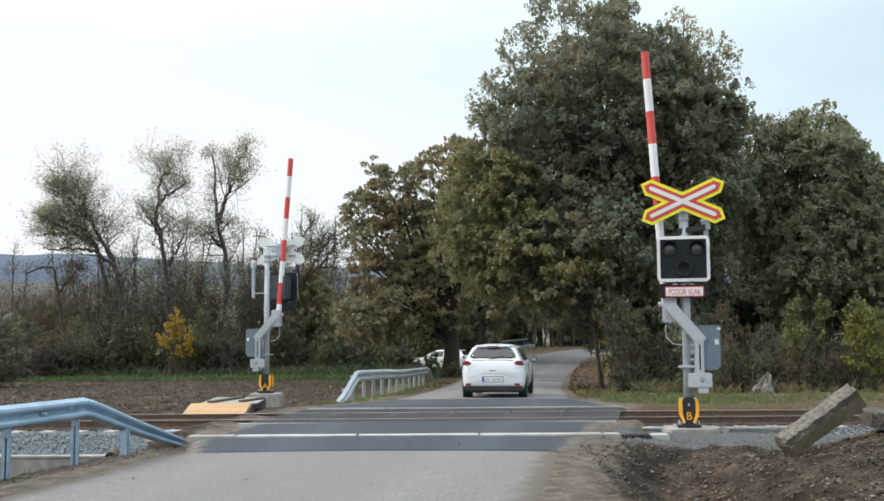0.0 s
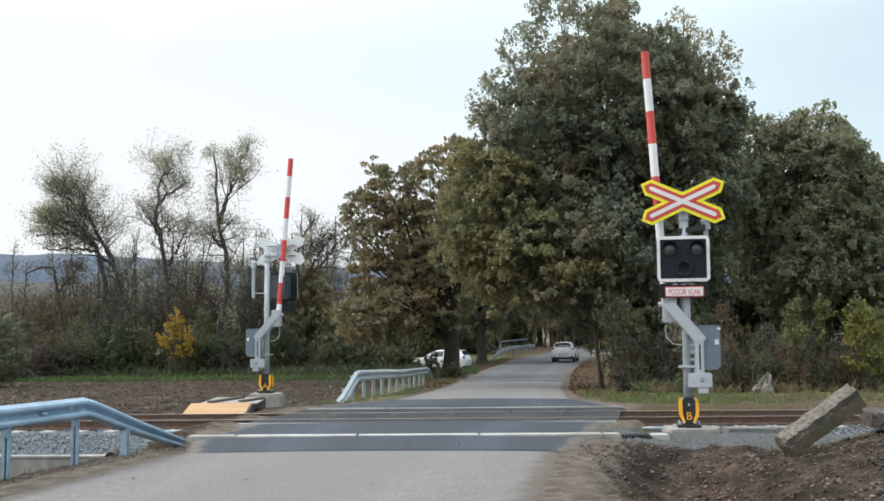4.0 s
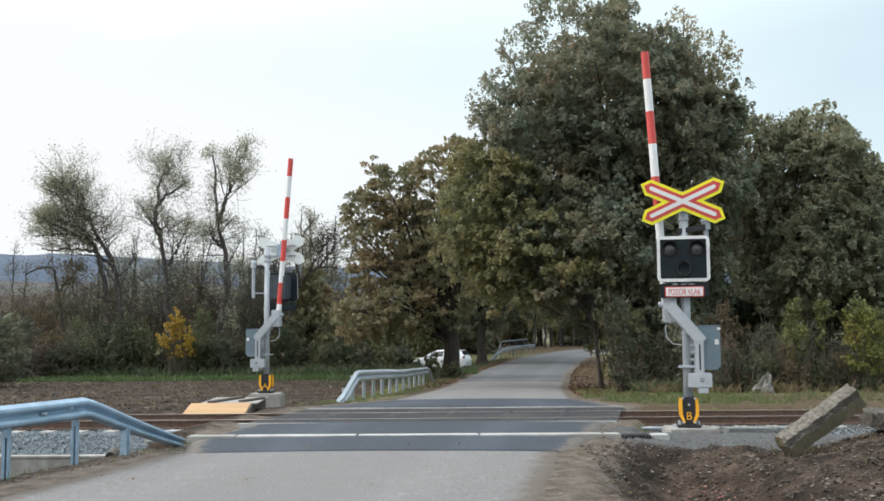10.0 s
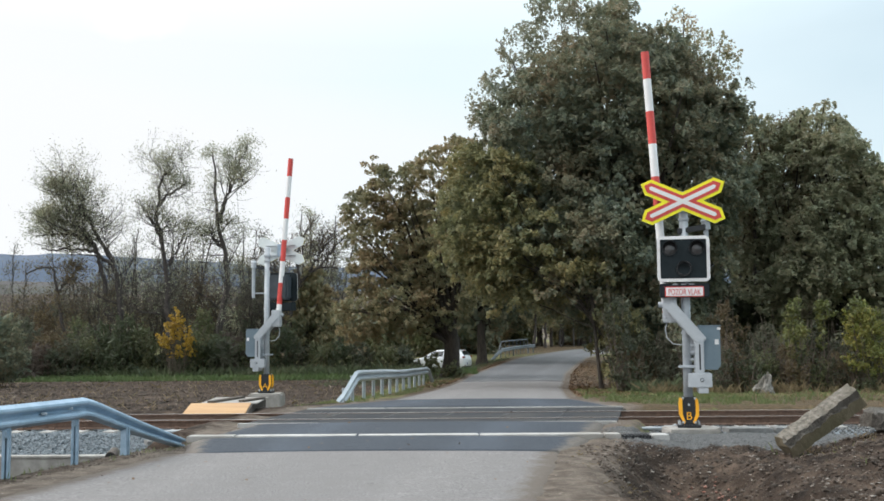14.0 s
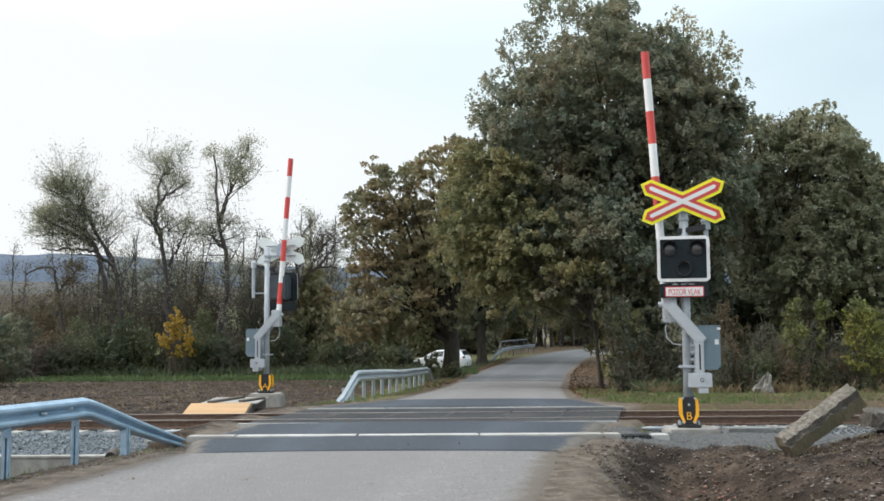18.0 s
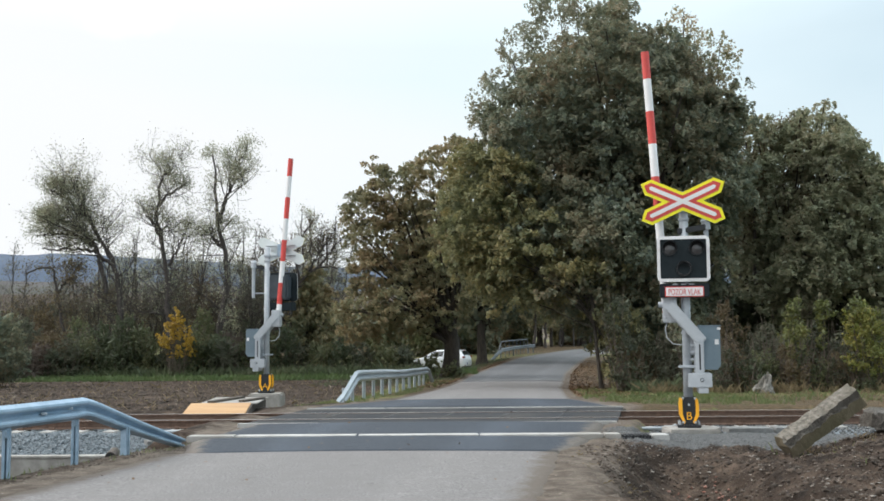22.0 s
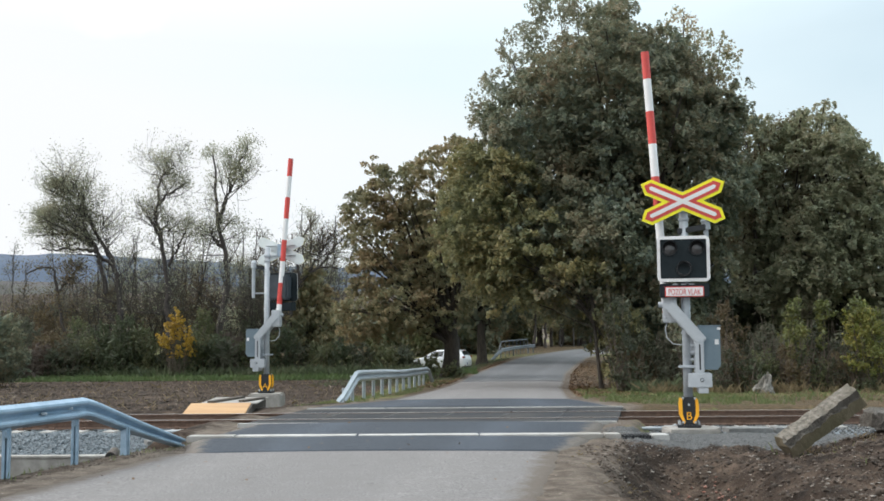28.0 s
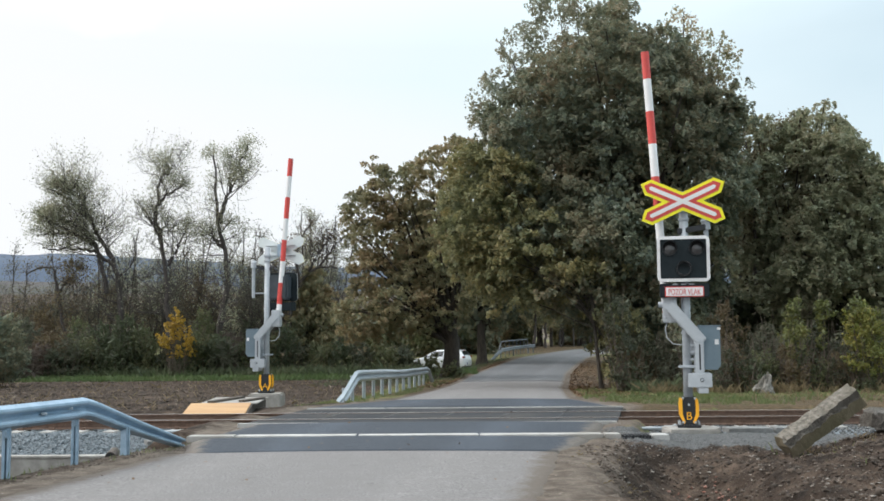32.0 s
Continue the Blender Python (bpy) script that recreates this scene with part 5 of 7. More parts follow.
# ---- trees ----
TWIG = mat("twig_bark", (0.04, 0.034, 0.031), (0.085, 0.073, 0.066), 7, 0.95, bump=0.5, bscale=14)
# bluish, lifted dark tones carry the linden's haze in the colour
LEAF_DARK = leaf_mat("haze_tinted_green_leaves", [(0.1, 0.132, 0.108), (0.155, 0.192, 0.137), (0.222, 0.234, 0.152), (0.285, 0.247, 0.155), (0.34, 0.245, 0.16)])
LEAF_BROWN = leaf_mat("turning_leaves", [(0.15, 0.182, 0.11), (0.245, 0.25, 0.14), (0.35, 0.285, 0.155), (0.45, 0.3, 0.17)])
LEAF_YELLOWGREEN = leaf_mat("yellow_green_leaves", [(0.1, 0.125, 0.045), (0.165, 0.18, 0.06), (0.31, 0.26, 0.07)])
LEAF_DEEP = leaf_mat("deep_green_leaves", [(0.045, 0.062, 0.032), (0.08, 0.1, 0.05), (0.12, 0.128, 0.065)])
LEAF_GOLD = leaf_mat("gold_green_leaves", [(0.12, 0.165, 0.05), (0.19, 0.215, 0.06), (0.28, 0.25, 0.06), (0.34, 0.26, 0.065)])
LEAF_YELLOW = leaf_mat("yellow_leaves", [(0.3, 0.2, 0.035), (0.46, 0.31, 0.045), (0.58, 0.4, 0.07)])
# paled: the glare of the bright sky behind is in these colours
LEAF_WILLOW = leaf_mat("willow_leaves", [(0.24, 0.265, 0.18), (0.33, 0.34, 0.24), (0.42, 0.38, 0.27)], 0.75)
LEAF_SHRUB = leaf_mat("hedge_leaves", [(0.07, 0.091, 0.045), (0.141, 0.156, 0.072), (0.24, 0.195, 0.106)])
LEAF_OLIVE = leaf_mat("olive_leaves", [(0.14, 0.165, 0.09), (0.225, 0.238, 0.122), (0.34, 0.3, 0.14), (0.44, 0.35, 0.15)], 0.5)
LEAF_DRY = leaf_mat("dry_leaves", [(0.1, 0.075, 0.045), (0.15, 0.11, 0.06), (0.12, 0.12, 0.05)])
LEAF_GREY = leaf_mat("grey_green_leaves", [(0.17, 0.195, 0.14), (0.26, 0.265, 0.18), (0.34, 0.275, 0.2)])
STEM = mat("dry_stem", (0.075, 0.058, 0.045), (0.15, 0.12, 0.092), 7, 0.95)
# bramble green darkened, so the undergrowth's shade sits in the colour
LEAF_SHADED_BRAMBLE = leaf_mat("shaded_bramble_leaves", [(0.04, 0.056, 0.036), (0.075, 0.088, 0.05), (0.13, 0.105, 0.068)])
LEAF_WOOD = leaf_mat("pale_wood_leaves", [(0.165, 0.2, 0.13), (0.26, 0.275, 0.168), (0.375, 0.315, 0.205)])
LEAF_HEDGE = leaf_mat("grey_hedge_leaves", [(0.075, 0.09, 0.06), (0.13, 0.135, 0.09), (0.19, 0.155, 0.115)])
LEAF_RUSSET = leaf_mat("russet_leaves", [(0.07, 0.055, 0.045), (0.11, 0.085, 0.065), (0.14, 0.1, 0.075)])


def leaf_quads(P, N, size, r, long=1.5):
    """One small kite per point P with normal N."""
    n = len(P)
    N = N / (np.linalg.norm(N, axis=1)[:, None] + 1e-9)
    a = r.normal(size=(n, 3))
    u = np.cross(N, a)
    u /= np.linalg.norm(u, axis=1)[:, None] + 1e-9
    w = np.cross(N, u)
    s = (size * r.uniform(0.6, 1.35, n))[:, None]
    v = np.stack([P - u * s * long * 0.5, P + w * s * 0.42 + N * s * 0.12, P + u * s * long * 0.5, P - w * s * 0.42 + N * s * 0.12], 1)
    return v.reshape(-1, 3), np.arange(4 * n).reshape(n, 4)


def crown_mesh(name, blobs, clump, per, size, r, fill=0.25, cover=1.0, shelf=0):
    """Leaves in overlapping tufts over the outside of several rounded masses (x, y, z, rx, ry, rz)."""
    B = np.array(blobs, float)
    C, O = [], []
    for k, (x, y, z, rx, ry, rz) in enumerate(B):
        area = 4 * np.pi * ((rx * ry) ** 1.6 / 3 + (rx * rz) ** 1.6 / 3 + (ry * rz) ** 1.6 / 3) ** (1 / 1.6)
        n = int(cover * 1.15 * area / (clump * clump * 1.5)) + 4
        d = r.normal(size=(n, 3))
        d /= np.linalg.norm(d, axis=1)[:, None]
        c = np.array([x, y, z]) + d * np.array([rx, ry, rz]) * r.uniform(0.74, 1.06, (n, 1))
        # boughs stand out in shelves, with hollows between them
        s = clump * 3.4
        q = c / s + k * 1.7
        f = (np.sin(q[:, 0] * 1.9 + 1.3 * np.sin(q[:, 2] * 1.7)) + np.sin(q[:, 2] * 2.7 + 1.1 * np.sin(q[:, 0] * 1.3 + q[:, 1])) + np.sin(q[:, 1] * 2.1 + q[:, 0] * 0.7)) / 3
        c = c + d * (f * min(clump * 1.1, 0.28 * min(rx, ry, rz)))[:, None]
        keep = (f > -0.55) | (r.rand(n) < 0.45)
        for j, (x2, y2, z2, a2, b2, c2) in enumerate(B):
            if j != k:
                keep &= (((c - (x2, y2, z2)) / (a2, b2, c2)) ** 2).sum(1) > 0.55
        C.append(c[keep])
        O.append((d / np.array([rx, ry, rz]))[keep])
    C, O = np.concatenate(C), np.concatenate(O)
    O /= np.linalg.norm(O, axis=1)[:, None]
    n = len(C)
    cr = clump * r.uniform(0.55, 1.3, n)
    core, reach = C, 1.9
    if shelf:
        # each bough is a drooping, domed shelf that carries several tufts
        e1 = O * np.array([1, 1, 0.35]) + r.normal(size=(n, 3)) * 0.25
        e1 /= np.linalg.norm(e1, axis=1)[:, None]
        e2 = np.cross(np.array([0, 0, 1.0]), e1)
        e2 /= np.linalg.norm(e2, axis=1)[:, None] + 1e-9
        k = np.repeat(np.arange(n), shelf)
        rho, th = np.sqrt(r.rand(len(k))), r.uniform(0, 6.283, len(k))
        a, b = rho * np.cos(th), rho * np.sin(th)
        C = core[k] + cr[k][:, None] * (e1[k] * a[:, None] + e2[k] * (1.15 * b)[:, None] + np.array([0, 0, 1.0]) * (0.45 * (1 - rho ** 2) - 0.3 * a - 0.15)[:, None])
        O = e1[k] * (0.55 * a + 0.15)[:, None] + e2[k] * (0.55 * b)[:, None] + np.array([0, 0, 0.35])
        O /= np.linalg.norm(O, axis=1)[:, None]
        cr = cr[k] * r.uniform(0.24, 0.46, len(k))
        n, clump, reach = len(C), clump * 0.34, 1.5
    cnt = np.maximum(8, (per * (cr / clump) ** 2).astype(int))
    idx = np.repeat(np.arange(n), cnt)
    m = len(idx)
    # each tuft is a pointed spray that grows outwards and up
    axis = O * 0.75 + np.array([0, 0, 0.7]) + r.normal(size=(n, 3)) * 0.35
    axis /= np.linalg.norm(axis, axis=1)[:, None]
    t = r.uniform(0, 1, m) ** 0.85
    d = r.normal(size=(m, 3))
    d -= (d * axis[idx]).sum(1)[:, None] * axis[idx]
    d /= np.linalg.norm(d, axis=1)[:, None]
    rad = cr[idx] * (0.85 * (1 - t) ** 0.75 + 0.06) * r.uniform(0.45, 1.0, m)
    P = C[idx] + axis[idx] * ((t - 0.45) * reach * cr[idx])[:, None] + d * rad[:, None]
    N = d * 0.75 + axis[idx] * 0.35 + np.array([0, 0, 0.25]) + r.normal(size=(m, 3)) * 0.5
    if shelf:
        N = axis[idx] * 0.9 + d * 0.35 + r.normal(size=(m, 3)) * 0.32
    v1, q1 = leaf_quads(P, N, size, r)
    pile = Pile()
    pile.add(v1, q1)
    vol = np.array([b[3] * b[4] * b[5] for b in B])
    nf = int(fill * m * 0.5)
    if nf:
        k = r.choice(len(B), nf, p=vol / vol.sum())
        d = r.normal(size=(nf, 3))
        d /= np.linalg.norm(d, axis=1)[:, None]
        P = B[k, :3] + d * B[k, 3:] * (r.uniform(0.2, 1, (nf, 1)) ** 0.5) * 0.85
        v2, q2 = leaf_quads(P, r.normal(size=(nf, 3)), size * 1.9, r)
        pile.add(v2, q2)
    return pile.mesh(name), core


def limbs_mesh(name, base, fork, ends, r0, r, bend=0.15):
    """A trunk from base to fork and tapered limbs to the ends."""
    pile = Pile()
    base, fork = np.array(base, float), np.array(fork, float)
    t = np.linspace(0, 1, 9)[:, None]
    wob = np.sin(t * 5 + r.rand() * 6) * r0 * 0.35 * np.array([1, 0.4, 0])
    flare = np.array([1.5, 1.15, 1.0, 0.95, 0.9, 0.86, 0.82, 0.78, 0.72]) * r0
    v, q = tube_np(base + (fork - base) * t + wob * t, flare, 12)
    pile.add(v, q)
    for e in ends:
        s = base + (fork - base) * r.uniform(0.55, 1.0)
        e = np.array(e, float)
        midp = (s + e) / 2 + np.array([0, 0, 0.18]) * np.linalg.norm(e - s) * r.uniform(-0.3, 1) + r.normal(size=3) * 0.15
        u = np.linspace(0, 1, 7)[:, None]
        pts = (1 - u) ** 2 * s + 2 * u * (1 - u) * midp + u * u * e + r.normal(size=(7, 3)) * 0.05
        k = r0 * r.uniform(0.22, 0.42)
        v, q = tube_np(pts, np.linspace(k, 0.02, 7), 6)
        pile.add(v, q)
    return pile.mesh(name, True)


SWAY = []        # trees that move in the wind, with their swing in degrees


def tree(name, base, r0, fork_h, blobs, leaf, label, category="tree", clump=0.8, per=120, size=0.2, fill=0.25, nlimb=26, seed=0, cover=1.0, group="", lean=(0, 0), shelf=0):
    r = np.random.RandomState(seed + 17)
    z0 = float(ground_z(np.array(base[0]), np.array(base[1])))
    t = empty(name, pose(base[0], base[1], z0 - 0.05), label, category, group)
    B = [(x - base[0], y - base[1], z - z0, a, b, c) for x, y, z, a, b, c in blobs]
    me, C = crown_mesh("crown", B, clump, per, size, r, fill, cover, shelf)
    ends = C[r.choice(len(C), min(nlimb, len(C)), replace=False)]
    part_me("trunk", limbs_mesh("trunk", (0, 0, 0), (lean[0], lean[1], fork_h), ends, r0, r), BARK, t, "dark furrowed bark")
    cr = part_me("crown", me, leaf, t)
    return t


def shrub(base, blobs, leaf, label, seed=0, clump=0.4, per=70, size=0.1, fill=0.2, name="shrub", group="", cover=1.0, nst=30, reach=1.1):
    r = np.random.RandomState(seed + 91)
    z0 = float(ground_z(np.array(base[0]), np.array(base[1])))
    t = empty(name, pose(base[0], base[1], z0 - 0.03), label, "shrub", group)
    B = [(x - base[0], y - base[1], z - z0, a, b, c) for x, y, z, a, b, c in blobs]
    me, C = crown_mesh("foliage", B, clump, per, size, r, fill, cover)
    pile = Pile()
    for e in C[r.choice(len(C), nst)]:
        u = np.linspace(0, 1, 6)[:, None]
        s = np.array([e[0] * 0.5 + r.normal() * 0.15, e[1] * 0.5, 0.0])
        e = e * np.array([reach, 1, reach]) + r.normal(size=3) * 0.12
        arch = np.array([0, 0, 0.35]) * r.uniform(-0.2, 1.0) * np.sin(u * 3.1)
        v, q = tube_np(s + (e - s) * u + arch + r.normal(size=(6, 3)) * 0.025, np.linspace(0.016, 0.005, 6), 4)
        pile.add(v, q)
    part_me("branch_tangle", pile.mesh("branch_tangle", True), STEM, t)
    part_me("foliage", me, leaf, t)
    return t


def bare_tree(base, stems, leaf, label, seed=0, r0=0.22, leaves=7000, size=0.09, spread=1.0, name="tree", group="", twig_leaf=0.55, twigs=1.0, tufts=()):
    """A thin autumn tree: bent stems given as polylines, forks and twigs, and few leaves at the twigs' ends."""
    r = np.random.RandomState(seed + 5)
    z0 = float(ground_z(np.array(base[0]), np.array(base[1])))
    t = empty(name, pose(base[0], base[1], z0 - 0.05), label, "tree", group)
    o = np.array([base[0], base[1], z0])
    wood, tips = Pile(), []

    def grow(p, d, length, rad, level):
        n = 6 if level < 2 else 4
        pts = [p]
        dd = d / np.linalg.norm(d)
        for _ in range(n - 1):
            dd = dd + r.normal(size=3) * 0.11 + np.array([0, 0, 0.06])
            dd /= np.linalg.norm(dd)
            pts.append(pts[-1] + dd * length / (n - 1))
        pts = np.array(pts)
        v, q = tube_np(pts, np.linspace(rad, max(0.007, rad * 0.35), n), 5 if level < 2 else 3)
        wood.add(v, q)
        if level >= 2:
            tips.append(pts[1:])
            return
        for _ in range(5 if level == 0 else 4):
            k = r.randint(2, n)
            nd = dd * 0.5 + r.normal(size=3) * 0.7 + np.array([0, 0, 0.35])
            grow(pts[k], nd, length * r.uniform(0.4, 0.7), rad * 0.45, level + 1)

    for si, (line, frac) in enumerate(stems):
        L = np.array(line, float) - o
        seg = np.concatenate([[0], np.cumsum(np.linalg.norm(np.diff(L, axis=0), axis=1))])
        seg = seg / seg[-1]
        u = np.linspace(0, 1, 22)
        pts = np.stack([np.interp(u, seg, L[:, i]) for i in range(3)], -1) + r.normal(size=(22, 3)) * 0.05
        ra = r0 * frac * (1 - 0.85 * u ** 0.9) + 0.02
        v, q = tube_np(pts, ra, 9)
        wood.add(v, q)
        for k in range(6, 22):
            for _ in range(2 if k % 2 else 1):
                if r.rand() > twigs:
                    continue
                d = r.normal(size=3) * np.array([1, 0.8, 0.5]) + np.array([0, 0, 0.55])
                grow(pts[k], d, spread * r.uniform(1.0, 2.3) * (1.25 - 1.0 * k / 21), max(0.016, ra[k] * 0.33), 0 if r.rand() < 0.65 and k < 16 else 1)
    part_me("trunk", wood.mesh("trunk", True), TWIG, t, "dark bare trunk and twigs")
    T = np.concatenate(tips)
    P = T[r.randint(0, len(T), leaves)] + r.normal(size=(leaves, 3)) * 0.2 * twig_leaf / 0.55
    for x, y, z, a, b, c, n in tufts:
        near = T[(((T - (np.array([x, y, z]) - o)) / (np.array([a, b, c]) * 1.3)) ** 2).sum(1) < 1]
        if len(near) > 5:
            P = np.concatenate([P, near[r.randint(0, len(near), n)] + r.normal(size=(n, 3)) * 0.22])
    v, q = leaf_quads(P, r.normal(size=(len(P), 3)), size, r)
    cr = part_me("crown", mesh_np("crown", v, q), leaf, t)
    SWAY.append((t, 0.35 if base[1] < 72 and base[0] < 0 else 0.12, seed))
    return t


tree("linden_tree", (8.2, 40.5), 0.55, 5.0, [(7.02, 40.2, 10.77, 3.77, 3.6, 3.88), (9.91, 40, 8.26, 2.45, 3.0, 3.52), (4.15, 40.4, 8.37, 2.41, 2.8, 3.79), (6.54, 39.4, 5.23, 4.14, 3.2, 3.8), (9.84, 40.6, 4.51, 1.96, 2.0, 3.0), (7.93, 38.4, 1.64, 1.35, 1.6, 2.07), (7.2, 40.2, 13.61, 1.37, 1.8, 1.32), (9.03, 40.2, 12.29, 1.71, 2.0, 1.71), (11.05, 40, 10.3, 1.25, 2.2, 1.36)],
     LEAF_DARK, "large dense dark green linden beside the road", seed=1, clump=0.66, per=34, size=0.092, group="roadside trees", nlimb=34, fill=0.26, shelf=9)
tree("hornbeam_tree", (5.9, 37.2), 0.07, 4.2, [(1.9, 39.4, 6.05, 1.97, 2.2, 2.46), (1.25, 39.6, 8.02, 0.94, 1.5, 1.12), (2.75, 39.4, 7.75, 1.45, 1.8, 1.68), (4.0, 38.8, 4.64, 1.65, 1.8, 1.87), (5.7, 38.4, 4.05, 1.26, 1.5, 1.2), (2.68, 39, 4.11, 1.55, 1.6, 1.11), (6.79, 37.3, 0.49, 0.64, 0.6, 0.95), (6.6, 37.6, 1.86, 0.75, 0.8, 1.07)],
     LEAF_OLIVE, "olive-yellow hornbeam with a thin trunk at the road's edge", seed=31, clump=0.56, per=28, size=0.09, group="roadside trees", fill=0.12, lean=(-0.35, 0.3), shelf=8)
tree("tree", (11.6, 60), 0.35, 10, [(6.75, 57, 19.99, 1.55, 1.8, 1.46), (8.76, 57, 20.83, 1.62, 1.8, 1.13), (4.57, 57, 17.98, 1.04, 1.3, 1.68), (2.63, 57, 15.14, 1.04, 1.3, 1.55), (3.37, 57, 13.63, 1.23, 1.4, 1.17), (5.89, 57, 17.46, 1.29, 1.5, 1.62)], LEAF_GREY,
     "tall slender tree rising behind the linden", seed=2, clump=0.5, per=40, size=0.12, fill=0.0, cover=0.75, nlimb=22, group="roadside trees", lean=(-4.0, -2))
tree("tree", (12.4, 52), 0.2, 10, [(12.57, 52, 17.5, 1.0, 1.1, 1.3), (14.12, 52, 16.57, 1.3, 1.3, 1.12), (15.3, 52, 15.85, 0.83, 0.9, 1.06), (12.14, 52, 16.03, 1.03, 1.2, 1.18)], LEAF_BROWN,
     "tall thin tree with sparse brownish leaves", seed=3, clump=0.4, per=18, size=0.11, fill=0.0, cover=0.8, group="roadside trees", nlimb=26)
tree("maple_tree", (0.42, 52.6), 0.44, 3.4, [(-0.46, 52.8, 9.55, 1.86, 2.2, 2.25), (-2.45, 52.6, 9.38, 1.43, 1.9, 1.85), (1.13, 53, 10.8, 1.26, 1.8, 1.57), (-4.15, 52.4, 7.4, 1.13, 1.8, 2.14), (-2.81, 52.4, 6.49, 1.49, 1.8, 1.64), (0.19, 52.6, 6.79, 1.79, 2.0, 2.69), (-4.25, 51.8, 3.06, 1.41, 1.7, 1.53), (-2.04, 51.6, 3.03, 1.82, 1.9, 1.82), (0.16, 51.6, 3.46, 1.47, 1.8, 1.41), (-3.53, 52, 4.68, 1.33, 1.7, 1.18), (-1.31, 52.2, 4.97, 1.19, 1.6, 1.33)],
     LEAF_BROWN, "roadside tree with green and rusty brown leaves", seed=4, clump=0.4, per=19, size=0.085, fill=0.02, cover=0.68, group="roadside trees", nlimb=60, shelf=8)
WOOD = [(15.3, 45, 0.3, [(15.58, 44, 9.14, 1.75, 2, 2.25), (16.63, 44, 10.16, 1.5, 2, 1.75), (14.17, 44, 8.39, 1.12, 2, 3.0), (15.36, 43, 5.75, 1.95, 2.2, 2.2)], LEAF_WOOD, 5),
        (17, 42, 0.25, [(16.63, 41, 8.38, 0.93, 1.8, 1.63), (16.3, 40.5, 5.26, 1.61, 2, 2.53), (15.26, 40, 4.08, 1.36, 1.8, 1.82)], LEAF_WOOD, 6),
        (18.6, 41, 0.25, [(17.55, 40, 7.05, 1.02, 2, 1.7), (17.43, 39.5, 4.04, 1.12, 2, 2.47)], LEAF_WOOD, 7),
        (13.9, 46, 0.25, [(14.23, 46, 6.84, 1.25, 1.6, 2.61), (14.15, 45, 3.77, 1.28, 1.5, 2.17), (14.21, 41, 3.22, 1.21, 1.6, 1.63)], LEAF_WOOD, 8)]
for x, y, r0, bl, lf, sd in WOOD:
    tree("tree", (x, y), r0, 4, bl, lf, "young bushy tree at the edge of the wood", seed=sd, clump=0.55, per=17, size=0.1, fill=0.14, cover=0.95, group="edge of the wood", nlimb=60, shelf=8)
# three of these trees get hidden boughs over the road, added to shade it
for k, (x, y, bl) in enumerate([(2.9, 74, [(3.2, 75, 6.8, 3.4, 3, 4.5), (1.5, 75, 4.7, 3.0, 2.5, 2.6), (5.2, 75, 5.4, 2.6, 2.5, 2.4), (8.0, 76, 8.6, 3.4, 4.0, 2.0)]), (1.2, 83, [(0.5, 83, 6.5, 4, 3, 4.4), (3.5, 84, 5.5, 3, 3, 3), (8.6, 86, 9.0, 4.4, 4.5, 2.2)]),
                                (11.9, 122, [(12, 122, 8.2, 4.1, 3, 5.6), (9.2, 122, 6.2, 3.4, 3, 4.0)]), (17, 121, [(16, 122, 7.2, 4.1, 3, 5.0), (20, 122, 7.6, 4, 3, 5)]), (5.5, 118, [(5, 118, 7.6, 4.2, 3, 5.2), (1, 118, 6, 4, 3, 5)]),
                                (26, 118, [(26, 118, 7.6, 5, 3, 6.2)]), (-1.5, 94, [(-1, 94, 7.5, 4, 3.5, 5), (2.2, 95, 6.0, 2.6, 2.4, 2.6)]), (4.2, 107, [(4.6, 107, 8, 4, 3.5, 5.2), (8.6, 107, 7.4, 2.6, 2.4, 2.6)]), (14.8, 70, [(14.5, 70, 6, 3.4, 3, 4.2), (16.5, 72, 9, 3.5, 3, 4), (12.0, 68, 8.4, 2.6, 4.5, 2.0)])]):
    tree("tree", (x, y), 0.35, 4.0, bl, LEAF_BROWN if k % 2 else LEAF_DARK, "dark tree of the wood along the road", seed=20 + k, clump=0.95, per=46, size=0.3, fill=0.08, cover=0.8, group="wood along the road")

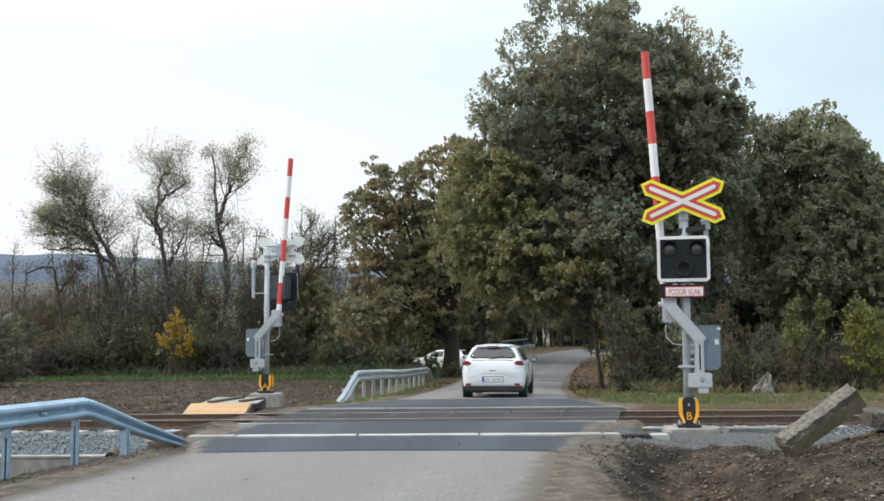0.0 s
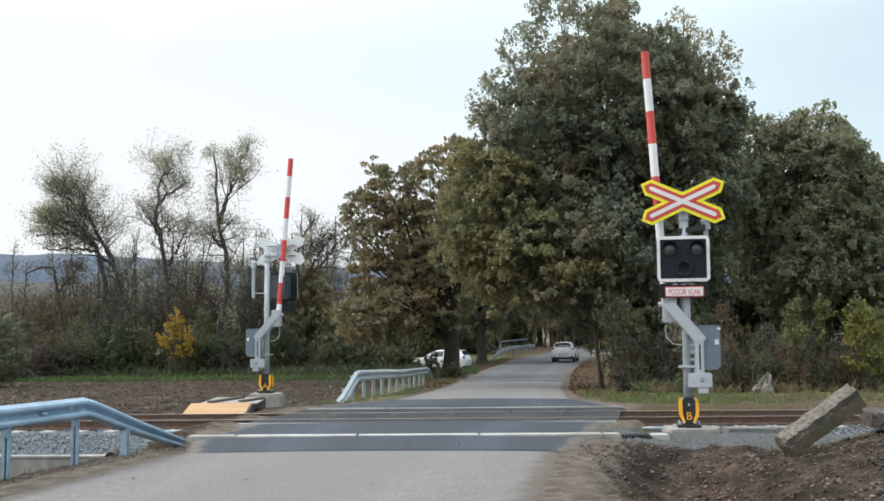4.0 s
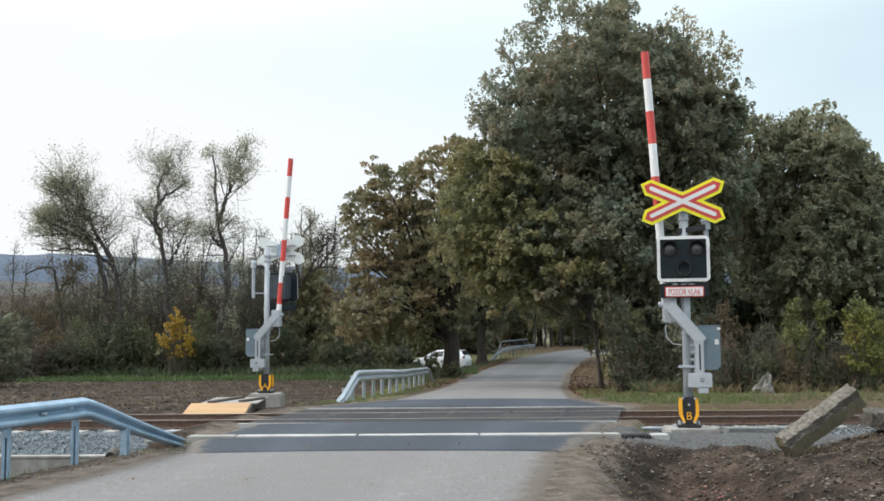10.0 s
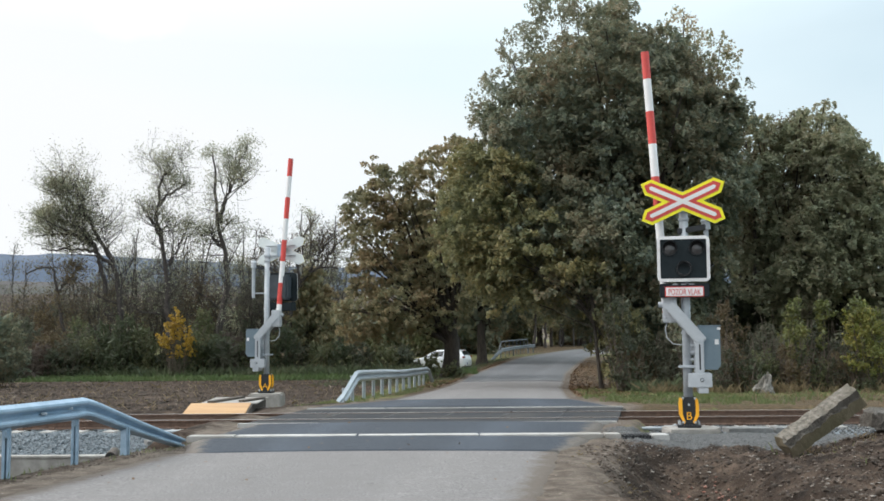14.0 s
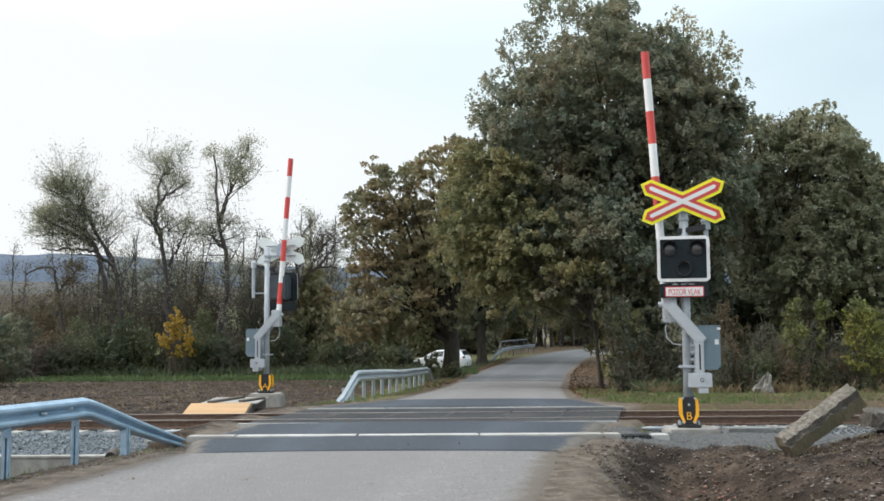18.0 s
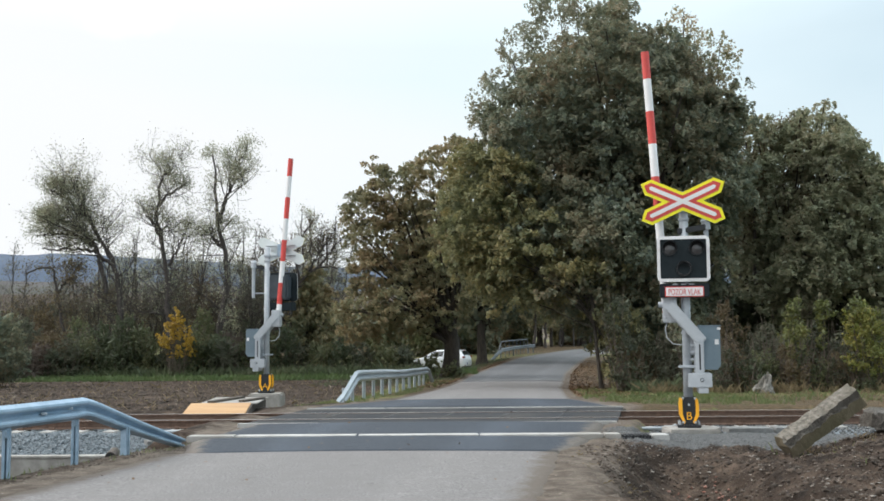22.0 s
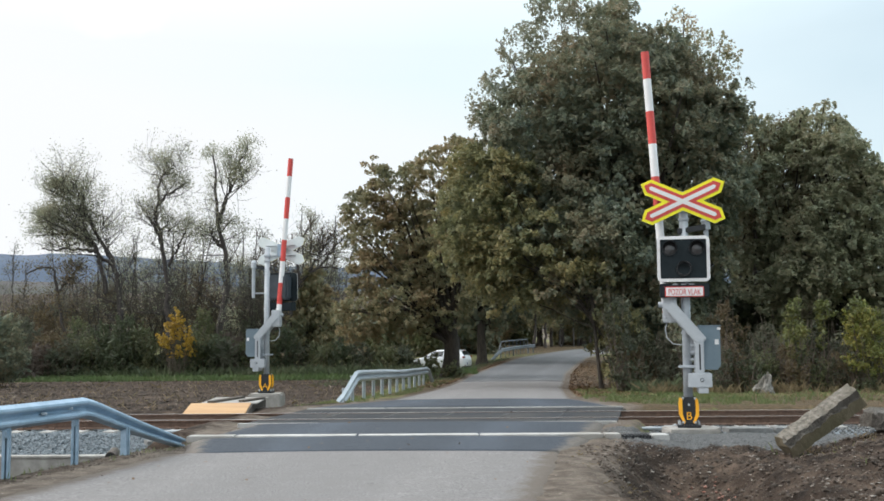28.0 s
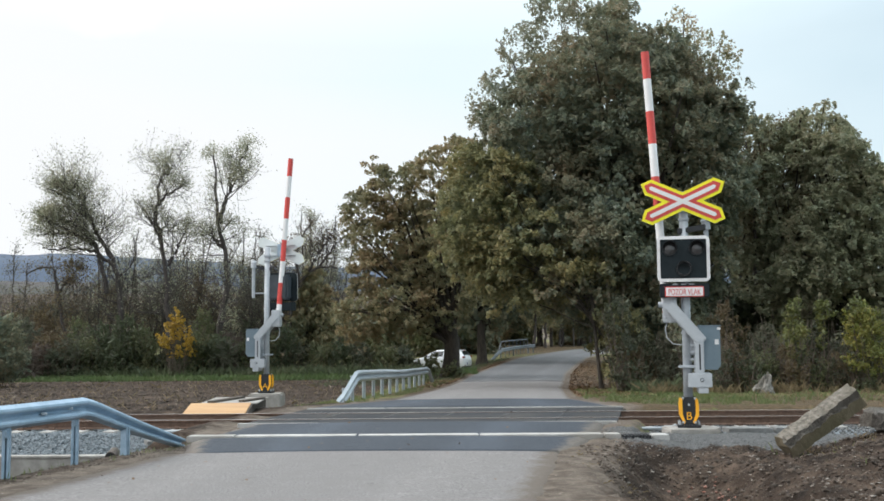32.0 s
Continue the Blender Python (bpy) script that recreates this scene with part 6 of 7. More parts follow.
bare_tree((-21.52, 66), [([(-21.53, 66, -1.46), (-21.39, 66, 2.99), (-21.55, 66, 5.24), (-21.84, 66, 6.66), (-22.55, 66, 7.81), (-23.33, 66, 8.98), (-24.11, 66, 9.98), (-24.89, 66, 10.82), (-25.13, 66, 11.06)], 1.0), ([(-22.29, 66, 4.49), (-22.71, 66, 6.66), (-23.19, 66, 7.82), (-23.89, 66, 8.82), (-25.04, 66, 9.33), (-26.18, 66, 9.53), (-27.12, 66, 9.33)], 0.55), ([(-23.92, 66, 9.81), (-24.10, 66, 10.81), (-24.26, 66, 11.25), (-24.54, 66, 11.85)], 0.5), ([(-23.19, 66, 7.82), (-24.64, 66, 8.48), (-25.96, 66, 8.60), (-26.97, 66, 8.41)], 0.5), ([(-21.96, 66, 6.82), (-22.93, 66, 8.14), (-23.74, 66, 9.98), (-23.88, 66, 10.98)], 0.45), ([(-21.84, 66, 6.32), (-23.10, 66, 7.32), (-24.99, 66, 7.60), (-26.68, 66, 7.48)], 0.45), ([(-24.89, 66, 10.82), (-25.85, 66, 11.33), (-26.24, 66, 11.46)], 0.3)],
          LEAF_WILLOW, "leaning willow with thin grey-green leaves", seed=1, r0=0.27, leaves=15000, spread=1.6, size=0.07, twig_leaf=0.7, tufts=[(-25.55, 66, 11.39, 0.82, 0.79, 0.75, 2600), (-26.38, 66, 10.09, 0.9, 0.71, 0.52, 2400), (-26.92, 66, 9.17, 1.12, 0.97, 0.82, 1800), (-25.38, 66, 7.99, 1.87, 1.42, 0.97, 2600), (-23.93, 66, 10.31, 1.31, 1.41, 1.5, 1600)], group="field edge trees")
bare_tree((-24.87, 66), [([(-24.69, 66, -1.44), (-25.03, 66, 1.9), (-25.34, 66, 3.58), (-25.68, 66, 5.27), (-25.81, 66, 6.1), (-26.27, 66, 6.44), (-27.13, 66, 6.11), (-27.76, 66, 5.88)], 0.75), ([(-25.55, 66, 4.7), (-24.75, 66, 5.64), (-24.2, 66, 6.39)], 0.4)],
          LEAF_DRY, "small bent tree with bare twigs at the field edge", seed=2, leaves=1800, spread=0.7, twigs=0.6, group="field edge trees")
bare_tree((-17.51, 64), [([(-17.48, 64, -1.75), (-17.53, 64, 1.84), (-17.71, 64, 4.02), (-17.89, 64, 6.18), (-18.09, 64, 7.36), (-18.31, 64, 8.52), (-18.47, 64, 9.87), (-18.45, 64, 10.88), (-18.25, 64, 11.89), (-18.09, 64, 11.99), (-18.09, 64, 12.46)], 0.95), ([(-18.11, 64, 7.68), (-18.60, 64, 8.69), (-19.10, 64, 9.47), (-19.49, 64, 10.04)], 0.55), ([(-18.43, 64, 10.20), (-17.82, 64, 10.73), (-17.16, 64, 11.21), (-16.63, 64, 11.53)], 0.4), ([(-17.70, 64, 6.18), (-17.17, 64, 7.18), (-16.67, 64, 8.35), (-16.40, 64, 9.01)], 0.4), ([(-18.09, 64, 12.22), (-17.76, 64, 12.22), (-17.64, 64, 12.59)], 0.3)],
          LEAF_WILLOW, "tall slim tree with a forked top and few leaves", seed=3, r0=0.25, leaves=7500, spread=1.2, size=0.07, twigs=0.95, twig_leaf=0.7, tufts=[(-17.97, 64, 12.83, 0.94, 0.91, 0.87, 1100), (-16.86, 64, 11.67, 0.87, 0.62, 0.36, 600), (-18.81, 64, 11.38, 0.44, 0.4, 0.36, 200)], group="field edge trees")
bare_tree((-14.14, 63), [([(-14.22, 63, -1.72), (-14.16, 63, 2.17), (-13.82, 63, 3.78), (-13.62, 63, 5.21), (-13.72, 63, 6.31), (-13.96, 63, 7.49), (-14.24, 63, 8.67), (-14.33, 63, 10.05), (-14.37, 63, 11.45), (-14.49, 63, 12.25), (-14.64, 63, 13.12)], 1.0), ([(-14.24, 63, 8.67), (-13.94, 63, 9.86), (-13.57, 63, 11.05), (-13.15, 63, 12.35), (-12.76, 63, 13.14), (-12.52, 63, 13.47), (-12.47, 63, 13.90)], 0.6), ([(-13.94, 63, 7.30), (-14.50, 63, 7.77), (-14.75, 63, 8.56)], 0.45)],
          LEAF_WILLOW, "tall dark forked tree with sparse leaves", seed=4, r0=0.25, leaves=7500, spread=1.2, size=0.07, twigs=0.95, twig_leaf=0.7, tufts=[(-14.53, 63, 13.84, 0.86, 0.86, 0.86, 900), (-12.28, 63, 14.10, 0.72, 0.86, 1.0, 900), (-13.11, 63, 11.44, 0.79, 0.75, 0.72, 900), (-14.71, 63, 11.25, 0.5, 0.72, 0.93, 500)], group="field edge trees")
bare_tree((-10.03, 65), [([(-10.17, 65, -1.86), (-10.19, 65, 1.43), (-9.76, 65, 4.0), (-9.22, 65, 5.29), (-8.48, 65, 5.91), (-7.74, 65, 6.13), (-6.81, 65, 6.05)], 0.9), ([(-8.85, 65, 5.62), (-8.22, 65, 6.76), (-7.56, 65, 7.87), (-6.97, 65, 8.61)], 0.5), ([(-9.4, 65, 4.92), (-9.59, 65, 6.59), (-9.23, 65, 8.07), (-8.45, 65, 9.37)], 0.45), ([(-9.76, 65, 4.0), (-10.88, 65, 5.85), (-11.56, 65, 7.34)], 0.4), ([(-8.11, 65, 6.02), (-7.19, 65, 7.31), (-6.63, 65, 8.05)], 0.35)],
          LEAF_DRY, "crooked dark tree with bare branches", seed=5, leaves=1200, spread=1.05, twigs=0.9, group="field edge trees")
bare_tree((-10.1, 76), [([(-10.1, 76, -0.6), (-10.0, 76, 5), (-10.1, 76, 10.8)], 0.8)], LEAF_WILLOW, "pale thin tree far behind the field", seed=6, leaves=5000, spread=1.2, group="field edge trees")

for k, (x, y, h) in enumerate([(13.6, 43, 10.2), (15.0, 43.5, 10.8), (16.0, 43, 10.3), (17.6, 42, 9.4), (18.6, 41.5, 8.4), (12.2, 43.5, 9.2)]):
    bare_tree((x, y), [([(x, y, 3.5), (x + 0.1, y, h * 0.75), (x + 0.3 * (k % 3 - 1), y, h)], 0.3)], LEAF_DRY, "slim sapling with sparse dry leaves in the wood's edge", seed=90 + k, leaves=2200, spread=0.6, size=0.085, group="edge of the wood", twigs=0.7)

# hedge along the far side of the field
HEDGE = [
    (-24.95, 58, 1.63, 1.38, LEAF_RUSSET), (-24.2, 60, 1.14, 1.16, LEAF_RUSSET), (-23.83, 61, 2.06, 1.39, LEAF_DRY), (-22.44, 61, 1.6, 1.18, LEAF_HEDGE),
    (-25.65, 62, 2.95, 1.06, LEAF_HEDGE), (-22.85, 63, 2.95, 0.79, LEAF_SHRUB), (-22.91, 60, 1.03, 1.29, LEAF_SHADED_BRAMBLE), (-27.48, 63, 2.45, 1.07, LEAF_HEDGE),
    (-25.77, 64, 3.53, 0.94, LEAF_DRY), (-21.07, 62, 2.57, 1.23, LEAF_DEEP), (-19.68, 62, 2.98, 1.2, LEAF_DEEP), (-18.61, 62, 2.48, 0.92, LEAF_SHRUB),
    (-20.02, 61, 1.44, 1.39, LEAF_DEEP), (-21.57, 61, 1.52, 1.04, LEAF_SHRUB), (-17.99, 62, 1.32, 0.77, LEAF_SHRUB), (-17.09, 62, 1.49, 0.85, LEAF_SHADED_BRAMBLE),
    (-15.11, 62, 3.3, 1.06, LEAF_SHRUB), (-13.98, 61, 1.88, 1.04, LEAF_DEEP), (-15.19, 61, 1.89, 0.83, LEAF_SHRUB), (-15.7, 61, 1.14, 0.83, LEAF_DEEP),
    (-12.99, 62, 1.98, 0.99, LEAF_RUSSET), (-12.1, 62, 1.45, 0.99, LEAF_SHRUB), (-13.29, 61, 1.26, 0.83, LEAF_HEDGE), (-11.23, 63, 1.87, 1.0, LEAF_SHRUB),
    (-10.17, 63, 2.43, 1.0, LEAF_DEEP), (-12.52, 66, 2.93, 0.9, LEAF_HEDGE), (-9.16, 63, 1.0, 0.93, LEAF_SHADED_BRAMBLE), (-7.81, 63, 1.14, 0.93, LEAF_SHRUB),
    (-6.42, 63, 1.2, 0.93, LEAF_DEEP), (-5.06, 63, 1.05, 0.93, LEAF_SHADED_BRAMBLE), (-3.67, 63, 0.97, 0.93, LEAF_SHRUB), (-2.29, 64, 0.73, 0.87, LEAF_SHADED_BRAMBLE)]
hr = random.Random(4)
for k, (x, y, top, w, lf) in enumerate(HEDGE):
    z0 = float(ground_z(np.array(x), np.array(y)))
    h = top - z0
    shrub((x, y), [(x, y, z0 + h * 0.36, w, 0.9, h * 0.4), (x + hr.uniform(-0.4, 0.4), y, z0 + h * 0.72, w * 0.7, 0.8, h * 0.28)], lf, "tangled autumn hedge bush beyond the field", seed=k, clump=0.34, per=46, size=0.088, fill=0.16, cover=0.75, group="field hedge", nst=60, reach=1.2)
tree("tree", (-8.96, 66), 0.14, 2.5, [(-8.86, 66, 3.65, 1.42, 1.4, 1.87), (-9.71, 66, 1.98, 1.05, 1.3, 1.5), (-7.85, 66, 2.15, 1.12, 1.3, 1.69), (-8.61, 66, 5.15, 0.82, 1.2, 1.12)], LEAF_BROWN, "small tree with dark green and ochre leaves by the hedge", seed=61, clump=0.5, per=20, size=0.12, fill=0.1, cover=0.85, group="field edge trees", shelf=7)
for k, (x, y, h) in enumerate([(-18.9, 67, 9.0), (-16.2, 66, 8.3), (-21.6, 68, 8.8), (-12.6, 66, 8.6), (-22.9, 67, 7), (-27.5, 72, 8), (-19.6, 72, 8), (-15.9, 70, 7.5), (-12.2, 70, 9), (-8.2, 70, 8.6), (-28.6, 68, 6.5), (-9.2, 68, 7.5),
                               (-30.5, 70, 8), (-25.6, 70, 7.5), (-24.2, 71, 7), (-20.2, 69, 7.5), (-17.4, 69, 8), (-14.6, 68, 7.5), (-13.4, 71, 9), (-10.8, 69, 8.2), (-7.2, 71, 8.6), (-23.6, 69, 5.5), (-21, 71, 5.5), (-26.8, 69, 5.5), (-18, 70, 5), (-15.2, 66, 5), (-11.5, 67, 5.5), (-29.6, 72, 5)]):
    bare_tree((x, y), [([(x, y, -0.7), (x + hr.uniform(-0.4, 0.4), y, h * 0.4), (x + hr.uniform(-1, 1), y, h)], 0.45), ([(x, y, 0.4), (x + hr.uniform(-2, 2), y, h * 0.7)], 0.35)], [LEAF_HEDGE, LEAF_DRY, LEAF_HEDGE][k % 3],
              "thin leafless sapling behind the field hedge", seed=70 + k, r0=0.12, leaves=1700, spread=1.1, size=0.075, group="field saplings", twigs=0.9)
for k, (x, top) in enumerate([(-24.86, 8.93), (-22.76, 9.22), (-19.17, 9.32), (-18.23, 8.89), (-14.61, 9.41), (-13.34, 9.06), (-10.09, 10.74), (-8.4, 10.52)]):
    bare_tree((x, 74), [([(x, 74, -0.7), (x + hr.uniform(-0.3, 0.3), 74, top * 0.45), (x + hr.uniform(-0.5, 0.5), 74, top)], 1.0), ([(x, 74, top * 0.3), (x + hr.uniform(-1.5, 1.5), 74, top * 0.85)], 0.7)],
              LEAF_WILLOW, "airy grey tree with fine twigs behind the field hedge", seed=280 + k, r0=0.1, leaves=2600, spread=1.25, size=0.07, group="field saplings", twigs=0.9, twig_leaf=0.8)
shrub((-15.97, 60), [(-16.05, 60, 1.09, 0.82, 0.6, 0.68), (-16.47, 60, 1.66, 0.61, 0.5, 0.55), (-15.52, 60, 1.49, 0.58, 0.5, 0.61), (-15.87, 60, 2.34, 0.41, 0.4, 0.55), (-16.15, 60, 2.85, 0.24, 0.3, 0.41), (-15.17, 60, 0.98, 0.34, 0.4, 0.48)], LEAF_YELLOW, "bright yellow autumn bush", seed=50, clump=0.26, per=20, size=0.12, cover=0.5, fill=0.03, nst=40)
shrub((-22.4, 50), [(-22.5, 50, 1.2, 1.3, 1.2, 1.6), (-22.0, 50, 0.4, 1.2, 1, 1.1)], LEAF_DARK, "dense dark green bush at the field edge", seed=51)
shrub((0.1, 51.8), [(-0.45, 51.8, -0.04, 0.38, 0.3, 0.35), (-0.63, 51.9, 0.37, 0.24, 0.25, 0.27), (0.36, 51.7, -0.27, 0.41, 0.35, 0.38), (0.77, 51.7, -0.45, 0.23, 0.3, 0.23)], LEAF_SHRUB, "dark ivy bush at the foot of the roadside tree", seed=66, clump=0.26, per=26, size=0.1, cover=0.6, nst=20)
# undergrowth at the edge of the wood
ur = random.Random(8)
for k in range(24):
    x = 6.6 + k * 0.56
    y = 35.4 - 0.12 * k + ur.uniform(-0.5, 1.2)
    h = ur.uniform(1.0, 2.7)
    shrub((x, y), [(x, y, h * 0.4 - 0.35, 0.7, 0.7, h * 0.5), (x + ur.uniform(-0.4, 0.4), y, h * 0.85 - 0.35, 0.5, 0.5, h * 0.33)], [LEAF_SHADED_BRAMBLE, LEAF_DRY, LEAF_SHADED_BRAMBLE, LEAF_HEDGE, LEAF_DARK][k % 5],
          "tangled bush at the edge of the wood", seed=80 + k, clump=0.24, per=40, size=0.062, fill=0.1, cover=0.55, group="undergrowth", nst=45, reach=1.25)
for k, (x, y, top) in enumerate([(11.93, 34.0, 2.8), (12.85, 33.8, 2.65), (11.97, 33.4, 1.94), (11.48, 33.4, 1.8), (13.48, 32.6, 2.74), (13.78, 32.6, 2.51), (14.07, 32.5, 2.41)]):
    shrub((x, y), [(x, y, top - 0.9, 0.16, 0.16, 0.7), (x + 0.1, y, top - 0.3, 0.28 if k < 2 else 0.12, 0.22, 0.26)], LEAF_YELLOWGREEN, "slender sapling with light green leaves", seed=140 + k, clump=0.17, per=16, size=0.08, fill=0, cover=0.7, group="undergrowth", nst=6)
for k in range(11):
    x, y = 9.8 + k * 1.15, 43.5 + ur.uniform(-0.6, 0.8) - 0.15 * k
    h = ur.uniform(3.2, 4.6)
    shrub((x, y), [(x, y, h * 0.4 - 0.5, 1.0, 0.8, h * 0.5), (x, y, h * 0.8 - 0.5, 0.8, 0.7, h * 0.3)], [LEAF_SHADED_BRAMBLE, LEAF_DEEP][k % 2], "dark thicket inside the edge of the wood", seed=230 + k, clump=0.42, per=30, size=0.15, fill=0.3, cover=1.0, group="undergrowth", nst=20)
for k in range(16):
    x, y = 9.4 + k * 0.42, 33.0 - 0.02 * k + ur.uniform(-0.3, 0.4)
    h = ur.uniform(0.8, 1.5)
    shrub((x, y), [(x, y, h * 0.4 - 0.35, 0.4, 0.4, h * 0.45), (x + ur.uniform(-0.2, 0.2), y, h * 0.8 - 0.35, 0.3, 0.3, h * 0.3)], [LEAF_SHADED_BRAMBLE, LEAF_DRY, LEAF_DEEP, LEAF_SHRUB][k % 4],
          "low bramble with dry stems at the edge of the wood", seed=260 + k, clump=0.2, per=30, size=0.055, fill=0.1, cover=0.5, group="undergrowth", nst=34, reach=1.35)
# dark growth behind the bend of the road
for k in range(15):
    x, y = -9 + k * 3.1, 128 + ur.uniform(-2, 3)
    if 12.2 < x < 14.5:
        continue
    shrub((x, y), [(x, y, 2.0, 2.4, 1.5, 2.6)], [LEAF_SHRUB, LEAF_DARK, LEAF_BROWN][k % 3], "dark woodland bush beyond the bend", seed=170 + k, clump=0.7, per=26, size=0.36, group="woodland bushes", nst=10)
for k, (x, y, r0, h) in enumerate(((11.6, 113, 0.16, 7.5), (12.8, 118, 0.22, 8), (13.6, 116, 0.14, 7), (14.4, 120, 0.2, 8), (15.3, 117, 0.13, 7.5), (16.4, 121, 0.18, 8), (10.3, 112, 0.2, 7.5), (17.6, 119, 0.15, 7.5))):
    bare_tree((x, y), [([(x, y, -0.5), (x + 0.15, y, h * 0.4), (x - 0.1 + 0.05 * k, y, h)], 1.0)], LEAF_BROWN, "slim woodland tree with a bare trunk beyond the bend", seed=210 + k, r0=r0, leaves=1500, size=0.16, spread=0.9, group="wood along the road", twigs=0.4)
for k in range(9):
    x, y = -6 + k * 1.35, 92 + ur.uniform(-3, 6) + 0.9 * k
    shrub((x, y), [(x, y, 0.6, 1.4, 1.2, 1.6)], [LEAF_SHRUB, LEAF_DARK, LEAF_DRY][k % 3], "low bush along the edge of the road", seed=190 + k, clump=0.5, per=30, size=0.25, group="woodland bushes", nst=16)
shrub((13.9, 32.4), [(13.66, 32.4, 1.55, 0.52, 0.5, 0.63), (14.12, 32.4, 1.3, 0.44, 0.5, 0.63), (13.37, 32.5, 1.69, 0.28, 0.4, 0.63), (13.91, 32.5, 2.14, 0.33, 0.4, 0.37), (13.44, 32.3, 0.83, 0.44, 0.4, 0.48), (13.94, 32.3, 0.68, 0.4, 0.4, 0.44)], LEAF_GOLD, "yellow and green bush at the edge of the wood", seed=120, clump=0.2, per=24, size=0.065, fill=0.05, cover=0.6, nst=12)

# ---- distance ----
# the blue of distance haze is put into the hill colour
HILL = mat("hazy_blue_hill", (0.066, 0.09, 0.132), (0.095, 0.122, 0.17), 0.02, 1.0, big=(0.075, 0.1, 0.145))
FIELD = mat("far_field", (0.052, 0.047, 0.049), (0.085, 0.074, 0.072), 0.05, 1.0, big=(0.058, 0.07, 0.057), stretch=(0.2, 1, 1))


def ridge(name, y, pts, depth, material, label, seed):
    xs = np.linspace(pts[0][0], pts[-1][0], 160)
    top = np.interp(xs, [p[0] for p in pts], [p[1] for p in pts]) * (1 + 0.025 * rough_noise(xs, xs * 0, abs(pts[-1][0] - pts[0][0]) / 18, seed))
    prof = np.array([(-depth, 0.0), (-depth * 0.6, 0.45), (-depth * 0.25, 0.85), (0, 1.0), (depth * 0.6, 0.8), (depth * 1.4, 0.0)])
    V = np.stack([np.repeat(xs[:, None], 6, 1), y + np.repeat(prof[None, :, 0], 160, 0), top[:, None] * prof[None, :, 1] - 20], -1)
    i, j = np.meshgrid(np.arange(159), np.arange(5), indexing="ij")
    q = np.stack([i * 6 + j, (i + 1) * 6 + j, (i + 1) * 6 + j + 1, i * 6 + j + 1], -1).reshape(-1, 4)
    me = mesh_np(name, V.reshape(-1, 3), q, True)
    me.materials.append(material)
    tagged(new(name, me), label, "hills", kind="structure")


ridge("backdrop_hills", 3200, [(-3200, 230), (-1430, 290), (-1200, 285), (-970, 275), (-800, 265), (-600, 245), (-260, 235), (200, 260), (1500, 220), (3200, 240)], 500, HILL, "distant wooded ridge, blue with painted haze", 7)
ridge("backdrop_fields", 1000, [(-1500, 80), (-450, 78), (-270, 74), (-105, 66), (300, 70), (1500, 80)], 260, FIELD, "pale brown distant fields", 9)


CONCRETE_CRUMB = mat("stone_chip", (0.17, 0.155, 0.135), (0.29, 0.268, 0.24), 8, 0.9, island=0.3)


# ---- ground cover ----
def blades(name, place, n, height, width, material, label, category, seed, lean=0.5):
    """Grass as many narrow blades in one object."""
    r = np.random.RandomState(seed)
    P = place(r.rand(n), r.rand(n), r)
    n = len(P)
    a = r.uniform(0, 6.28, n)
    h = height * r.lognormal(0, 0.35, n)
    d = np.stack([np.cos(a), np.sin(a), np.zeros(n)], -1) * (width * r.uniform(0.6, 1.4, n))[:, None]
    b = r.normal(size=(n, 3)) * np.array([1, 1, 0]) * (h * lean)[:, None] * 0.6
    up = np.stack([np.zeros(n), np.zeros(n), h], -1)
    v = np.stack([P - d - [0, 0, 0.02], P + d - [0, 0, 0.02], P + up * 0.55 + b * 0.35 + d * 0.7, P + up + b], 1)
    f = np.arange(4 * n).reshape(n, 4)
    me = mesh_np(name, v.reshape(-1, 3), f)
    me.materials.append(material)
    return tagged(new(name, me), label, category, kind="stuff")


def on_ground(x, y):
    return np.stack([x, y, ground_z(x, y)], -1)


def patchy(P, s, cut, seed):
    return P[rough_noise(P[:, 0], P[:, 1], s, seed) > cut]


def clear_of_road(P, d=0.25):
    return P[np.abs(P[:, 0] - road_x(P[:, 1])) - road_half(P[:, 1]) > d]


GRASS = leaf_mat("green_grass", [(0.075, 0.11, 0.038), (0.125, 0.165, 0.055), (0.2, 0.195, 0.085)], 0.3)
MEADOW = leaf_mat("lush_meadow_grass", [(0.055, 0.09, 0.03), (0.09, 0.14, 0.045), (0.13, 0.16, 0.065)], 0.3)
STRAW = leaf_mat("dry_grass", [(0.1, 0.085, 0.04), (0.19, 0.145, 0.08), (0.27, 0.21, 0.12)], 0.3)
FALLEN = leaf_mat("fallen_leaves", [(0.07, 0.042, 0.024), (0.13, 0.075, 0.036), (0.21, 0.12, 0.055)], 0.2)
blades("grass", lambda u, v, r: clear_of_road(patchy(on_ground(3.5 + 15 * u, 24.2 + 11.5 * v ** 0.8), 1.7, 0.2, 41)), 42000, 0.085, 0.008, GRASS, "short green grass beside the track", "grass", 1)
blades("grass", lambda u, v, r: patchy(on_ground(6.8 + 11 * u, 31.6 + 3.2 * v + 0.6 * (1 - u)), 1.3, 0.12, 42), 22000, 0.22, 0.004, STRAW, "tall dry grass along the bushes", "grass", 2, 0.7)
blades("grass", lambda u, v, r: patchy(on_ground(8 + 10 * u, 25 + 7 * v), 1.2, 0.25, 43), 5000, 0.12, 0.005, STRAW, "tufts of dry grass beside the track", "grass", 3, 0.8)
blades("grass", lambda u, v, r: on_ground(-36 + 38 * u, 56.2 + 5.5 * v), 50000, 0.16, 0.026, MEADOW, "green grass strip at the far edge of the field", "grass", 4)
blades("grass", lambda u, v, r: clear_of_road(patchy(on_ground(4.2 + 4.2 * u, 23.8 + 6.5 * v), 1.0, 0.12, 49), 0.45), 13000, 0.065, 0.008, GRASS, "short green grass on the road shoulder", "grass", 16)
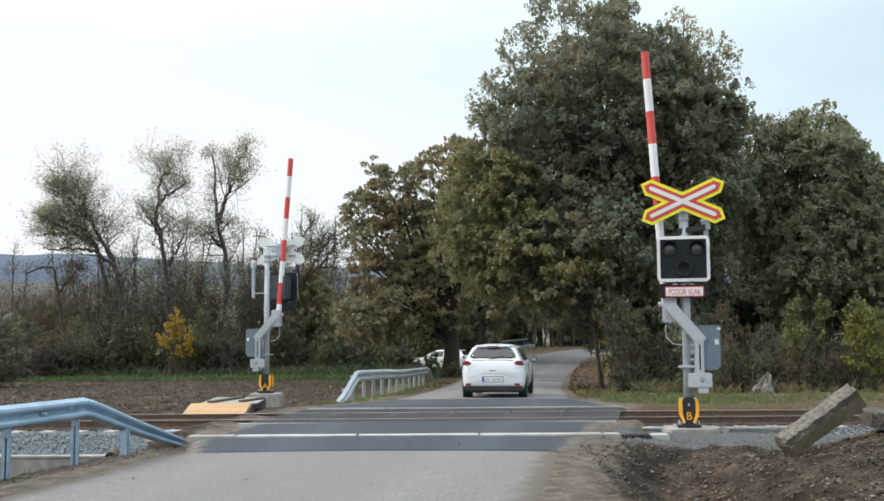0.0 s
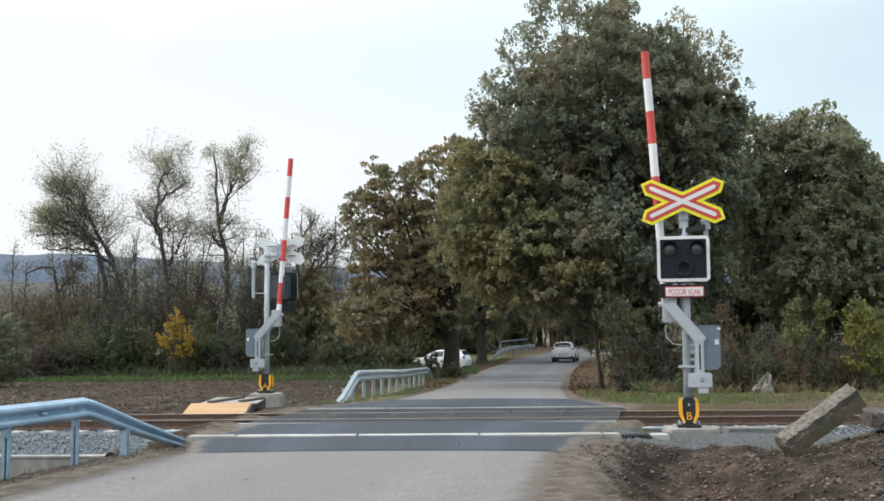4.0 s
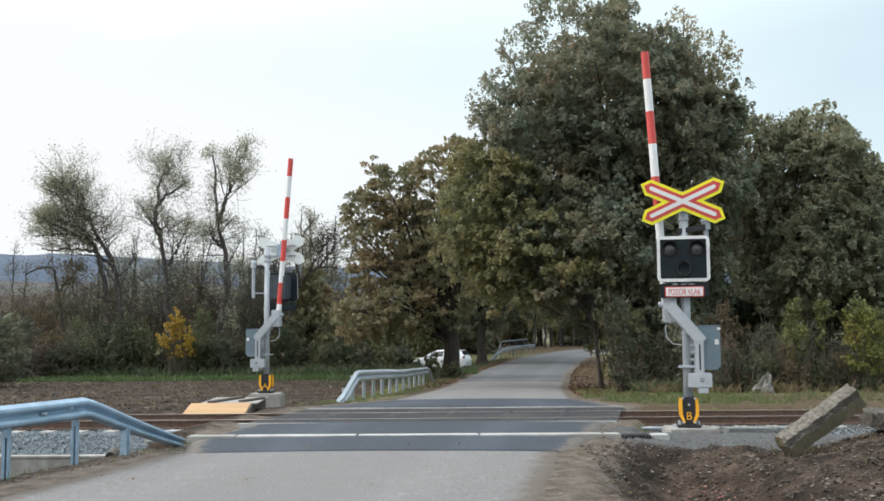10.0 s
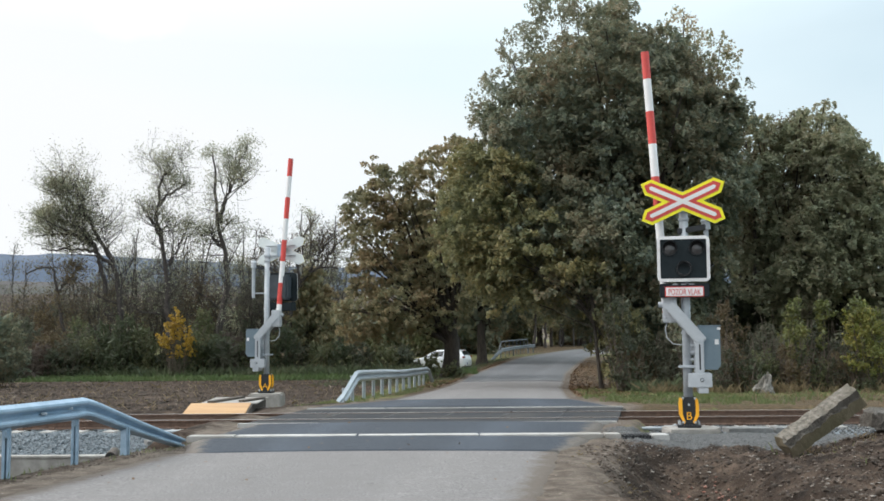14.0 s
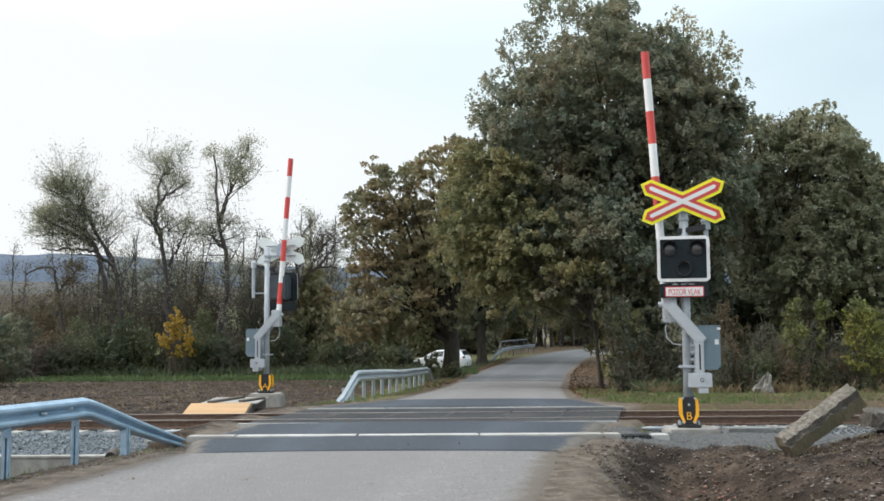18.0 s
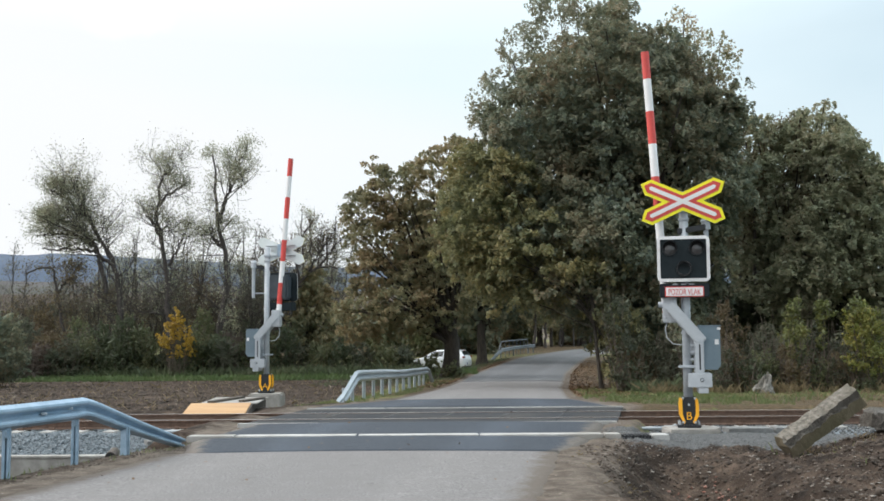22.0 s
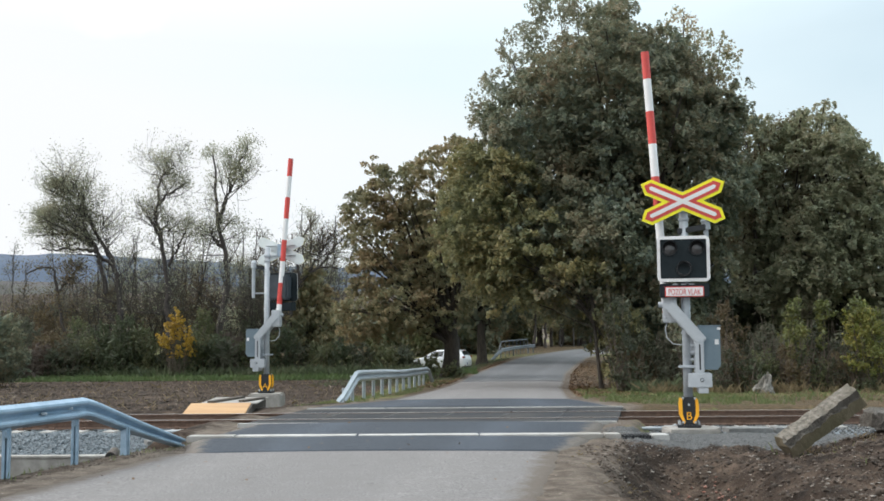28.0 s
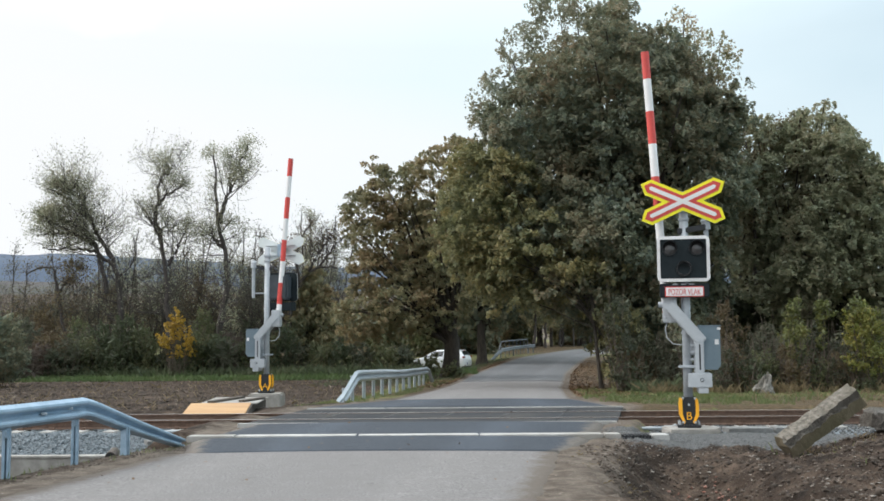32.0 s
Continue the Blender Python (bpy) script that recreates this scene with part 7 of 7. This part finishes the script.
NETTLE = leaf_mat("nettle_green", [(0.05, 0.07, 0.035), (0.09, 0.115, 0.055), (0.14, 0.14, 0.08)], 0.3)
blades("weeds", lambda u, v, r: on_ground(-30 + 29 * u, 59.6 + 2.2 * v), 40000, 0.32, 0.018, NETTLE, "tall grey-green weeds along the hedge", "weeds", 14, 0.6)
blades("weeds", lambda u, v, r: on_ground(6.6 + 12 * u, 33.4 + 2.0 * v - 0.1 * 12 * u), 14000, 0.22, 0.005, NETTLE, "tangled weeds under the bushes", "weeds", 15, 0.8)
blades("grass", lambda u, v, r: clear_of_road(patchy(on_ground(road_x(24.8 + 26 * v) - road_half(24.8 + 26 * v) - 0.2 - 2.2 * u ** 1.5, 24.8 + 26 * v), 1.5, 0.0, 44), 0.3), 9000, 0.06, 0.008, GRASS, "green grass on the road verge", "grass", 5)
# darker nettle green here puts the trees' shade into the grass colour
blades("grass", lambda u, v, r: clear_of_road(on_ground(road_x(48 + 35 * v) - road_half(48 + 35 * v) - 0.4 - 7 * u, 48 + 35 * v), 0.4), 9000, 0.12, 0.014, NETTLE, "rough grass under the roadside trees", "grass", 6)
blades("grass", lambda u, v, r: patchy(on_ground(-4.3 - 0.285 * (15.5 - (11 + 5 * v)) - 0.35 + 0.8 * u, 11 + 5 * v), 0.5, 0.25, 45), 1500, 0.05, 0.005, GRASS, "sparse weeds at the guardrail's posts", "weeds", 7)
blades("grass", lambda u, v, r: patchy(on_ground(4.6 + 3 * u, 9.5 + 5.6 * v), 0.55, 0.45, 46), 5000, 0.05, 0.005, GRASS, "small weeds on the soil heap", "weeds", 8)
blades("grass", lambda u, v, r: patchy(on_ground(5.0 + 2.2 * u, 13.4 + 1.4 * v), 0.5, 0.2, 47), 1500, 0.05, 0.003, STRAW, "dry grass stalks on the soil heap", "grass", 9, 1.2)
blades("grass", lambda u, v, r: patchy(on_ground(-30 + 28 * u, 25 + 30 * v), 1.3, 0.1, 48), 9000, 0.1, 0.012, STRAW, "straw and stubble in the ploughed field", "stubble", 10, 1.6)


def fallen_leaves(name, P, size, seed, label):
    r = np.random.RandomState(seed)
    N = np.array([0, 0, 1.0]) + r.normal(size=(len(P), 3)) * 0.3
    v, q = leaf_quads(P + np.array([0, 0, 0.015]), N, size, r, 1.2)
    me = mesh_np(name, v, q)
    me.materials.append(FALLEN)
    tagged(new(name, me), label, "leaf litter", kind="stuff")


rr = np.random.RandomState(77)
ly = 29 + 50 * rr.rand(5000) ** 1.3
fallen_leaves("fallen_leaves", on_ground(road_x(ly) + road_half(ly) + 0.15 + 2.4 * rr.rand(5000) ** 1.4, ly), 0.09, 1, "brown fallen leaves on the road bank")
ly = 40 + 38 * rr.rand(3500)
fallen_leaves("fallen_leaves", on_ground(road_x(ly) - road_half(ly) - 0.1 - 1.6 * rr.rand(3500) ** 1.4, ly), 0.1, 2, "brown fallen leaves along the road edge")
ly = 8.5 + 17 * rr.rand(70)
lx = road_x(ly) + (rr.rand(70) * 1.9 - 0.95) * road_half(ly)
fallen_leaves("fallen_leaves", np.stack([lx, ly, base_z(ly) + 0.035], -1), 0.04, 3, "a few fallen leaves on the asphalt")

blades("straw", lambda u, v, r: patchy(on_ground(1.75 + 1.2 * u, 9.5 + 5.5 * v), 0.7, 0.35, 57) + np.array([0, 0, 0.004]), 2600, 0.012, 0.004, STRAW, "trodden straw and dry grass on the soil shoulder", "straw", 31, 4.5)
stones("soil_clods", lambda u, v: on_ground(-30 + 26.5 * u, 25.5 + 30 * v ** 1.3), 15000, 0.06, CLOD, "broken clods of the ploughed field", "soil", 5)
stones("soil_clods", lambda u, v: patchy(on_ground(2.0 + 5.4 * u, 9 + 6.0 * v), 0.9, -0.3, 56), 9000, 0.021, CLOD, "crumbled dark soil of the dug heap", "soil", 6)
stones("rubble", lambda u, v: patchy(on_ground(2.3 + 5.3 * u, 9 + 6.2 * v), 0.8, 0.1, 51), 8000, 0.011, PEBBLE, "small pale stones in the dug soil", "stones", 7)
stones("rubble", lambda u, v: patchy(on_ground(2.2 + 5.0 * u, 9 + 6.2 * v), 0.9, 0.05, 52), 700, 0.024, PEBBLE, "larger stones in the dug soil", "stones", 8)
stones("gravel", lambda u, v: on_ground(2.6 + 6 * u, 14.9 + 2.9 * v), 9000, 0.011, GRIT, "fine grey gravel in front of the track", "gravel", 9)
stones("soil_clods", lambda u, v: on_ground(-4.35 - 0.285 * (15.5 - (10 + 6 * v)) - 0.3 + 0.9 * u, 10 + 6 * v), 2600, 0.013, CLOD, "crumbled soil along the guardrail", "soil", 10)
stones("soil_clods", lambda u, v: patchy(on_ground(2.5 + 4.8 * u, 9 + 6.0 * v), 0.8, -0.1, 53), 900, 0.04, CLOD, "larger lumps of dark soil in the heap", "soil", 21)
stones("rubble", lambda u, v: patchy(on_ground(2.2 + 5 * u, 9 + 6.0 * v), 0.8, 0.1, 54), 900, 0.03, CONCRETE_CRUMB, "flat pale stone chips on the heap", "stones", 22, 0.35)
BRICKRED = mat("brick_rubble", (0.2, 0.09, 0.065), (0.27, 0.15, 0.115), 8, 0.9, island=0.4)
stones("rubble", lambda u, v: on_ground(3.05 + 0.75 * u, 11.2 + 2.6 * v), 150, 0.03, BRICKRED, "broken red brick pieces in the ditch", "rubble", 11)
stones("gravel", lambda u, v: on_ground(-4.35 - 0.285 * (15.5 - (8 + 8 * v)) - 0.1 + 1.1 * u, 8 + 8 * v), 2600, 0.006, PEBBLE, "fine grit on the verge by the guardrail", "grit", 23)
stones("gravel", lambda u, v: on_ground(np.where(u < 0.5, 1.0 + 1.6 * u, 2 + 2 * u), 10 + 9 * v), 1100, 0.008, PEBBLE, "loose grit on the road's edge", "grit", 12)


# a few distant houses
TILE_ROOF = mat("far_tile_roof", (0.22, 0.13, 0.12), (0.28, 0.17, 0.15), 1.0, 0.9)
PLASTER = mat("far_plaster", (0.3, 0.29, 0.29), (0.36, 0.35, 0.34), 1.0, 0.9)
for x, y, w in ((-152, 640, 9), (-138, 655, 7), (-176, 665, 10), (-120, 690, 8)):
    z = float(ground_z(np.array(x), np.array(y)))
    hs = empty("house", pose(x, y, z, 0, 0, 12), "distant house with pale walls and a red tiled roof", "house", "far houses")
    part("wall", box((0, 0, 1.6), (w, 7, 3.6), bevel=0.02), PLASTER, hs)
    part("roof", prism([(-w / 2 - 0.4, 3.4), (0, 6.2), (w / 2 + 0.4, 3.4)], -3.9, 3.9), TILE_ROOF, hs)
    part("chimney", box((w * 0.2, 0, 5.9), (0.6, 0.6, 1.4), bevel=0.02), TILE_ROOF, hs)


# far hedgerows and copses across the valley
def hedgerow(label, y, x0, x1, h, seed, leaf):
    r = np.random.RandomState(seed)
    n = int((x1 - x0) / (h * 0.9))
    xs = np.linspace(x0, x1, n) + r.normal(size=n) * h * 0.4
    bl = [(x, y + r.normal() * h, float(ground_z(np.array(x), np.array(y))) + h * 0.4, h * r.uniform(0.4, 0.9), h * 0.6, h * r.uniform(0.35, 0.75)) for x in xs]
    me, _ = crown_mesh("hedgerow", bl, h * 0.3, 16, h * 0.2, r, 0.3, 0.8)
    me.materials.append(leaf)
    tagged(new("hedgerow", me), label, "hedgerow", kind="stuff")


hedgerow("far dark hedgerow across the fields", 150, -75, -8, 3.4, 1, LEAF_SHRUB)
hedgerow("scrub across the far fields", 118, -62, -8, 2.6, 4, LEAF_GREY)
hedgerow("far line of bushes in the valley", 190, -95, -10, 4.0, 5, LEAF_BROWN)
hedgerow("far line of bushes on the slope", 300, -150, -15, 6.0, 6, LEAF_SHRUB)
hedgerow("far hedgerow across the valley", 230, -120, -10, 4.5, 2, LEAF_RUSSET)
hedgerow("distant copse in the valley", 380, -190, -20, 6, 3, LEAF_SHRUB)


# one drifting cloud high over the valley
def cloud_mat():
    m = bpy.data.materials.new("cloud")
    m.use_nodes = True
    ns, ln = m.node_tree.nodes, m.node_tree.links
    ns.remove(ns["Principled BSDF"])
    tc, n, g, mp = ns.new("ShaderNodeTexCoord"), ns.new("ShaderNodeTexNoise"), ns.new("ShaderNodeTexGradient"), ns.new("ShaderNodeMapping")
    g.gradient_type = "SPHERICAL"
    mp.inputs["Scale"].default_value = (1 / 230, 0, 1 / 95)
    n.inputs["Scale"].default_value, n.inputs["Detail"].default_value = 0.012, 8
    ln.new(tc.outputs["Object"], n.inputs["Vector"])
    ln.new(tc.outputs["Object"], mp.inputs["Vector"])
    ln.new(mp.outputs[0], g.inputs["Vector"])
    mu, mr = ns.new("ShaderNodeMath"), ns.new("ShaderNodeMapRange")
    mu.operation = "MULTIPLY"
    ln.new(g.outputs["Fac"], mu.inputs[0])
    ln.new(n.outputs[0], mu.inputs[1])
    mr.inputs[1].default_value, mr.inputs[2].default_value, mr.inputs[4].default_value = 0.12, 0.36, 0.75
    ln.new(mu.outputs[0], mr.inputs[0])
    em, tr, mx = ns.new("ShaderNodeEmission"), ns.new("ShaderNodeBsdfTransparent"), ns.new("ShaderNodeMixShader")
    em.inputs["Color"].default_value, em.inputs["Strength"].default_value = (1, 0.99, 0.98, 1), 1.15
    ln.new(mr.outputs[0], mx.inputs[0])
    ln.new(tr.outputs[0], mx.inputs[1])
    ln.new(em.outputs[0], mx.inputs[2])
    ln.new(mx.outputs[0], ns["Material Output"].inputs["Surface"])
    return m


cx, cz = np.meshgrid(np.linspace(-280, 280, 29), np.linspace(-110, 110, 13))
cq = np.stack([i * 29 + j + np.array([0, 1, 30, 29]) for i in range(12) for j in range(28)])
cme = mesh_np("cloud", np.stack([cx, 0.0004 * cx ** 2, cz], -1).reshape(-1, 3), cq, True)
cme.materials.append(cloud_mat())
CLOUD = tagged(new("backdrop_cloud", cme), "bright white drifting cloud bank over the valley", "cloud", kind="structure")
CLOUD.matrix_basis = pose(-880, 3000, 970)


# ---- what moves ----
def motions():
    rows = []
    for t, x, y in ((0.0, 1.64, 28.9), (0.5, 2.5, 34.8), (1.0, 3.44, 40.5), (1.5, 4.37, 46.5), (2.0, 5.28, 52.3), (2.5, 6.25, 59.0), (3.0, 7.16, 65.0), (3.5, 8.04, 70.0), (4.5, 10.8, 83.0), (5.5, 13.95, 96.5), (6.0, 17.2, 103.5), (6.5, 21.2, 109.5), (7.2, 28.5, 114), (8.0, 38, 115.5)):
        rows.append((t, x, y))
    out = []
    for i, (t, x, y) in enumerate(rows):
        a, b = rows[max(i - 1, 0)], rows[min(i + 1, len(rows) - 1)]
        yaw = -math.degrees(math.atan2(b[1] - a[1], b[2] - a[2]))
        if i == 0:
            yaw = -8.5
        out.append((t, pose(x, y, float(base_z(y)) + 0.03, 0, 0, yaw)))
    out.append((32.0, out[-1][1]))
    walk(CAR, out)
    walk(CLOUD, [(t, pose(-880 - 4.4 * t, 3000, 970 + 0.5 * t)) for t in (0.0, 16.0, 32.0)])
    for t, swing, seed in SWAY:
        r = random.Random(seed)
        here = t.matrix_basis.copy()
        rows = [(s * 1.6, here @ pose(0, 0, 0, r.uniform(-swing, swing) * 0.5, r.uniform(-swing, swing), 0)) for s in range(21)]
        walk(t, rows)
    # the added disc swings its glowing face out to imitate the flash
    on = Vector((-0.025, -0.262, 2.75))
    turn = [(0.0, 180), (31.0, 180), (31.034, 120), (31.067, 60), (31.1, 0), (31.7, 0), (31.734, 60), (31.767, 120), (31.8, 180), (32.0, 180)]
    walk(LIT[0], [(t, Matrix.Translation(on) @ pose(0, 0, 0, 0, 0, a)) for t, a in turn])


motions()
